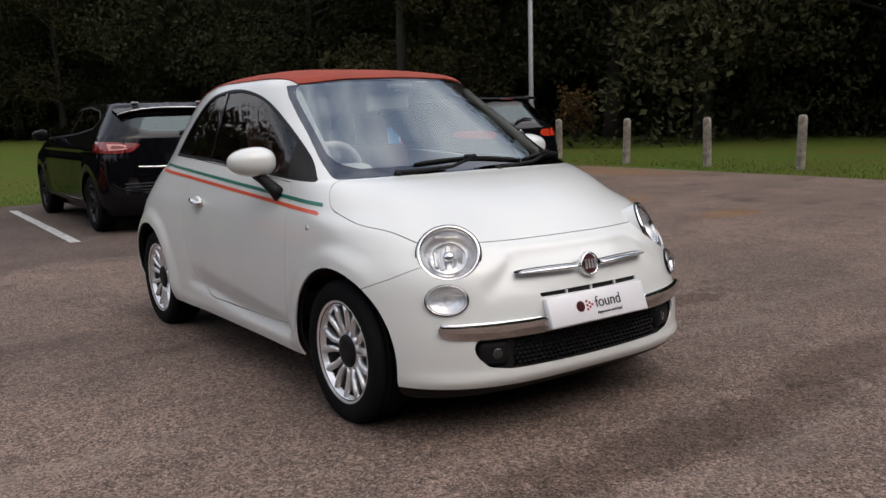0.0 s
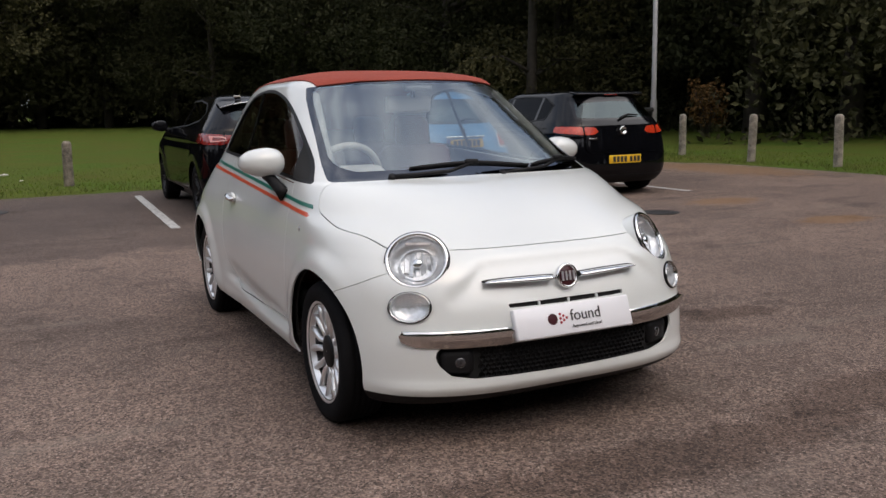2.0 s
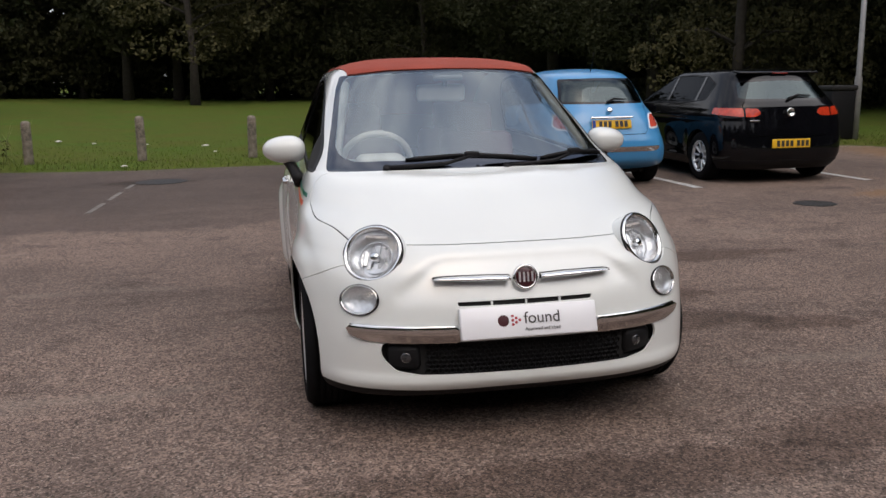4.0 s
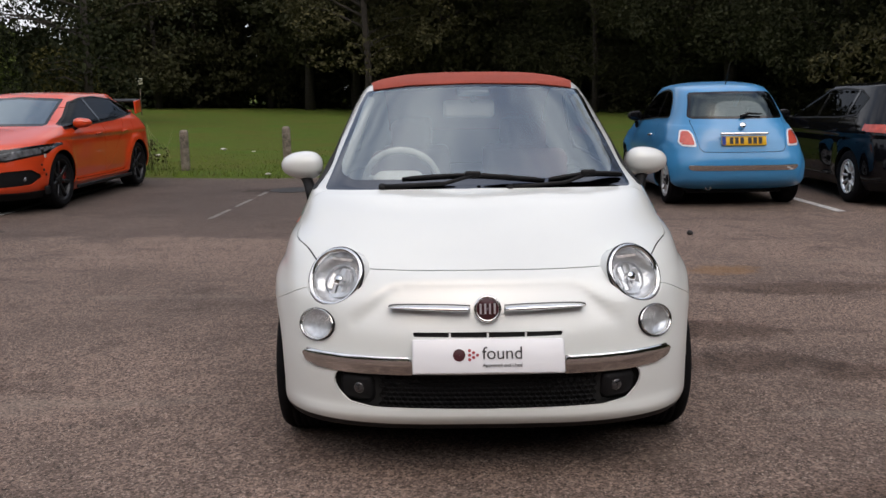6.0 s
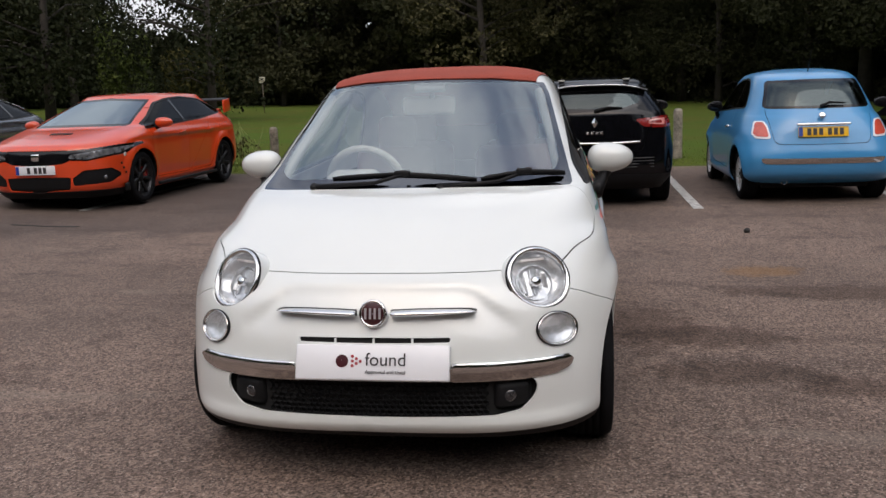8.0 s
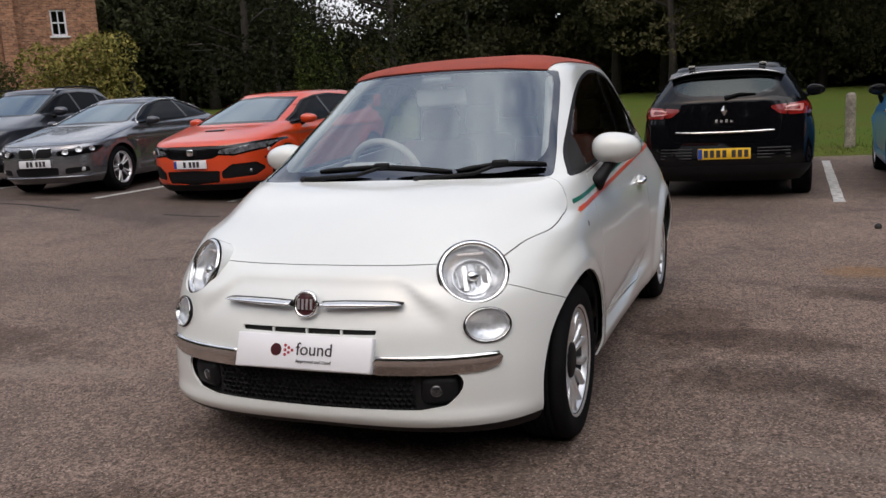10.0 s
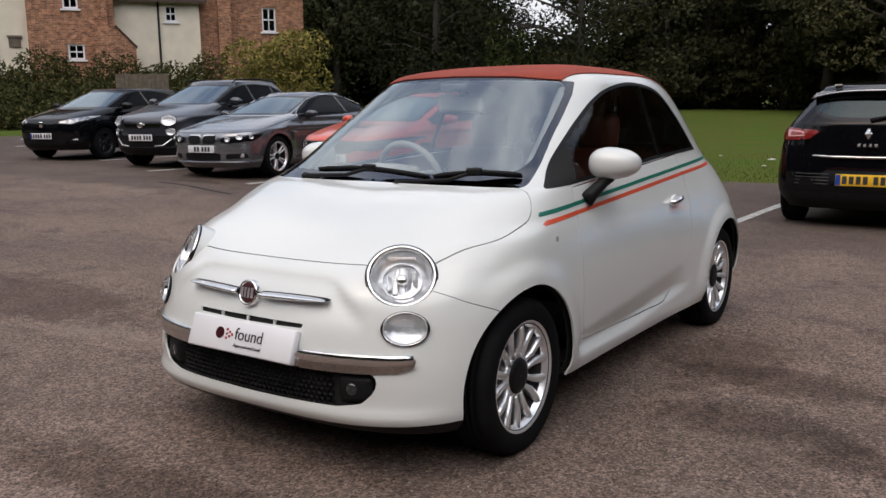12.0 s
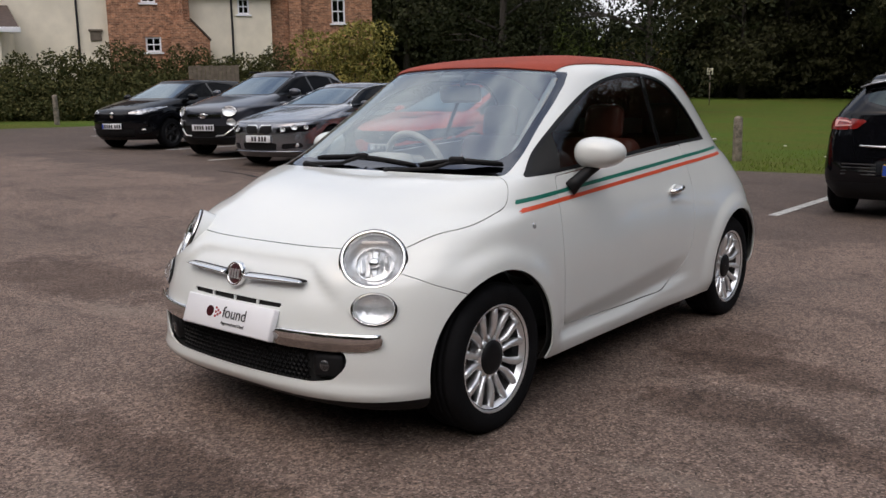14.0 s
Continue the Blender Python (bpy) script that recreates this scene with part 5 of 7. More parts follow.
def wipers(car):
    """Two wipers parked at the foot of the screen: rubber blade, spine, centre clip and arm."""
    blades = (((-0.318, -0.998, 1.010), (-0.025, -1.008, 1.021), (0.275, -1.002, 0.997), (-0.40, -1.008, 0.984)),
              ((0.292, -1.000, 0.999), (0.461, -0.958, 1.018), (0.622, -0.872, 1.008), (0.13, -1.030, 0.976)))
    for a, mid, b, piv in blades:
        line = soft_line([(a[0], a[1]), (mid[0], mid[1]), (b[0], b[1])], 6)
        zs = soft_line([(a[0], a[2]), (mid[0], mid[2]), (b[0], b[2])], 6)
        pts = [(x, y - 0.006, z) for (x, y), (_, z) in zip(line.tolist(), zs.tolist())]
        bm = bmesh.new()
        tube(bm, pts, [0.006] + [0.0075] * (len(pts) - 2) + [0.006], 6)
        w = part("wiper", bm, "rubber", car)
        bm = bmesh.new()
        tube(bm, [(x, y - 0.007, z + 0.009) for x, y, z in pts], [0.004] + [0.0085] * (len(pts) - 2) + [0.004], 8)
        part("wiper_spine", bm, "plastic", w)
        mx = Vector(mid) + Vector((0, -0.016, 0.012))
        bm = bmesh.new()
        box(bm, (0, 0, 0), (0.066, 0.026, 0.026), 0.008, None, 2)
        bm.transform(Matrix.Translation(mx) @ Matrix.Rotation(math.atan2(b[1] - a[1], b[0] - a[0]), 4, "Z"))
        part("wiper_clip", bm, "plastic", w)
        bm = bmesh.new()
        p = Vector(piv)
        tube(bm, [p, p.lerp(mx, 0.30) + Vector((0, -0.014, -0.008)), p.lerp(mx, 0.7) + Vector((0, -0.018, -0.020)), mx + Vector((0, -0.006, -0.004))], [0.012, 0.009, 0.008, 0.008], 8)
        part("wiper_arm", bm, "plastic", w)
        bm = bmesh.new()
        lathe(bm, [(0.017, -0.012), (0.017, 0.006), (0.012, 0.011), (0.001, 0.012)], 16, Matrix.Translation(p) @ Vector((0, -0.7, 1)).to_track_quat("X", "Z").to_matrix().to_4x4())
        part("spindle_cap", bm, "plastic", w)


hero()


def make_table(nose, tail, W, sill, zn, cowl, top, peak, rear_base, roof_rear, wroof, nf=3.2, nr=4.5, hub=1.3):
    """Level curves of a car from its main measures."""
    rows = []
    H, yt = peak[1], peak[0]
    zs = [sill, sill + 0.05, sill + 0.12, 0.42, 0.55, zn - 0.07, zn]
    tails = ([sill, sill + 0.08, 0.42, 0.6, rear_base[1], roof_rear[1]], [tail - 0.12, tail - 0.03, tail, tail - 0.01, rear_base[0], roof_rear[0]])
    ws = ([sill, sill + 0.1, 0.45, zn - 0.02, cowl[1] - 0.04, cowl[1] + 0.05, top[1]], [W * 0.88, W * 0.96, W, W * 0.99, W * 0.945, W * 0.90, wroof])
    hood = [zn + (cowl[1] - zn) * k for k in (0.3, 0.6, 0.85, 1.0)]
    scr = [cowl[1] + (top[1] - cowl[1]) * k for k in (0.08, 0.3, 0.55, 0.8, 1.0)]
    for z in zs + hood + scr:
        if z <= zn - 0.06:
            yf = np.interp(z, [sill, sill + 0.1, 0.5, zn - 0.07], [nose + 0.12, nose + 0.02, nose, nose + 0.03])
        elif z <= zn:
            yf = nose + 0.10
        elif z <= cowl[1]:
            k = (z - zn) / (cowl[1] - zn)
            yf = nose + 0.10 + (cowl[0] - nose - 0.10) * k ** 1.25
        else:
            yf = cowl[0] + (top[0] - cowl[0]) * (z - cowl[1]) / (top[1] - cowl[1])
        g = float(np.clip((z - cowl[1] + 0.1) / (top[1] - cowl[1] + 0.1), 0, 1))
        k = float(np.clip((z - zn) / (cowl[1] - zn), 0, 1))
        mf = -hub + 0.15 + (cowl[0] + 0.3 + hub - 0.15) * k if z <= cowl[1] else cowl[0] + 0.3 + (top[0] + 0.5 - cowl[0] - 0.3) * g
        mr = hub - 0.1 + (roof_rear[0] - 0.7 - hub + 0.1) * g
        rows.append((z, yf, float(np.interp(z, *tails)), float(np.interp(z, *ws)), nf - 0.4 * k, nr - 1.2 * g, mf, mr))
    for s in (0.35, 0.6, 0.8, 0.92, 0.985, 1.0):
        z = top[1] + (H - top[1]) * s
        e = math.sqrt(max(1 - s * s, 0.0)) ** 0.9
        yr0 = float(np.interp(z, *tails)) if z < roof_rear[1] else roof_rear[0]
        rows.append((z, yt - (yt - top[0]) * e - 0.004, yt + (yr0 - yt) * e + 0.004, wroof * e ** 0.8 + 0.004, nf - 0.4, nr - 1.3, yt - (yt - top[0] - 0.45) * e * 0.8 - 0.002, yt + max(0.0, yr0 - yt - 0.4) * e * 0.8 + 0.002))
    return rows


def creased(zc, tuck, sill, hubs, flare=0.0):
    """A shoulder crease at zc, a flank tucked in below it and a sill that steps out again; arches may flare."""
    def f(V):
        x, y, z = V[:, 0].copy(), V[:, 1], V[:, 2]
        side = sstep(0.5, 0.72, x)
        x += side * 0.5 * tuck * sstep(zc - 0.05, zc, z) * sstep(zc + 0.10, zc + 0.01, z)
        span = sstep(hubs[0] + 0.25, hubs[0] + 0.5, y) * sstep(hubs[1] - 0.2, hubs[1] - 0.5, y)
        low = np.where(z > sill, sstep(zc, zc - 0.06, z) * (0.5 + 0.5 * sstep(zc - 0.05, sill, z)), 1 - sstep(sill, sill - 0.025, z))
        x -= side * span * tuck * low
        if flare:
            for hy in hubs:
                r = np.hypot(y - hy, z - 0.33)
                x += side * flare * sstep(0.50, 0.41, r) * sstep(0.22, 0.34, z)
        return np.c_[x, y, z]
    return f


def corner(z0, z1, x0, y0, back=True, x1=9, slope=0.0):
    """A lamp that wraps round a corner: a band of heights outside x0, behind or ahead of y0."""
    def f(x, y, z):
        zz = z - slope * (x - x0)
        return np.maximum(np.maximum(np.maximum(z0 - zz, zz - z1), np.maximum(x0 - x, x - x1)), (y0 - y) if back else (y - y0))
    return f


def wire_front(poly, y0, r=0.02):
    return view_front(sym(poly), r, y0)


def wire_back(poly, y0, r=0.02):
    return view_front(sym(poly), r, y0, back=True)


def bar_part(car, name, c, s, material, bevel=0.005, rz=0.0, rx=0.0):
    bm = bmesh.new()
    box(bm, (0, 0, 0), s, bevel)
    bm.transform(pose(*c, rx, 0, rz))
    return part(name, bm, material, car)


def glass_regions(win, screen, rear, y_front, y_back, pillars, glass_m="far_glass", rear_m="rear_glass", side_m="privacy_glass"):
    w = view_side(win, 0.03, 0.3)
    out = [("windscreen", glass_m, inset(wire_front(screen, y_front), 0.03), 0.0, 0.0, 0), ("screen_border", "gloss_black", wire_front(screen, y_front), 0.004, 0.0, 0)]
    if rear:
        out += [("rear_window", rear_m, inset(wire_back(rear, y_back), 0.03), 0.0, 0.0, 0), ("rear_border", "gloss_black", wire_back(rear, y_back), 0.004, 0.0, 0)]
    for a, b in pillars:
        out.append(("pillar_trim", "gloss_black", lambda x, y, z, a=a, b=b: np.maximum(line_dist([a, b], y, z) - 0.03, w(x, y, z) + 0.01), 0.006, 0.002, 2))
    out += [("side_window", side_m, inset(w, 0.018), 0.0, -0.003, 2), ("window_seal", "plastic", w, 0.01, 0.002, 2)]
    return out


def door_seams(lines):
    # the upper ends run on behind the panes
    lines = [[(y, z + 0.25 if z > 0.94 else z) for y, z in q] for q in lines]
    return [((lambda x, y, z, q=q: poly_sdf(q, y, z)), 0.003, (lambda x, y, z: 0.5 - x), nm) for q, nm in zip(lines, ("door", "rear_door"))]


def hatch_seam(poly, y0, z1):
    return (lambda x, y, z: poly_sdf(sym(poly), x, z, 0.03), 0.003, lambda x, y, z: np.maximum(y0 - y, z - z1), None)


def blue_small():
    rear = [(0.0, 1.035), (0.535, 1.04), (0.57, 1.065), (0.505, 1.33), (0.48, 1.355), (0.0, 1.362)]
    regs = glass_regions(SMALL_WINDOW, [p for p in SMALL_SCREEN if p[0] >= 0], rear, 0.2, 1.0, [((0.37, 1.0), (0.41, 1.40))])
    regs += [
        ("tail_light", "orange_lens", lambda x, y, z: np.maximum(poly_sdf([(0.545, 0.735), (0.665, 0.742), (0.692, 0.775), (0.655, 0.895), (0.590, 0.895), (0.566, 0.85)], x, z, 0.02), 1.2 - y), 0.01, 0.012, 2),
        ("tail_light_rim", "plate_white", lambda x, y, z: np.maximum(poly_sdf([(0.528, 0.715), (0.674, 0.722), (0.71, 0.768), (0.667, 0.910), (0.580, 0.910), (0.551, 0.858)], x, z, 0.02), 1.2 - y), 0.01, 0.008, 2),
        ("chrome_strip", "bar_chrome", wire_back([(0.0, 0.445), (0.57, 0.445), (0.63, 0.466), (0.63, 0.508), (0.0, 0.506)], 1.0), 0.015, (lambda V: 0.004 + 0.03 * np.clip((V[:, 2] - 0.445) / 0.05, 0, 1)), 0),
    ]
    seams = [
        hatch_seam([(0.0, 0.655), (0.46, 0.66), (0.50, 0.70), (0.545, 0.95), (0.56, 1.06), (0.0, 1.5)], 1.0, 1.03),
        *door_seams([[(-0.67, 0.95), (-0.70, 0.36), (-0.66, 0.31), (0.4, 0.31), (0.55, 0.45), (0.60, 1.03)]]),
    ]
    c = dict(table=SMALL, levels=90, around=(50, 30, 44), shape=small_shape, arch=0.345, hubs=(-1.15, 1.15), wheel=(0.293, 0.19, "multi", 0.783, 0.200), sill=0.14,
             paint="blue", regions=regs, seams=seams, group="parked cars", mirror_paint="plastic",
             mirror=((0.822, -0.455, 1.042), (0.102, 0.085, 0.066), [(0.752, -0.585, 0.895), (0.768, -0.555, 0.925), (0.79, -0.50, 0.965)]))
    car, sk = build_car("small_hatchback", "sky blue small retro hatchback with yellow rear plate", pose(3.34, 7.27, 0, 0, 0, 180), c)
    simple_cabin(car, -0.75, 1.2, 0.66, 0.36, 0.9)
    plate(car, (0, 1.694, 0.79), -13, 180, "plate_yellow")
    bar_part(car, "plate_chrome_brow", (0, 1.69, 0.872), (0.56, 0.045, 0.03), "chrome", 0.012)
    bm = bmesh.new()
    lathe(bm, [(0.035, -0.01), (0.035, 0.006), (0.03, 0.01), (0.002, 0.012)], 24, Matrix.Translation((0, 1.622, 0.965)) @ Vector((0, 1, 0.5)).to_track_quat("X", "Z").to_matrix().to_4x4())
    part("tail_badge", bm, "chrome", car)
    bm = bmesh.new()
    tube(bm, [(0.0, 0.92, 1.44), (0.0, 1.06, 1.70)], [0.006, 0.003], 6)
    part("aerial", bm, "plastic", car)
    bm = bmesh.new()
    tube(bm, [(0.0, 1.53, 1.06), (-0.1, 1.505, 1.10), (-0.27, 1.49, 1.09)], [0.018, 0.014, 0.008], 6)
    part("rear_wiper", bm, "plastic", car)
    bm = bmesh.new()
    lathe(bm, [(0.034, 0.0), (0.034, 0.06), (0.028, 0.06), (0.028, 0.0)], 16, Matrix.Translation((0.36, 1.52, 0.235)) @ Matrix.Rotation(math.pi / 2, 4, "Z"))
    part("exhaust", bm, "chrome", car)
    for s in (1, -1):
        bm = bmesh.new()
        tube(bm, [(s * 0.782, 0.315, 0.806), (s * 0.808, 0.35, 0.812), (s * 0.808, 0.41, 0.818), (s * 0.782, 0.445, 0.822)], 0.013, 8)
        part("door_handle", bm, "chrome", car)


def golf():
    t = make_table(-2.17, 2.09, 0.895, 0.18, 0.74, (-1.18, 0.975), (-0.28, 1.385), (0.6, 1.455), (1.99, 0.98), (1.70, 1.38), 0.60, hub=1.32)
    win = [(-1.02, 0.98), (-0.72, 1.13), (-0.30, 1.31), (0.0, 1.365), (0.55, 1.385), (1.05, 1.36), (1.36, 1.26), (1.30, 1.05), (0.8, 1.01)]
    regs = glass_regions(win, [(0, 1.0), (0.70, 0.995), (0.53, 1.36), (0, 1.385)], [(0.0, 1.035), (0.56, 1.04), (0.645, 1.065), (0.575, 1.30), (0.0, 1.325)], 0.2, 1.3, [((0.18, 0.95), (0.12, 1.42)), ((1.04, 0.95), (0.98, 1.42))])
    regs += [
        ("tail_light", "bright_red", lambda x, y, z: np.maximum(poly_sdf([(0.60, 0.845), (0.84, 0.87), (0.87, 0.90), (0.84, 0.955), (0.60, 0.955)], x, z, 0.012), 1.62 - y), 0.01, 0.008, 2),
        ("hatch_light", "bright_red", lambda x, y, z: np.maximum(poly_sdf([(0.38, 0.885), (0.44, 0.85), (0.578, 0.842), (0.578, 0.955), (0.42, 0.945)], x, z, 0.012), 1.62 - y), 0.01, 0.006, 2),
        ("rear_diffuser", "plastic", lambda x, y, z: np.maximum(z - 0.30, 1.3 - y), 0.008, 0.0, 0),
        ("bumper_groove", "chrome", corner(0.452, 0.462, 0.0, 1.5), 0.006, 0.004, 0),
    ]
    seams = [hatch_seam([(0.0, 0.60), (0.56, 0.605), (0.60, 0.66), (0.60, 1.0), (0.0, 1.5)], 1.4, 1.03)]
    seams += door_seams([[(-0.92, 0.97), (-0.95, 0.6), (-0.85, 0.30), (0.15, 0.29), (0.18, 1.0)], [(0.18, 0.29), (0.9, 0.30), (1.0, 0.6), (1.25, 0.85), (1.28, 1.04)]])
    c = dict(table=t, levels=96, around=(40, 50, 44), shape=creased(0.84, 0.022, 0.33, (-1.32, 1.32)), arch=0.36, hubs=(-1.32, 1.32), wheel=(0.315, 0.20, "ten", 0.87, 0.205), sill=0.17, paint="black", regions=regs, seams=seams, group="parked cars",
             mirror=((0.96, -0.72, 1.03), (0.11, 0.07, 0.07), [(0.82, -0.72, 0.97), (0.88, -0.72, 0.985)]))
    car, sk = build_car("family_hatchback", "black five-door hatchback with red tail lights, parked", pose(5.66, 7.30, 0, 0, 0, 180 - 1.5), c)
    simple_cabin(car, -0.8, 1.5, 0.7, 0.36, 0.9)
    plate(car, (0, 2.098, 0.51), -2, 180, "plate_yellow", (4, 3), band=False)
    bm = bmesh.new()
    lathe(bm, [(0.055, -0.02), (0.055, 0.004), (0.045, 0.008), (0.04, 0.002), (0.002, 0.002)], 28, Matrix.Translation((0, 2.055, 0.90)) @ Vector((0, 1, 0.15)).to_track_quat("X", "Z").to_matrix().to_4x4())
    part("tail_badge", bm, "chrome", car)
    bar_part(car, "roof_spoiler", (0, 1.64, 1.405), (1.10, 0.20, 0.03), "black", 0.012, rx=-8)
    bar_part(car, "brake_light", (0, 1.742, 1.385), (0.22, 0.01, 0.015), "red_lens", 0.003)
    bm = bmesh.new()
    tube(bm, [(0.0, 1.965, 1.06), (-0.15, 1.93, 1.11), (-0.33, 1.92, 1.10)], [0.02, 0.014, 0.008], 6)
    part("rear_wiper", bm, "plastic", car)
    bar_part(car, "model_badge", (0.50, 2.065, 0.80), (0.12, 0.006, 0.018), "chrome", 0.002, rz=-6)
    for y in (-0.02, 0.88):
        for s in (1, -1):
            bm = bmesh.new()
            tube(bm, [(s * 0.885, y - 0.1, 0.845), (s * 0.905, y - 0.06, 0.85), (s * 0.905, y + 0.06, 0.855), (s * 0.885, y + 0.1, 0.86)], 0.012, 6)
            part("door_handle", bm, "black", car)


def clio_cfg(extra, rear_open=True):
    t = make_table(-2.10, 1.94, 0.866, 0.19, 0.79, (-1.20, 0.985), (-0.35, 1.35), (0.35, 1.43), (1.86, 1.02), (1.60, 1.34), 0.565, nr=5.0, hub=1.295)
    win = [(-1.0, 1.0), (-0.70, 1.14), (-0.30, 1.30), (0.0, 1.35), (0.45, 1.365), (0.95, 1.32), (1.22, 1.22), (1.12, 1.11), (0.5, 1.05)]
    regs = glass_regions(win, [(0, 1.0), (0.67, 0.995), (0.52, 1.34), (0, 1.36)], [(0.0, 1.04), (0.32, 1.05), (0.485, 1.10), (0.53, 1.155), (0.49, 1.27), (0.0, 1.295)], 0.2, 1.2, [((0.2, 0.95), (0.12, 1.42))])
    seams = [hatch_seam([(0.0, 0.60), (0.50, 0.61), (0.53, 0.66), (0.60, 1.0), (0.0, 1.5)], 1.3, 1.0)]
    seams += door_seams([[(-0.90, 0.99), (-0.93, 0.6), (-0.83, 0.31), (0.15, 0.30), (0.20, 1.03)], [(0.2, 0.30), (0.8, 0.31), (0.92, 0.6), (1.1, 0.85), (1.12, 1.1)]])
    return dict(table=t, levels=96, around=(44, 50, 44), shape=creased(0.90, 0.012, 0.36, (-1.295, 1.295), 0.012), arch=0.355, hubs=(-1.295, 1.295), wheel=(0.31, 0.20, "twin", 0.85, 0.205), sill=0.17, paint="black", regions=regs + extra, seams=seams, group="parked cars",
                mirror=((0.93, -0.70, 1.04), (0.11, 0.07, 0.07), [(0.80, -0.72, 0.98), (0.86, -0.71, 1.0)]))


def clio_rear():
    extra = [
        ("lamp_core", "lamp_core", lambda x, y, z: np.maximum(np.maximum(poly_sdf([(0.55, 0.90), (0.74, 0.885), (0.75, 0.955), (0.60, 0.945)], x, z, 0.01), -poly_sdf([(0.58, 0.908), (0.715, 0.90), (0.72, 0.937), (0.61, 0.93)], x, z, 0.006)), 1.5 - y), 0.006, 0.014, 2),
        ("tail_light", "red_lens", lambda x, y, z: np.maximum(poly_sdf([(0.605, 0.855), (0.80, 0.86), (0.9, 0.90), (0.9, 0.985), (0.605, 0.965)], x, z, 0.01), 1.5 - y), 0.01, 0.01, 2),
        ("hatch_light", "red_lens", lambda x, y, z: np.maximum(poly_sdf([(0.43, 0.95), (0.52, 0.875), (0.597, 0.858), (0.597, 0.965), (0.50, 0.958)], x, z, 0.01), 1.5 - y), 0.01, 0.008, 2),
        ("rear_diffuser", "plastic", lambda x, y, z: np.maximum(z - 0.36, 1.3 - y), 0.008, 0.0, 0),
    ]
    car, sk = build_car("supermini", "black five-door supermini with chrome tailgate strip, parked", pose(0.88, 7.47, 0, 0, 0, 180), clio_cfg(extra))
    simple_cabin(car, -0.8, 1.4, 0.68, 0.36, 0.9)
    plate(car, (0.0, 1.95, 0.485), -3, 180, "plate_yellow", (4, 3))
    bm = bmesh.new()
    tube(bm, [(x, 1.93 - 0.10 * (x / 0.62) ** 4, 0.702 + 0.012 * (x / 0.62) ** 2) for x in np.linspace(-0.57, 0.57, 13)], 0.013, 8)
    part("chrome_strip", bm, "chrome", car)
    bm = bmesh.new()
    v = [bm.verts.new(p) for p in ((0, 0, 0.055), (0.032, 0, 0), (0, 0, -0.055), (-0.032, 0, 0), (0, -0.02, 0.0))]
    for a, b in ((0, 1), (1, 2), (2, 3), (3, 0)):
        bm.faces.new((v[a], v[b], v[4]))
    bm.transform(pose(0, 1.915, 0.925, 0, 0, 180))
    part("tail_badge", bm, "chrome", car, smooth=False)
    for k in range(4):
        bar_part(car, "model_letter", (0.075 - 0.05 * k, 1.925, 0.815), (0.028, 0.006, 0.028), "chrome", 0.002)
    bm = bmesh.new()
    secs = []
    arc = [(x, 1.70 - 0.10 * abs(x / 0.6) ** 3, 1.335 - 0.075 * abs(x / 0.6) ** 3) for x in np.linspace(-0.58, 0.58, 15)]
    for x, y, z in arc:
        secs.append([bm.verts.new(p) for p in ((x, y, z), (x, y - 0.20, z + 0.05), (x, y - 0.22, z + 0.01), (x, y - 0.004, z - 0.018))])
    for a, b in zip(secs, secs[1:]):
        for i in range(4):
            bm.faces.new((a[i], a[(i + 1) % 4], b[(i + 1) % 4], b[i]))
    bm.faces.new(secs[0])
    bm.faces.new(secs[-1])
    bmesh.ops.recalc_face_normals(bm, faces=bm.faces[:])
    sp = part("roof_spoiler", bm, "black", car, smooth=False)
    # the highlight along the spoiler's rim is put in as a bright tube
    bm = bmesh.new()
    tube(bm, [(x, y + 0.002, z - 0.004) for x, y, z in arc], 0.006, 6)
    part("spoiler_highlight", bm, "alloy", sp)
    for s in (1, -1):
        bar_part(car, "roof_mark", (s * 0.36, 1.50, 1.388), (0.07, 0.05, 0.02), "stone", 0.006)
        [bar_part(car, "bumper_slat", (s * 0.48, 1.915, 0.44 + 0.032 * k), (0.32, 0.03, 0.012), "barrel", 0.004, rz=-s * 8) for k in range(4)]
        bar_part(car, "reflector_strip", (s * 0.70, 1.84, 0.40), (0.12, 0.02, 0.025), "red_lens", 0.006, rz=-s * 22)
    car.scale = (1.03, 1.03, 1.03)
    bm = bmesh.new()
    tube(bm, [(0.0, 1.86, 1.05), (-0.14, 1.83, 1.085), (-0.30, 1.82, 1.08)], [0.02, 0.014, 0.008], 6)
    part("rear_wiper", bm, "plastic", car)


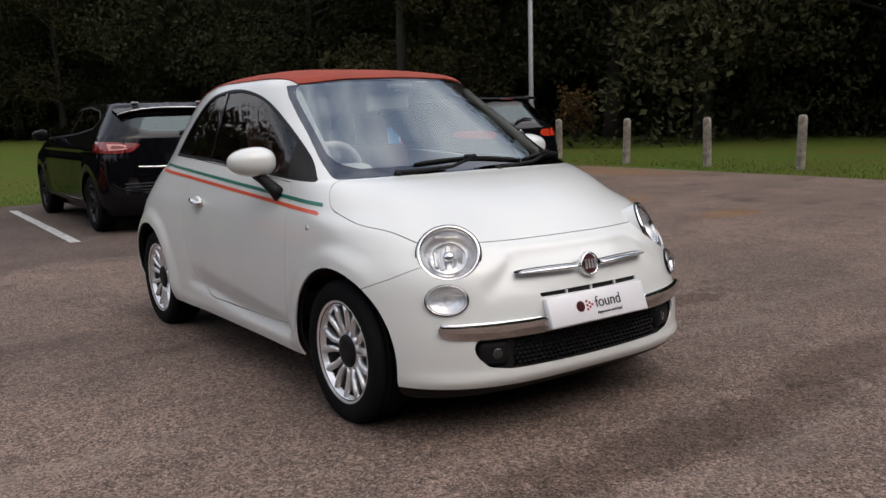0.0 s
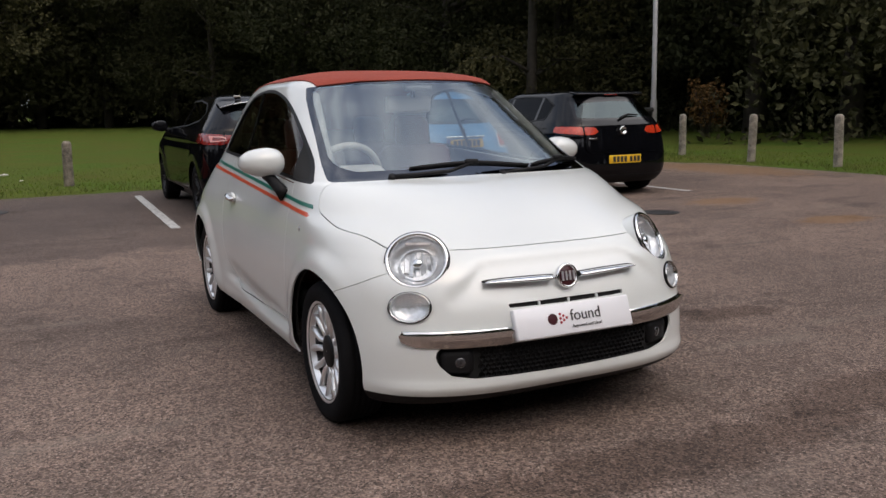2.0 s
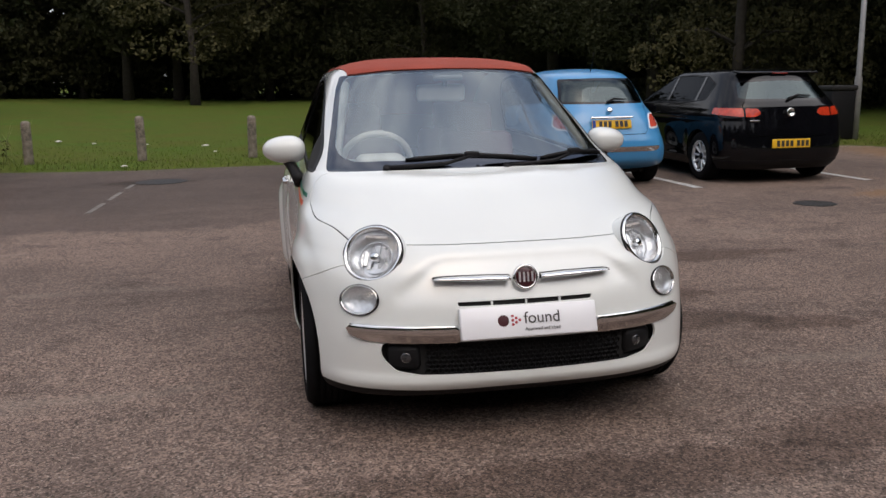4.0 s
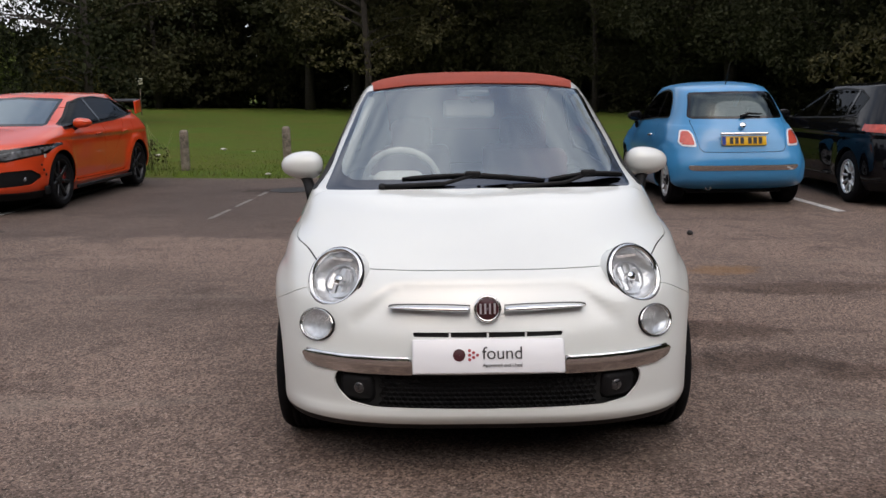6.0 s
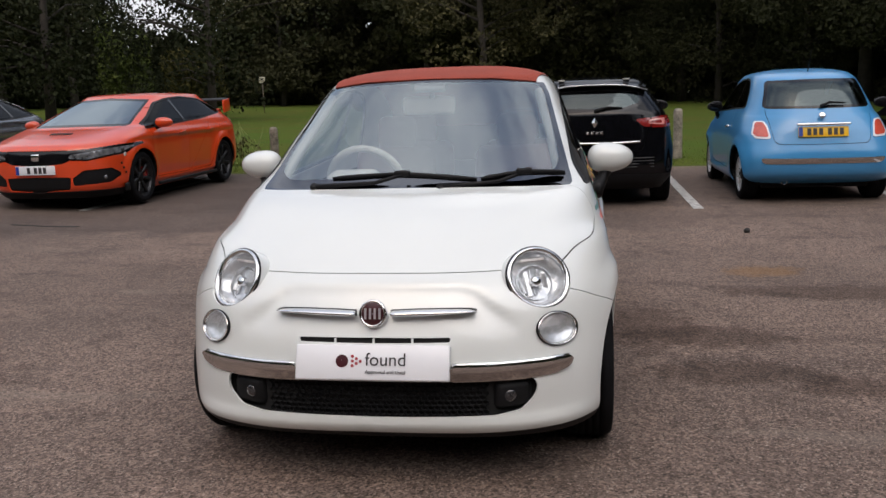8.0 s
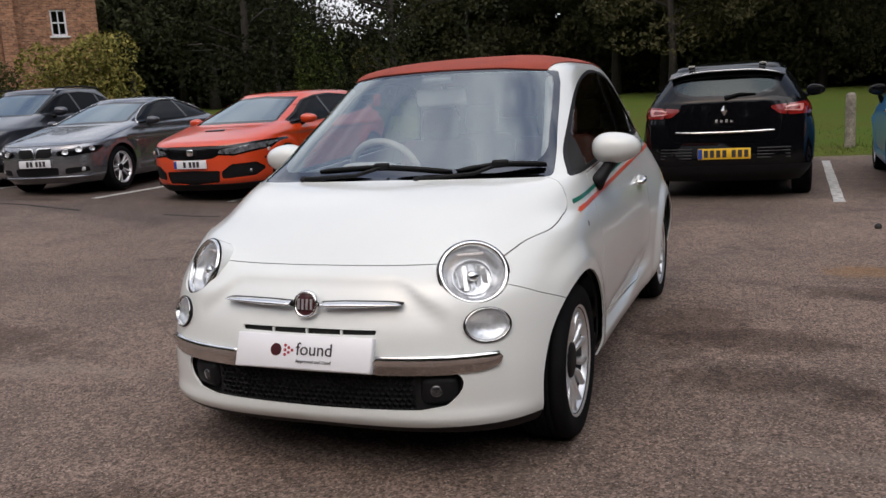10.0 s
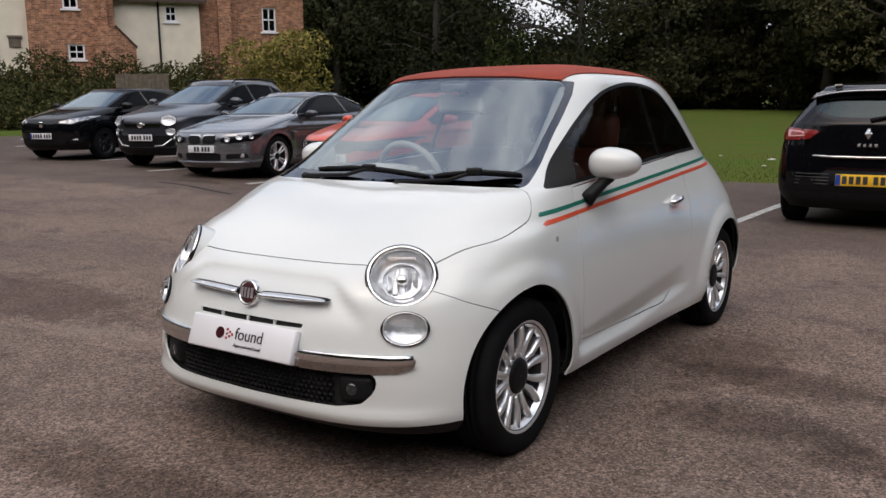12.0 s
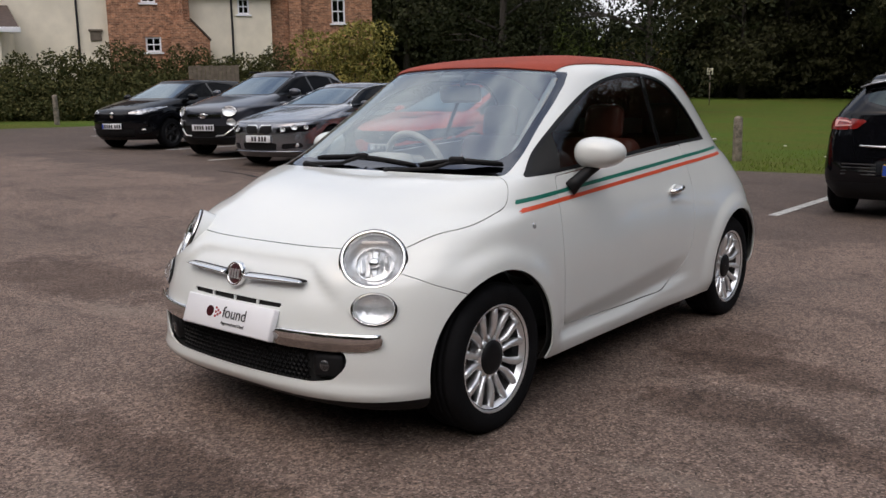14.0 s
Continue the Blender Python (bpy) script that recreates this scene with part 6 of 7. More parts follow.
def clio_front():
    hl = lambda x, y, z: np.maximum(poly_sdf([(0.36, 0.72), (0.62, 0.70), (0.80, 0.78), (0.84, 0.86), (0.70, 0.83), (0.42, 0.755)], x, z, 0.015), y + 1.2)
    extra = [
        ("headlight", "headlamp", hl, 0.01, 0.004, 2),
        ("upper_grille", "gloss_black", wire_front([(0, 0.62), (0.40, 0.64), (0.36, 0.735), (0, 0.74)], -1.2), 0.01, 0.003, 0),
        ("lower_grille", "plastic", wire_front([(0, 0.25), (0.50, 0.26), (0.52, 0.42), (0, 0.43)], -1.2), 0.01, -0.01, 0),
        ("corner_vent", "plastic", lambda x, y, z: np.maximum(poly_sdf([(0.58, 0.30), (0.76, 0.34), (0.78, 0.46), (0.60, 0.43)], x, z, 0.02), y + 1.2), 0.01, -0.008, 2),
    ]
    x, y = -14.35, 7.8
    car, sk = build_car("supermini", "black supermini with bright headlights, parked nose out", pose(x, y, ground_z(x, y), 0, 0, 14), clio_cfg(extra))
    simple_cabin(car, -0.8, 1.4, 0.68, 0.36, 0.9)
    plate(car, (0, -2.115, 0.47), 0, 0, "plate_white", (4, 3))
    bar_part(car, "grille_badge", (0, -2.10, 0.69), (0.08, 0.03, 0.12), "chrome", 0.02)
    for s in (1, -1):
        bar_part(car, "corner_light", (s * 0.68, -1.93, 0.40), (0.10, 0.02, 0.03), "reflector", 0.006, rz=s * 22)


def civic():
    t = make_table(-2.27, 2.26, 0.925, 0.16, 0.80, (-1.35, 0.98), (-0.33, 1.365), (0.52, 1.434), (2.16, 1.03), (1.56, 1.33), 0.60, hub=1.35)
    win = [(-1.12, 0.965), (-0.75, 1.12), (-0.32, 1.29), (0.0, 1.345), (0.50, 1.37), (1.10, 1.335), (1.66, 1.165), (1.60, 1.10), (0.7, 1.02)]
    regs = glass_regions(win, [(0, 1.0), (0.68, 0.995), (0.53, 1.335), (0, 1.365)], [(0.0, 1.08), (0.50, 1.09), (0.48, 1.28), (0.0, 1.31)], 0.2, 1.0, [((0.17, 0.93), (0.10, 1.42))])
    regs += [
        ("headlight", "headlamp", lambda x, y, z: np.maximum(poly_sdf([(0.42, 0.645), (0.62, 0.63), (0.87, 0.69), (0.935, 0.775), (0.62, 0.715), (0.42, 0.69)], x, z, 0.012), y + 1.3), 0.01, 0.006, 2),
        ("headlight_brow", "gloss_black", lambda x, y, z: np.maximum(poly_sdf([(0.38, 0.63), (0.62, 0.61), (0.90, 0.675), (0.95, 0.80), (0.62, 0.755), (0.38, 0.745)], x, z, 0.012), y + 1.3), 0.008, 0.003, 2),
        ("upper_grille", "gloss_black", wire_front([(0, 0.56), (0.34, 0.585), (0.46, 0.64), (0.42, 0.75), (0, 0.75)], -1.3), 0.01, -0.01, 0),
        ("corner_vent", "plastic", lambda x, y, z: np.maximum(poly_sdf([(0.45, 0.31), (0.80, 0.33), (0.88, 0.42), (0.82, 0.51), (0.58, 0.50), (0.44, 0.40)], x, z, 0.015), y + 1.3), 0.01, -0.012, 2),
        ("lower_grille", "plastic", wire_front([(0, 0.24), (0.40, 0.26), (0.43, 0.42), (0, 0.43)], -1.3), 0.01, -0.012, 0),
        ("front_splitter", "plastic", lambda x, y, z: np.maximum(z - 0.245, y + 0.98), 0.008, 0.01, 0),
        ("tail_light", "red_lens", corner(0.90, 1.0, 0.62, 1.95), 0.01, 0.008, 2),
    ]
    seams = door_seams([[(-0.98, 0.95), (-1.0, 0.6), (-0.88, 0.30), (0.12, 0.29), (0.16, 1.0)], [(0.16, 0.29), (0.88, 0.30), (1.0, 0.6), (1.28, 0.9), (1.34, 1.08)]])

    c = dict(table=t, levels=110, around=(56, 60, 40), shape=creased(0.86, 0.036, 0.315, (-1.35, 1.35), 0.030), arch=0.375, hubs=(-1.35, 1.35), wheel=(0.335, 0.235, "y", 0.92, 0.255), sill=0.14, paint="orange", regions=regs, seams=seams, group="parked cars",
             mirror=((0.98, -0.78, 1.02), (0.115, 0.075, 0.065), [(0.85, -0.80, 0.95), (0.92, -0.79, 0.975)]))
    car, sk = build_car("sports_hatchback", "bright orange sports hatchback with black wheels and tall rear wing", pose(-5.86, 7.55, ground_z(-5.86, 7.55), 0, 0, 0), c)
    simple_cabin(car, -0.85, 1.3, 0.7, 0.36, 0.9)
    plate(car, (0, -2.285, 0.515), 0, 0, "plate_white", (1, 3))
    bar_part(car, "grille_badge", (0, -2.268, 0.67), (0.10, 0.02, 0.085), "chrome", 0.015)
    bar_part(car, "hood_scoop", (0, -1.66, 0.925), (0.30, 0.07, 0.014), "plastic", 0.006, rx=14)
    for s in (1, -1):
        bar_part(car, "wing_end", (s * 0.68, 2.14, 1.20), (0.03, 0.27, 0.21), "orange", 0.012, rx=6)
        bar_part(car, "wing_stay", (s * 0.56, 2.05, 1.08), (0.035, 0.20, 0.14), "orange", 0.012)
        bar_part(car, "fog_light", (s * 0.74, -2.01, 0.40), (0.07, 0.03, 0.06), "headlamp", 0.02, rz=s * 24)
        for k in range(3):
            bar_part(car, "arch_vent", (s * (0.905 + 0.006 * k), -1.86 + 0.035 * k, 0.56 - 0.06 * k), (0.02, 0.05, 0.028), "plastic", 0.006, rz=s * 22)
        bar_part(car, "side_marker", (s * 0.93, -1.80, 0.665), (0.012, 0.10, 0.045), "indicator", 0.005, rz=s * 14)
        bar_part(car, "front_flap", (s * 0.90, -1.76, 0.25), (0.05, 0.10, 0.10), "plastic", 0.012, rz=s * 16)
        bm = bmesh.new()
        box(bm, (s * 0.83, -1.17, 0.37), (0.05, 0.10, 0.18), 0.015)
        part("brake_caliper", bm, "red_lens", car)
        bar_part(car, "side_skirt", (s * 0.925, 0.0, 0.21), (0.05, 1.9, 0.045), "plastic", 0.012)
        for y in (-0.12, 0.84):
            bm = bmesh.new()
            tube(bm, [(s * 0.915, y - 0.1, 0.855), (s * 0.938, y - 0.06, 0.86), (s * 0.938, y + 0.06, 0.865), (s * 0.915, y + 0.1, 0.87)], 0.013, 6)
            part("door_handle", bm, "orange", car)
    bar_part(car, "wing_blade", (0, 2.14, 1.30), (1.34, 0.24, 0.024), "plastic", 0.008, rx=8)


def bmw():
    t = make_table(-2.20, 2.37, 0.891, 0.17, 0.735, (-1.00, 0.965), (-0.06, 1.30), (0.55, 1.378), (1.95, 1.00), (1.15, 1.31), 0.56, hub=1.38)
    win = [(-0.82, 0.945), (-0.45, 1.10), (-0.08, 1.235), (0.30, 1.30), (0.70, 1.305), (1.15, 1.235), (1.52, 1.07), (1.46, 1.01), (0.6, 0.97)]
    regs = glass_regions(win, [(0, 0.975), (0.66, 0.97), (0.51, 1.275), (0, 1.30)], None, 0.3, 1.0, [((0.72, 0.93), (0.68, 1.35))])
    regs += [
        ("headlight", "gloss_black", lambda x, y, z: np.maximum(poly_sdf([(0.345, 0.575), (0.48, 0.553), (0.80, 0.590), (0.86, 0.690), (0.64, 0.672), (0.36, 0.640)], x, z, 0.02), y + 1.4), 0.01, 0.004, 2),
        ("grille_rim", "chrome", lambda x, y, z: np.maximum(np.maximum(poly_sdf([(0.02, 0.535), (0.23, 0.545), (0.285, 0.60), (0.26, 0.68), (0.03, 0.685)], x, z, 0.02), -poly_sdf([(0.034, 0.55), (0.225, 0.56), (0.268, 0.60), (0.246, 0.666), (0.043, 0.671)], x, z, 0.02)), y + 1.6), 0.015, 0.01, 2),
        ("grille", "plastic", lambda x, y, z: np.maximum(poly_sdf([(0.02, 0.535), (0.23, 0.545), (0.285, 0.60), (0.26, 0.68), (0.03, 0.685)], x, z, 0.02), y + 1.6), 0.015, -0.006, 2),
        ("lower_grille", "plastic", wire_front([(0, 0.28), (0.34, 0.29), (0.36, 0.40), (0, 0.41)], -1.4), 0.01, -0.01, 0),
        ("corner_vent", "plastic", lambda x, y, z: np.maximum(poly_sdf([(0.44, 0.30), (0.74, 0.33), (0.72, 0.40), (0.45, 0.39)], x, z, 0.015), y + 1.4), 0.01, -0.008, 2),
    ]
    seams = door_seams([[(-0.72, 0.95), (-0.78, 0.6), (-0.72, 0.30), (0.66, 0.29), (0.80, 0.6), (0.78, 0.97)]])
    seams.append((lambda x, y, z: poly_sdf([(-2.3, 0.705), (-1.85, 0.735), (-1.4, 0.825), (-0.9, 0.925), (-0.9, 1.2), (-2.3, 1.2)], y, z), 0.003, lambda x, y, z: y + 0.95, "hood"))
    c = dict(table=t, levels=100, around=(52, 54, 34), shape=creased(0.775, 0.026, 0.30, (-1.38, 1.38), 0.012), arch=0.365, hubs=(-1.38, 1.38), wheel=(0.325, 0.22, "star", 0.875, 0.235), sill=0.15, paint="grey", regions=regs, seams=seams, group="parked cars", mirror_paint="slate",
             mirror=((0.93, -0.52, 0.985), (0.10, 0.065, 0.06), [(0.80, -0.55, 0.93), (0.87, -0.53, 0.95)]))
    x, y = -8.85, 7.42
    car, sk = build_car("coupe", "grey metallic two-door coupe with bright window trim, parked nose out", pose(x, y, ground_z(x, y), 0, 0, 8), c)
    simple_cabin(car, -0.5, 1.5, 0.7, 0.36, 0.9)
    plate(car, (0, -2.212, 0.465), 0, 0, "plate_white", (2, 3), band=False)
    bm = bmesh.new()
    tube(bm, [(x, -2.19 + 0.33 * abs(x / 0.82) ** 3.2, 0.262) for x in np.linspace(-0.74, 0.74, 15)], 0.014, 8)
    part("bumper_lip", bm, "grey", car)
    for s in (1, -1):
        line = soft_line(win[:7], 3)
        bm = bmesh.new()
        pts = []
        for yy, zz in line:
            i = int(np.argmin((sk.V[:, 1] - yy) ** 2 + (sk.V[:, 2] - zz) ** 2 + (sk.V[:, 0] < 0.3) * 9))
            pts.append((s * (sk.V[i, 0] + 0.006), yy, zz + 0.006))
        tube(bm, pts, 0.007, 6)
        part("window_trim", bm, "chrome", car)
        bm = bmesh.new()
        lathe(bm, [(0.035, -0.01), (0.035, 0.004), (0.028, 0.008), (0.002, 0.009)], 20, Matrix.Translation((s * 0.66, -2.035, 0.365)) @ Vector((s * 0.4, -1, 0)).to_track_quat("X", "Z").to_matrix().to_4x4())
        part("fog_light", bm, "reflector", car)
        for cc, r in (((0.475, -2.1, 0.603), 0.040), ((0.60, -2.0, 0.618), 0.044), ((0.735, -1.9, 0.640), 0.036)):
            p, nn = near_normal(sk, cc)
            fl = Vector((s, 1, 1))
            round_lamp(car, "lamp_bowl", (p + nn * 0.020) * fl, nn * fl, r, 0.014, bulb=False, oval=(1.15, 0.95), bowl="reflector")
        bar_part(car, "side_mark", (s * 0.885, -0.93, 0.70), (0.012, 0.09, 0.02), "chrome", 0.004)


def crossover():
    t = make_table(-2.08, 2.12, 0.90, 0.24, 0.90, (-1.12, 1.11), (-0.22, 1.50), (0.45, 1.60), (1.90, 1.12), (1.50, 1.50), 0.62, hub=1.285)
    win = [(-0.95, 1.10), (-0.60, 1.27), (-0.22, 1.42), (0.05, 1.48), (0.50, 1.505), (1.0, 1.47), (1.30, 1.36), (1.36, 1.20), (0.6, 1.13)]
    regs = glass_regions(win, [(0, 1.11), (0.71, 1.105), (0.56, 1.475), (0, 1.50)], None, 0.3, 1.2, [((0.22, 1.05), (0.16, 1.55)), ((0.98, 1.05), (0.94, 1.55))])
    regs += [
        ("lower_grille", "plastic", wire_front([(0, 0.37), (0.62, 0.39), (0.66, 0.46), (0.55, 0.58), (0, 0.58)], -1.3), 0.01, -0.012, 0),
        ("upper_slot", "plastic", wire_front([(0, 0.70), (0.40, 0.71), (0.42, 0.745), (0, 0.745)], -1.3), 0.01, -0.006, 0),
        ("chrome_strip", "chrome", wire_front([(0, 0.747), (0.42, 0.747), (0.43, 0.772), (0, 0.775)], -1.3), 0.01, 0.008, 0),
        ("sill_cladding", "plastic", lambda x, y, z: z - 0.37, 0.01, 0.012, 0),
    ]
    for hy in (-1.285, 1.285):
        regs.append(("arch_cladding", "plastic", (lambda x, y, z, hy=hy: np.maximum(np.hypot(y - hy, z - 0.34) - 0.435, 0.45 - x)), 0.01, 0.012, 2))
    seams = door_seams([[(-0.84, 1.09), (-0.88, 0.7), (-0.78, 0.38), (0.16, 0.38), (0.22, 1.1)], [(0.18, 0.38), (0.84, 0.39), (0.98, 0.7), (1.2, 1.0), (1.24, 1.18)]])
    c = dict(table=t, levels=90, around=(52, 44, 34), shape=creased(0.90, 0.026, 0.42, (-1.285, 1.285)), arch=0.375, hubs=(-1.285, 1.285), wheel=(0.34, 0.215, "five", 0.885, 0.23), sill=0.2, paint="slate", regions=regs, seams=seams, belt=1.05, group="parked cars",
             mirror=((0.98, -0.62, 1.16), (0.11, 0.075, 0.075), [(0.84, -0.66, 1.07), (0.90, -0.64, 1.10)]))
    x, y = -11.2, 7.85
    car, sk = build_car("crossover", "dark slate crossover with round headlights, parked nose out", pose(x, y, ground_z(x, y), 0, 0, 11), c)
    simple_cabin(car, -0.7, 1.5, 0.7, 0.45, 1.0)
    plate(car, (0, -2.10, 0.545), 0, 0, "plate_white", (4, 3), band=False)
    bar_part(car, "grille_badge", (0, -2.085, 0.76), (0.11, 0.03, 0.10), "chrome", 0.03)
    for s in (1, -1):
        for nm, cc, r in (("headlight", (0.565, -2.0, 0.835), 0.112), ("front_lamp", (0.595, -2.0, 0.665), 0.074)):
            p, n = near_normal(sk, cc)
            fl = Vector((s, 1, 1))
            nn = (n + Vector((0.1, -0.1, 0))).normalized()
            round_lamp(car, nm, (p + nn * 0.026) * fl, nn * fl, r, 0.018, bulb=False, oval=(1.16, 0.84), bowl="reflector")
        bm = bmesh.new()
        tube(bm, [(s * 0.30, -2.085, 0.40), (s * 0.46, -2.06, 0.41), (s * 0.60, -1.99, 0.52)], 0.014, 8)
        part("skid_bar", bm, "alloy", car)
        bm = bmesh.new()
        tube(bm, [(s * 0.56, -0.15, 1.52), (s * 0.57, -0.05, 1.575), (s * 0.56, 0.6, 1.60), (s * 0.55, 1.2, 1.575), (s * 0.54, 1.35, 1.52)], 0.016, 6)
        part("roof_rail", bm, "plastic", car)


for make in (blue_small, golf, clio_rear, clio_front, civic, bmw, crossover):
    make()


# ---- woodland ----
def leaf_material(name, dark, light, rough=0.75):
    m = bpy.data.materials.new(name)
    m.use_nodes = True
    n, l = m.node_tree.nodes, m.node_tree.links
    p = n["Principled BSDF"]
    g = n.new("ShaderNodeNewGeometry")
    mx = n.new("ShaderNodeMix")
    mx.data_type = "RGBA"
    mx.inputs[6].default_value, mx.inputs[7].default_value = (*dark, 1), (*light, 1)
    l.new(g.outputs["Random Per Island"], mx.inputs[0])
    l.new(mx.outputs[2], p.inputs["Base Color"])
    p.inputs["Roughness"].default_value = rough
    p.inputs["Specular IOR Level"].default_value = 0.06
    M[name] = m


leaf_material("oak_leaves", (0.033, 0.034, 0.018), (0.054, 0.053, 0.025))
leaf_material("dark_leaves", (0.030, 0.033, 0.018), (0.049, 0.051, 0.025))
leaf_material("bramble_leaves", (0.022, 0.030, 0.010), (0.092, 0.086, 0.032))
leaf_material("pale_oak_leaves", (0.040, 0.040, 0.019), (0.076, 0.068, 0.031))
# shade among the trees is put into this darker leaf colour
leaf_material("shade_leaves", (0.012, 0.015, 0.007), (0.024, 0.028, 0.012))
leaf_material("spring_leaves", (0.035, 0.052, 0.012), (0.095, 0.115, 0.032))
leaf_material("olive_leaves", (0.045, 0.045, 0.014), (0.085, 0.075, 0.024))
leaf_material("yellow_leaves", (0.095, 0.10, 0.028), (0.29, 0.24, 0.07))
leaf_material("rust_leaves", (0.035, 0.024, 0.010), (0.10, 0.055, 0.02))


def leaves(rng, centres, radii, count, size, flat=0.0):
    """Many small leaves in clumps: vertices and quads."""
    centres, radii = np.array(centres, float), np.array(radii, float)
    w = radii.prod(1) ** (2 / 3)
    pick = rng.choice(len(centres), count, p=w / w.sum())
    d = rng.normal(size=(count, 3))
    d /= np.linalg.norm(d, axis=1, keepdims=True)
    r = rng.uniform(0.55, 1.05, (count, 1)) ** 0.6
    c = centres[pick] + d * radii[pick] * r
    a = rng.normal(size=(count, 3))
    a /= np.linalg.norm(a, axis=1, keepdims=True)
    b = np.cross(a, rng.normal(size=(count, 3)))
    b /= np.maximum(np.linalg.norm(b, axis=1, keepdims=True), 1e-9)
    s = size * rng.uniform(0.6, 1.4, (count, 1))
    n = np.cross(a, b)
    V = np.stack([c - a * s, c - b * s * 0.55 + n * s * 0.15, c + a * s, c + b * s * 0.55 + n * s * 0.15], 1).reshape(-1, 3)
    i = np.arange(count) * 4
    F = np.concatenate([np.c_[i, i + 1, i + 2], np.c_[i, i + 2, i + 3]])
    return V, F


def tree(seed, h, spread, low, material, count=3000, size=0.26, label="tall dark broadleaf tree of the wood and its unseen added ring"):
    rng = np.random.default_rng(seed)
    t = new("tree")
    tagged(t, label, "tree", "trees of the wood")
    bm = bmesh.new()
    r0 = 0.014 * h
    top = (rng.uniform(-0.4, 0.4), rng.uniform(-0.4, 0.4), h * 0.8)
    tube(bm, [(0, 0, -0.3), (0.05, 0, h * 0.15), (top[0] * 0.4, top[1] * 0.4, h * 0.4), (top[0] * 0.8, top[1] * 0.8, h * 0.62), top], [r0 * 1.5, r0, r0 * 0.8, r0 * 0.5, r0 * 0.15], 9)
    cs, rs = [], []
    for k in range(26):
        f = rng.uniform(low, 0.92)
        a = rng.uniform(0, 2 * math.pi)
        reach = spread * math.sin(math.pi * min(1, max(0.12, (f - low * 0.6) / (1 - low * 0.6)))) ** 0.6 * rng.uniform(0.55, 1.0)
        z0 = h * f * 0.8
        e = Vector((math.cos(a) * reach, math.sin(a) * reach, h * f))
        tube(bm, [(top[0] * f, top[1] * f, z0), tuple(Vector((0, 0, z0)).lerp(e, 0.55) + Vector((0, 0, 0.3))), tuple(e)], [r0 * 0.42, r0 * 0.25, r0 * 0.08], 6)
        for j in range(3):
            cs.append(tuple(e + Vector(rng.normal(size=3)) * 0.9))
            q = rng.uniform(0.8, 1.7) * spread / 4.5
            rs.append((q, q, q * 0.7))
    cs.append((0, 0, h * 0.88))
    rs.append((spread * 0.35, spread * 0.35, h * 0.1))
    part("trunk", bm, "bark", t)
    V, F = leaves(rng, cs, rs, count, size)
    raw("crown", V, F, material, t, smooth=False)
    return t


# Below y -6 stand unseen trees, added to darken reflections in the cars.
EDGE = [(-75, 30), (-58, 40), (-42, 52), (-22, 62), (-10, 65), (0, 63), (8, 57), (14, 48), (17, 39), (20, 28), (22, 18), (25, 9), (32, -4), (34, -18), (22, -30), (4, -33), (-14, -33), (-34, -30), (-52, -20), (-62, -6), (-66, 6)]


EDGE = [tuple(p) for p in soft_line(EDGE, 3).tolist()]


def along(line, step):
    p = [Vector(q) for q in line]
    left = 0.0
    for a, b in zip(p, p[1:]):
        L = (b - a).length
        while left < L:
            yield a + (b - a) * (left / L), (b - a).normalized()
            left += step
        left -= L


def open_sky(q):
    """Where the wood thins out and the sky shows between the crowns."""
    return 110 < math.degrees(math.atan2(q[1] + 4, q[0] - 1)) < 125


def wide_sky(q):
    """The middle of that gap, where only a few thin crowns stand."""
    return 113.5 < math.degrees(math.atan2(q[1] + 4, q[0] - 1)) < 121.5


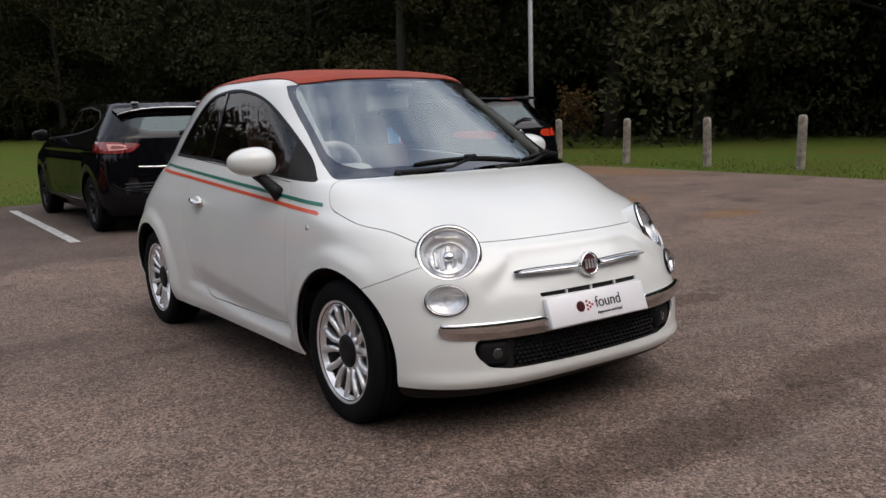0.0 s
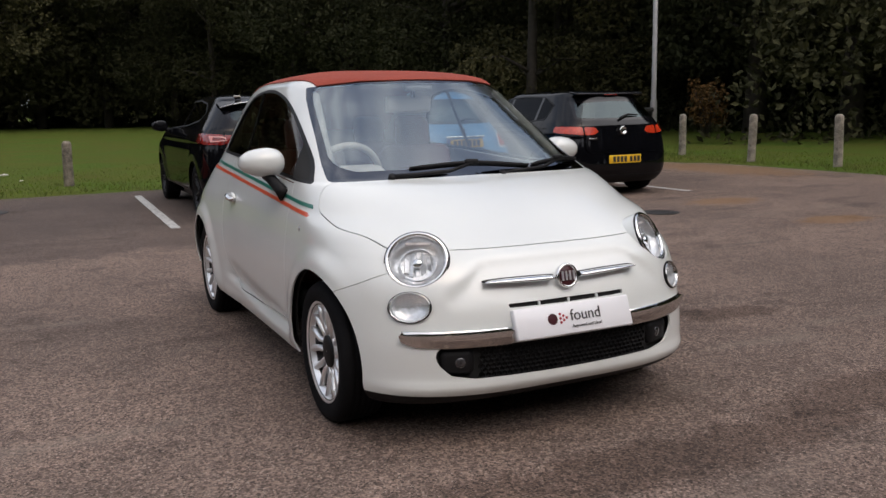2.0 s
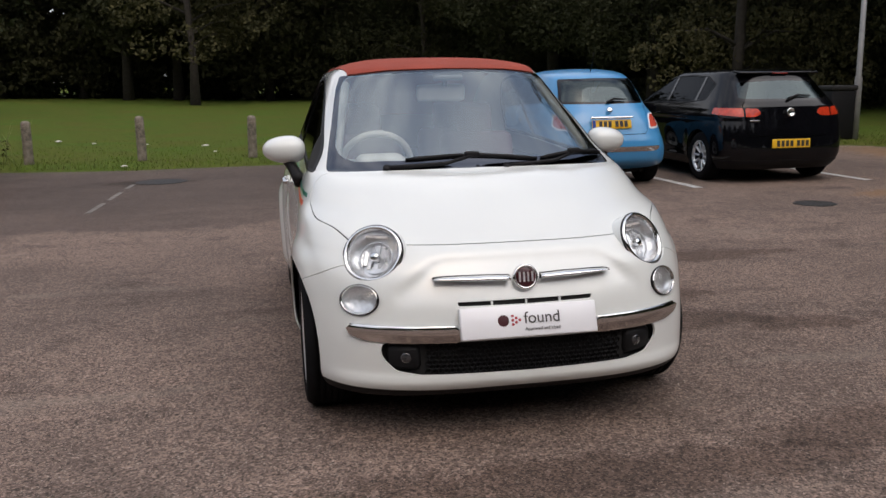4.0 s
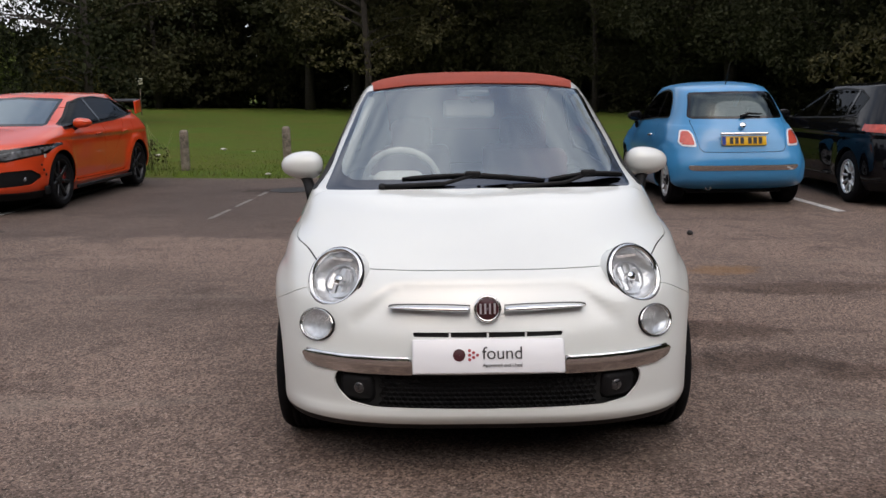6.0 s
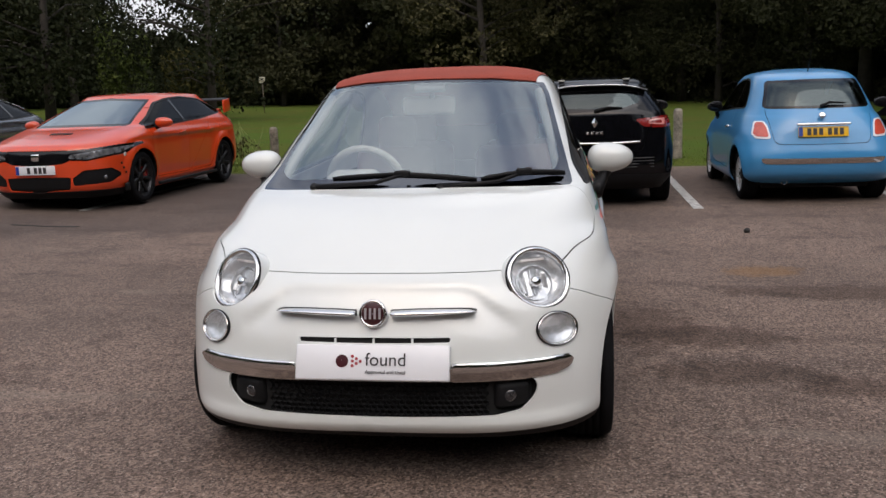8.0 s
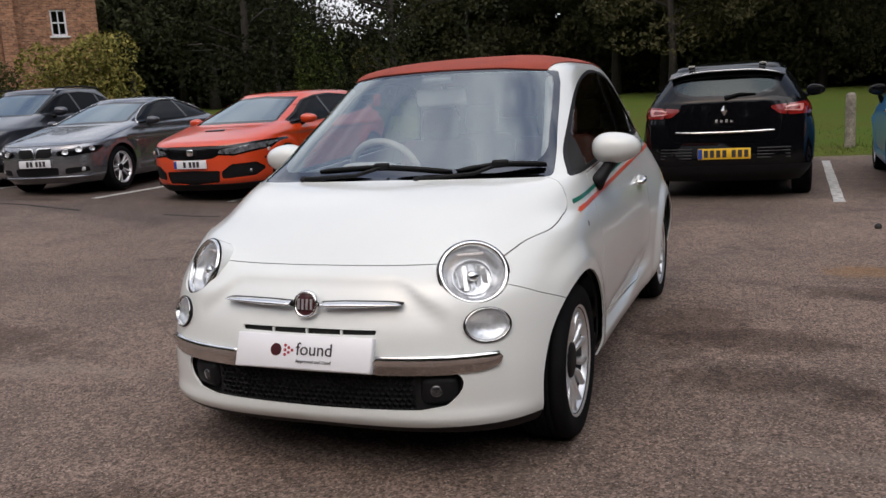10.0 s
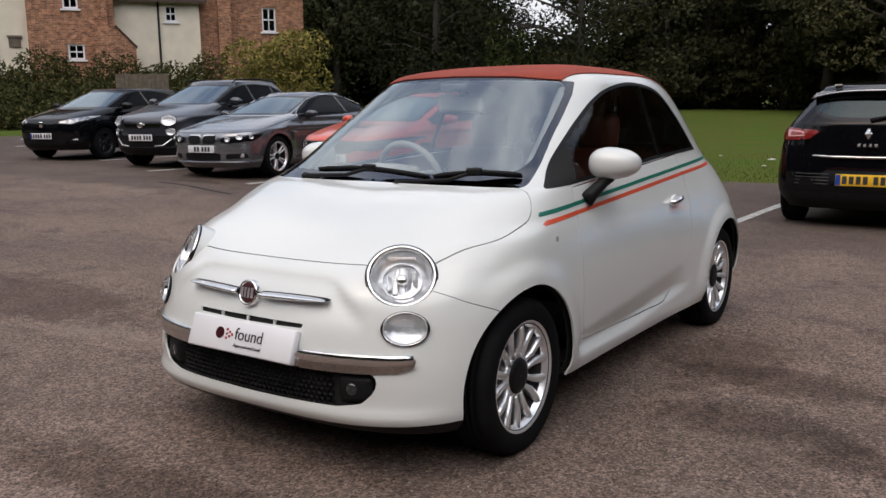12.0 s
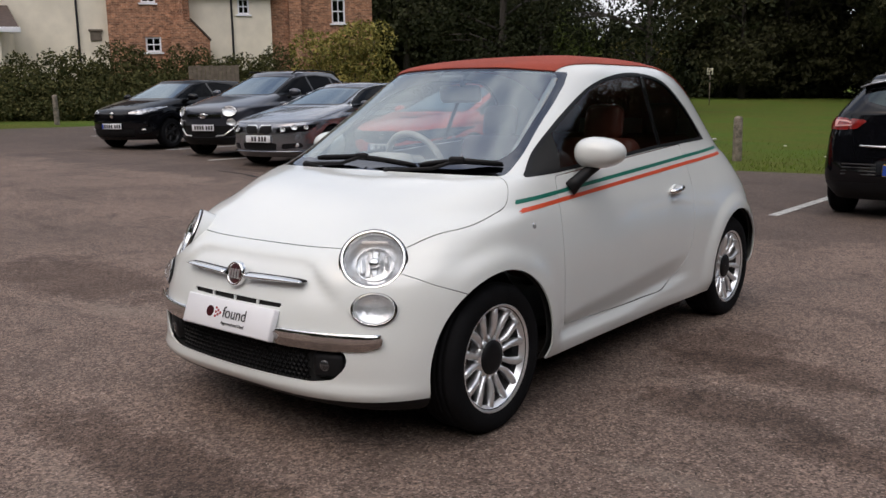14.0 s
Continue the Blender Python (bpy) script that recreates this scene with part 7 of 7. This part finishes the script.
def plant_wood():
    kinds = [tree(11, 19, 6.0, 0.20, "oak_leaves", 9500, 0.21), tree(12, 17, 5.6, 0.12, "oak_leaves", 9500, 0.21), tree(13, 21, 6.2, 0.26, "dark_leaves", 9500, 0.22), tree(14, 16, 5.8, 0.06, "dark_leaves", 9500, 0.21)]
    fine = [tree(16, 18, 5.8, 0.16, "dark_leaves", 30000, 0.10), tree(17, 16, 5.6, 0.08, "oak_leaves", 30000, 0.10)]
    coarse = [tree(18, 19, 6.0, 0.15, "dark_leaves", 5000, 0.3), tree(19, 17, 6.0, 0.10, "dark_leaves", 5000, 0.3)]
    sparse = tree(15, 17, 5.4, 0.22, "dark_leaves", 7500, 0.12, "tall thin-crowned tree with sky between its branches")
    sparse.matrix_world = pose(-40, 62, turf_z(-40, 62))
    rng = random.Random(5)
    for row, (off, step) in enumerate(((0.0, 5.2), (5.5, 5.0), (11.0, 5.0), (17.0, 5.2))):
        for k, (p, d) in enumerate(along(EDGE, step)):
            nrm = Vector((-d.y, d.x))
            q = p + nrm * (off + rng.uniform(-1.6, 1.6)) + d * rng.uniform(-1.2, 1.2)
            if row == 0 and rng.random() < 0.12 or row > 1 and q.y < -6:
                continue
            thin = open_sky(q)
            if thin and row > 2 or wide_sky(q) and (row > 0 or rng.random() < 0.45):
                continue
            s = rng.uniform(0.85, 1.25)
            m = pose(q.x, q.y, turf_z(q.x, q.y) - 0.1, 0, 0, rng.uniform(0, 360))
            src = sparse if thin else rng.choice(coarse if row > 1 or q.y < -8 else fine if q.x > 7 else kinds)
            c = copy_thing(src, m)
            c.scale = (s, s, s)
    for src, (x, y) in zip(kinds + fine + coarse, ((-30, 70), (-12, 76), (8, 74), (24, 62), (31, 22), (33, 12), (2, 80), (14, 72))):
        src.matrix_world = pose(x, y, turf_z(x, y))
    # undergrowth at the foot of the wood
    g = np.random.default_rng(3)
    cs, rs, near = [], [], []
    for off, step, hh in ((2.0, 1.6, 1.3), (6.0, 1.2, 2.4), (9.0, 2.0, 3.4), (14.0, 2.2, 6.0), (20.0, 2.2, 10.0), (24.0, 2.2, 15.0)):
        for p, d in along(EDGE, step):
            q = p + Vector((-d.y, d.x)) * (off + g.uniform(-1, 1))
            if hh < 2:
                if q.x > 8:
                    near.append((q.x, q.y, turf_z(q.x, q.y) + 0.5))
                continue
            if hh == 2.4 and not 94 < math.degrees(math.atan2(q[1] + 4, q[0] - 1)) < 128:
                continue
            if open_sky(q) and hh > 7 or hh < 2 and not q.x > 8 or q.y < -8:
                continue
            z = turf_z(q.x, q.y)
            h = hh * g.uniform(0.6, 1.2)
            cs.append((q.x, q.y, z + h * 0.45))
            rs.append((1.9, 1.9, h * 0.6))
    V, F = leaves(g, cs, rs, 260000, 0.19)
    cs, rs = [], []
    for off, step, hh in ((21.0, 2.6, 9.0), (25.0, 2.6, 15.0), (28.0, 2.6, 20.0)):
        for p, d in along(EDGE[:42], step):
            q = p + Vector((-d.y, d.x)) * (off + g.uniform(-1, 1))
            h = hh * g.uniform(0.8, 1.2)
            if open_sky(q):
                h = min(h, 6.6)
            cs.append((q.x, q.y, turf_z(q.x, q.y) + h * 0.42))
            rs.append((2.2, 2.2, h * 0.62))
    V2, F2 = leaves(g, cs, rs, 60000, 0.8)
    V3, F3 = leaves(g, near, [(1.5, 1.5, 0.9)] * len(near), 26000, 0.075)
    ob = raw("edge_shrubs", V3, F3, "dark_leaves", smooth=False)
    tagged(ob, "low dark shrubs where the lawn meets the wood", "shrubs", kind="stuff")
    ob = raw("deep_wood", V2, F2, "dark_leaves", smooth=False)
    tagged(ob, "dense dark foliage deep inside the wood", "wood", kind="stuff")
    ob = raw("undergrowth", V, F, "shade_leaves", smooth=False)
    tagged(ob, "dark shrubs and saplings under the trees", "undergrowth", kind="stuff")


plant_wood()


# ---- hedge, houses and field edge ----
def leaf_mass(name, label, category, blobs, count, size, material, seed, kind="stuff"):
    g = np.random.default_rng(seed)
    cs, rs = [], []
    for x, y, z, rx, rz in blobs:
        cs.append((x, y, z))
        rs.append((rx, rx, rz))
    V, F = leaves(g, cs, rs, count, size)
    ob = raw(name, V, F, material, smooth=False)
    return tagged(ob, label, category, kind=kind)


def plant_hedges():
    g = np.random.default_rng(21)
    blobs = []
    for p, d in along([(-34, -4), (-29.5, 6), (-27.5, 11), (-25, 16), (-22.8, 20.0)], 0.8):
        nrm = Vector((-d.y, d.x))
        for off, h in ((-0.2, 0.8), (1.2, 1.5), (2.6, 2.1), (4.2, 2.5)):
            q = p + nrm * (off + g.uniform(-0.5, 0.5))
            hh = h * g.uniform(0.75, 1.15)
            blobs.append((q.x, q.y, turf_z(q.x, q.y) + hh * 0.45, g.uniform(0.7, 1.2), hh * 0.6))
    leaf_mass("bramble_hedge", "tangled green and brown bramble hedge on a bank", "hedge", blobs, 190000, 0.066, "bramble_leaves", 22)

    def bush(name, x, y, z0, w, h, material, label, seed, count=5200, size=0.12):
        g2 = np.random.default_rng(seed)
        t = new(name)
        tagged(t, label, "bush")
        bm = bmesh.new()
        cs, rs = [], []
        for k in range(9):
            a, r = g2.uniform(0, 6.28), g2.uniform(0.15, 0.8) * w / 2
            e = (math.cos(a) * r, math.sin(a) * r, h * g2.uniform(0.55, 0.85))
            tube(bm, [(e[0] * 0.15, e[1] * 0.15, 0), (e[0] * 0.6, e[1] * 0.6, e[2] * 0.55), e], [0.05, 0.035, 0.012], 6)
            cs += [e, (e[0] * 1.05, e[1] * 1.05, e[2] * 0.55)]
            rs += [(w * 0.22, w * 0.22, h * 0.22)] * 2
        part("stem_growth", bm, "bark", t)
        V, F = leaves(g2, cs, rs, count, size)
        raw("foliage", V, F, material, t, smooth=False)
        t.matrix_world = pose(x, y, z0)
    bush("bush", -20.9, 19.5, turf_z(-20.9, 19.5) + 0.2, 3.6, 3.2, "yellow_leaves", "yellow-green autumn bush above the hedge", 31, 8000, 0.07)
    bush("bush", -24.6, 41.8, turf_z(-24.6, 41.8), 3.0, 5.6, "spring_leaves", "bright green sapling at the edge of the field", 33, 5000, 0.10)
    bush("bush", -20.6, 42.0, turf_z(-20.6, 42.0), 3.6, 3.6, "olive_leaves", "olive-brown bush at the edge of the field", 34, 5000, 0.10)
    bush("bush", 15.6, 14.6, turf_z(15.6, 14.6) + 0.3, 1.1, 1.5, "rust_leaves", "rust-brown autumn bush before the dark wood", 32, 1500, 0.05)
    t = tree(43, 14, 3.6, 0.03, "pale_oak_leaves", 26000, 0.085, "olive-brown tree in front of the dark wood")
    t.matrix_world = pose(15.6, 24.0, turf_z(15.6, 24.0))
    t = tree(44, 17, 5.0, 0.24, "pale_oak_leaves", 16000, 0.13, "broad olive tree with low hanging branches")
    t.matrix_world = pose(-5.2, 52.0, turf_z(-5.2, 52.0))
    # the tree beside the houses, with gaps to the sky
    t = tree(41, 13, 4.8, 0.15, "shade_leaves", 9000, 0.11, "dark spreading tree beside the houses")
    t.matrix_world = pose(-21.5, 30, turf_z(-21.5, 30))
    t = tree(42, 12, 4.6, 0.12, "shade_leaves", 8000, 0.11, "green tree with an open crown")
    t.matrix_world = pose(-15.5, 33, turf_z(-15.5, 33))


def holed_slab(bm, xs, zs, holes, y, depth):
    """An upright slab in one piece with square holes (x0, x1, z0, z1) through it."""
    xs, zs = sorted(set(xs)), sorted(set(zs))
    grid = [[bm.verts.new((a, y, b)) for b in zs] for a in xs]
    faces = []
    for i in range(len(xs) - 1):
        for j in range(len(zs) - 1):
            cx, cz = (xs[i] + xs[i + 1]) / 2, (zs[j] + zs[j + 1]) / 2
            if not any(h[0] < cx < h[1] and h[2] < cz < h[3] for h in holes):
                faces.append(bm.faces.new((grid[i][j], grid[i + 1][j], grid[i + 1][j + 1], grid[i][j + 1])))
    r = bmesh.ops.extrude_face_region(bm, geom=faces)
    for q in r["geom"]:
        if isinstance(q, bmesh.types.BMVert):
            q.co.y += depth
    bmesh.ops.delete(bm, geom=[v for v in bm.verts if not v.link_faces], context="VERTS")
    bmesh.ops.recalc_face_normals(bm, faces=bm.faces[:])


def houses():
    """A row of cream and brick houses above the hedge; local x runs along the front, y away from the car park."""
    base = pose(-39.3, 13.42, 0.0, 0, 0, math.degrees(math.atan2(27.76 - 14.66, -29.55 + 38.45)))
    z0 = 0.6

    def house(name, label, x0, x1, y0, depth, eave, wall, openings, pipe=None, breasts=()):
        h = new(name)
        tagged(h, label, "house", "houses behind the hedge")
        bm = bmesh.new()
        # the front wall with its openings
        holed_slab(bm, [x0, x1] + [v for o in openings for v in o[:2]], [z0 - 1.5, eave] + [v for o in openings for v in o[2:4]], [o[:4] for o in openings], y0, 0.28)
        part("wall", bm, wall, h, smooth=False)
        for x in (x0 + 0.14, x1 - 0.14):
            bm = bmesh.new()
            box(bm, (x, y0 + 0.28 + depth / 2, (z0 - 1.5 + eave) / 2), (0.28, depth - 0.28, eave - z0 + 1.5))
            part("side_wall", bm, wall, h, smooth=False)
        bm = bmesh.new()
        box(bm, ((x0 + x1) / 2, y0 + 0.28 + depth, (z0 - 1.5 + eave) / 2), (x1 - x0, 0.28, eave - z0 + 1.5))
        part("back_wall", bm, wall, h, smooth=False)
        bm = bmesh.new()
        e, rz = 0.35, 2.6
        v = [bm.verts.new(p) for p in ((x0 - e, y0 - e, eave - 0.05), (x1 + e, y0 - e, eave - 0.05), (x1 + e, y0 + depth / 2, eave + rz), (x0 - e, y0 + depth / 2, eave + rz), (x1 + e, y0 + depth + e, eave - 0.05), (x0 - e, y0 + depth + e, eave - 0.05))]
        bm.faces.new((v[0], v[1], v[2], v[3]))
        bm.faces.new((v[3], v[2], v[4], v[5]))
        r = bmesh.ops.extrude_face_region(bm, geom=bm.faces[:])
        for q in r["geom"]:
            if isinstance(q, bmesh.types.BMVert):
                q.co.z -= 0.14
        part("roof", bm, "roof_tile", h, smooth=False)
        for o in openings:
            a, b, lo, hi = o[:4]
            bm = bmesh.new()
            cx, cz = (a + b) / 2, (lo + hi) / 2
            holed_slab(bm, [a, a + 0.08, cx - 0.025, cx + 0.025, b - 0.08, b], [lo, lo + 0.08, cz - 0.03, cz + 0.03, hi - 0.08, hi],
                       [(p, q, u, v) for p, q in ((a + 0.08, cx - 0.025), (cx + 0.025, b - 0.08)) for u, v in ((lo + 0.08, cz - 0.03), (cz + 0.03, hi - 0.08))], y0 + 0.06, 0.06)
            w = part("window", bm, "plate_white", h, smooth=False)
            bm = bmesh.new()
            box(bm, ((a + b) / 2, y0 + 0.13, (lo + hi) / 2), (b - a, 0.01, hi - lo))
            part("pane", bm, "far_glass", w, smooth=False)
            bm = bmesh.new()
            box(bm, ((a + b) / 2, y0 + 0.02, lo - 0.05), (b - a + 0.2, 0.2, 0.08), 0.01)
            part("sill", bm, "plate_white", w, smooth=False)
        if pipe is not None:
            bm = bmesh.new()
            tube(bm, [(pipe, y0 - 0.08, 0.2), (pipe, y0 - 0.08, eave)], 0.05, 8)
            part("downpipe", bm, "plastic", h)
        for a, b, ya, yb, top in breasts:
            bm = bmesh.new()
            box(bm, ((a + b) / 2, (ya + yb) / 2, (top + z0 - 1.5) / 2), (b - a, yb - ya - 0.004, top - z0 + 1.5))
            part("chimney_breast", bm, wall, h, smooth=False)
        h.matrix_world = base
        return h
    house("house", "cream rendered house with a dark downpipe", -6.0, 6.22, 0.0, 7.0, 7.6, "render", [(-3.6, -2.2, 5.0, 6.3)], 4.9)
    house("house", "red brick house with white arched windows", 6.24, 9.9, -0.5, 7.0, 8.0, "brick", [(7.75, 8.4, 5.75, 6.8), (7.85, 8.55, 3.5, 4.2)], None, ((9.35, 9.6, -0.8, -0.5, 8.0),))
    house("house", "cream rendered cottage with a small white upper window", 9.92, 13.8, 0.4, 6.5, 6.4, "render", [(12.2, 12.75, 5.35, 6.1)], 11.9)
    house("house", "red brick house end behind trees", 13.82, 19.0, 0.9, 7.0, 7.6, "brick", [(16.9, 17.6, 5.0, 6.2)], None, ((14.7, 15.3, 0.45, 0.9, 7.6),))
    # a brick lean-to against the second house, and a plaque on the cream wall
    k = new("lean_to")
    tagged(k, "small red brick lean-to with a sloping tiled top", "outbuilding")
    bm = bmesh.new()
    v = [bm.verts.new((x, -1.3, z)) for x, z in ((9.0, -0.9), (10.75, -0.9), (10.75, 4.0), (9.92, 4.9), (9.0, 4.9))]
    bm.faces.new(v)
    r = bmesh.ops.extrude_face_region(bm, geom=bm.faces[:])
    for q in r["geom"]:
        if isinstance(q, bmesh.types.BMVert):
            q.co.y += 0.78
    bmesh.ops.recalc_face_normals(bm, faces=bm.faces[:])
    part("wall", bm, "brick", k, smooth=False)
    bm = bmesh.new()
    box(bm, (0, 0, 0), (1.30, 0.9, 0.07), 0.01)
    bm.transform(pose(10.36, -0.92, 4.50, 0, 47.3, 0))
    part("roof", bm, "roof_tile", k, smooth=False)
    k.matrix_world = base
    bm = bmesh.new()
    box(bm, (0, 0, 0), (0.5, 0.06, 0.42), 0.02)
    box(bm, (0, -0.02, 0.26), (0.62, 0.10, 0.12), 0.03)
    bm.transform(base @ pose(5.66, -0.035, 4.25))
    tagged(part("wall_plaque", bm, "fence", None, smooth=False), "small brown hooded plaque on the cream wall", "plaque")
    # lean-to roof of a conservatory
    k = new("conservatory")
    tagged(k, "low white conservatory with a tiled lean-to roof", "conservatory")
    bm = bmesh.new()
    box(bm, (-1.4, -1.9, 2.2), (4.4, 3.2, 4.2))
    part("wall", bm, "render", k, smooth=False)
    bm = bmesh.new()
    v = [bm.verts.new(p) for p in ((-4, -3.7, 4.35), (1.6, -3.7, 4.35), (0.6, 0.0, 5.6), (-4, 0.0, 5.6))]
    bm.faces.new(v)
    r = bmesh.ops.extrude_face_region(bm, geom=bm.faces[:])
    for q in r["geom"]:
        if isinstance(q, bmesh.types.BMVert):
            q.co.z -= 0.1
    part("roof", bm, "roof_tile", k, smooth=False)
    bm = bmesh.new()
    box(bm, (-1.2, -3.74, 4.26), (5.7, 0.1, 0.22), 0.02)
    part("gutter", bm, "plate_white", k, smooth=False)
    k.matrix_world = base @ pose(1.4, 0, 0)
    # garden fence panels
    for i, (x, y) in enumerate(((-25.2, 16.6),)):
        f = new("garden_fence")
        tagged(f, "weathered close-boarded garden fence panel in the hedge", "fence")
        for j in range(12):
            bm = bmesh.new()
            box(bm, (-0.85 + 0.155 * j, 0, 0.9), (0.145, 0.02, 1.8 + 0.03 * ((j * 7) % 3)), 0.004)
            part("board", bm, "fence", f, smooth=False)
        f.matrix_world = pose(x, y, turf_z(x, y) + 0.12, 0, 0, 50)


def street_things():
    # lamp column, bin and notice by the corner of the verge
    z = turf_z(10.9, 11.1)
    t = new("lamp_column")
    tagged(t, "tall pale grey galvanised lamp column on the verge", "lamp post")
    bm = bmesh.new()
    tube(bm, [(0, 0, -0.2), (0, 0, 1.2), (0, 0, 1.3), (0, 0, 8.0)], [0.075, 0.075, 0.055, 0.045], 16)
    part("column", bm, "galv", t)
    bm = bmesh.new()
    tube(bm, [(0, 0, 7.9), (0, -0.3, 8.15), (0, -0.9, 8.2)], [0.035, 0.03, 0.03], 10)
    box(bm, (0, -1.15, 8.2), (0.22, 0.55, 0.12), 0.04)
    part("lantern_arm", bm, "galv", t)
    t.matrix_world = pose(10.9, 11.1, z)
    b = new("litter_bin")
    tagged(b, "dark litter bin beside the lamp column", "bin")
    bm = bmesh.new()
    box(bm, (0, 0, 0.5), (0.55, 0.55, 1.0), 0.04)
    part("bin_body", bm, "plastic", b)
    bm = bmesh.new()
    box(bm, (0, 0, 1.04), (0.6, 0.6, 0.1), 0.03)
    part("bin_lid", bm, "dark", b)
    b.matrix_world = pose(10.55, 11.3, turf_z(10.5, 11.3))
    for nm, x, y, zc, w, h, lab in (("notice", -17.3, 44.5, 1.9, 0.36, 0.34, "small pale notice on a post in the field"), ("notice", 10.5, 12.6, 1.25, 0.30, 0.26, "small dark notice board by the verge")):
        s = new(nm)
        tagged(s, lab, "sign")
        bm = bmesh.new()
        tube(bm, [(0, 0, -0.2), (0, 0, zc)], 0.03, 8)
        part("stake", bm, "fence", s)
        bm = bmesh.new()
        box(bm, (0, -0.04, zc), (w, 0.03, h), 0.01)
        bd = part("board", bm, "sign" if x < 0 else "fence", s)
        bm = bmesh.new()
        for k in range(3):
            box(bm, (0, -0.06, zc + h * (0.25 - 0.22 * k)), (w * 0.7, 0.006, h * 0.09))
        part("writing_bars", bm, "ink" if x < 0 else "stone", bd, smooth=False)
        s.matrix_world = pose(x, y, turf_z(x, y))
    # drain covers
    for x, y, r in ((-2.42, 8.25, 0.36), (4.81, 3.5, 0.22)):
        bm = bmesh.new()
        lathe(bm, [(r, -0.02), (r, 0.004), (r * 0.93, 0.007), (r * 0.9, 0.003), (0.004, 0.003)], 32, pose(x, y, ground_z(x, y) + 0.001) @ Matrix.Rotation(-math.pi / 2, 4, "Y"))
        for k in range(-3, 4):
            box(bm, (x + k * r * 0.24, y, ground_z(x, y) + 0.004), (0.03, 1.5 * r * math.sqrt(max(0.05, 1 - (k * 0.24) ** 2)), 0.002))
        ob = part("drain_cover", bm, "iron", None, smooth=False)
        tagged(ob, "round rusty cast iron drain cover set in asphalt", "drain cover", kind="structure")
    # the open joint where the bays were relaid
    for pts, w in (([(-8.75, 4.56), (-8.3, 4.55), (-7.85, 4.51)], 0.045), ([(-7.9, 4.50), (-7.5, 4.43), (-6.93, 4.34)], 0.07), ([(-5.6, 4.33), (-5.1, 4.27), (-4.75, 4.28)], 0.05)):
        ground_strip("asphalt_joint", pts, w, "dark", 0.003, "dark open joint along the edge of relaid asphalt", "joint")
    # scraps of paper on the lawn
    rng = random.Random(9)
    for x, y in ((-3.25, 10.4), (-4.7, 15.9), (-3.5, 15.3), (-5.6, 16.6), (-6.4, 14.2), (-1.9, 12.6), (-8.2, 13.5), (-2.2, 14.4)):
        bm = bmesh.new()
        r = bmesh.ops.create_icosphere(bm, subdivisions=2, radius=rng.uniform(0.05, 0.10))
        for v in bm.verts:
            k = 0.7 + 0.5 * noise.noise(v.co * 22 + Vector((x, y, 0)))
            v.co = Vector((v.co.x * k * 1.3, v.co.y * k, v.co.z * k * 0.35))
        bm.transform(pose(x, y, turf_z(x, y) + 0.05, 0, 0, rng.uniform(0, 180)))
        tagged(part("paper_scrap", bm, "stone", None, smooth=False), "crumpled pale paper scrap lying on the lawn", "litter", "scraps on the lawn")
    # small dark stone and fallen leaves
    bm = bmesh.new()
    bmesh.ops.create_icosphere(bm, subdivisions=2, radius=0.03)
    bm.transform(pose(2.21, 3.67, 0.015))
    tagged(part("pebble", bm, "iron", None), "small dark stone lying on the asphalt", "stone")


def grass_blades():
    """Rough blades along the verge, thickest at its edge."""
    g = np.random.default_rng(77)
    n = 150000
    x, y = g.uniform(-22, 14.5, n), g.uniform(2, 17.5, n)
    d = poly_sdf(PARK, x, y) + edge_wobble(x, y)
    keep = (d > -0.03) & (g.uniform(0, 1, n) < np.exp(-np.maximum(d, 0) / 1.8) * 1.0 + 0.10)
    x, y, d = x[keep][:46000], y[keep][:46000], d[keep][:46000]
    h = g.uniform(0.02, 0.055, len(x)) * (1 + 1.0 * np.exp(-np.maximum(d, 0) / 0.35))
    a = g.uniform(0, 6.28, len(x))
    z = np.array([turf_z(p, q) for p, q in zip(x, y)])
    w = 0.009
    bx, by = np.cos(a) * w, np.sin(a) * w
    lx, ly = g.normal(0, 0.4, len(x)) * h, g.normal(0, 0.4, len(x)) * h
    V = np.stack([np.c_[x - bx, y - by, z - 0.01], np.c_[x + bx, y + by, z - 0.01], np.c_[x + lx, y + ly, z + h]], 1).reshape(-1, 3)
    ob = raw("grass", V, np.arange(len(V)).reshape(-1, 3), "blade", smooth=False)
    tagged(ob, "rough green grass blades along the verge", "grass", kind="stuff")


plant_hedges()
houses()
street_things()
grass_blades()


def weeds():
    """A clump of tall pale dry stems on the verge."""
    g = np.random.default_rng(8)
    bm = bmesh.new()
    for k in range(46):
        x, y = g.normal(0, 0.34), g.normal(0, 0.12)
        h = g.uniform(0.35, 0.85)
        lean = g.normal(0, 0.12, 2)
        tube(bm, [(x, y, -0.03), (x + lean[0] * 0.4, y + lean[1] * 0.4, h * 0.6), (x + lean[0], y + lean[1], h)], [0.006, 0.005, 0.002], 4)
    t = new("weed_clump")
    tagged(t, "tall thin pale weed stems on the verge", "weeds")
    part("stem_growth", bm, "weed", t)
    V, F = leaves(g, [(-0.3, 0, 0.55), (0.1, 0, 0.4), (0.35, 0, 0.3)], [(0.25, 0.15, 0.25)] * 3, 260, 0.035)
    raw("leaves", V, F, "bramble_leaves", t, smooth=False)
    t.matrix_world = pose(-5.75, 11.1, turf_z(-5.75, 11.1))


weeds()
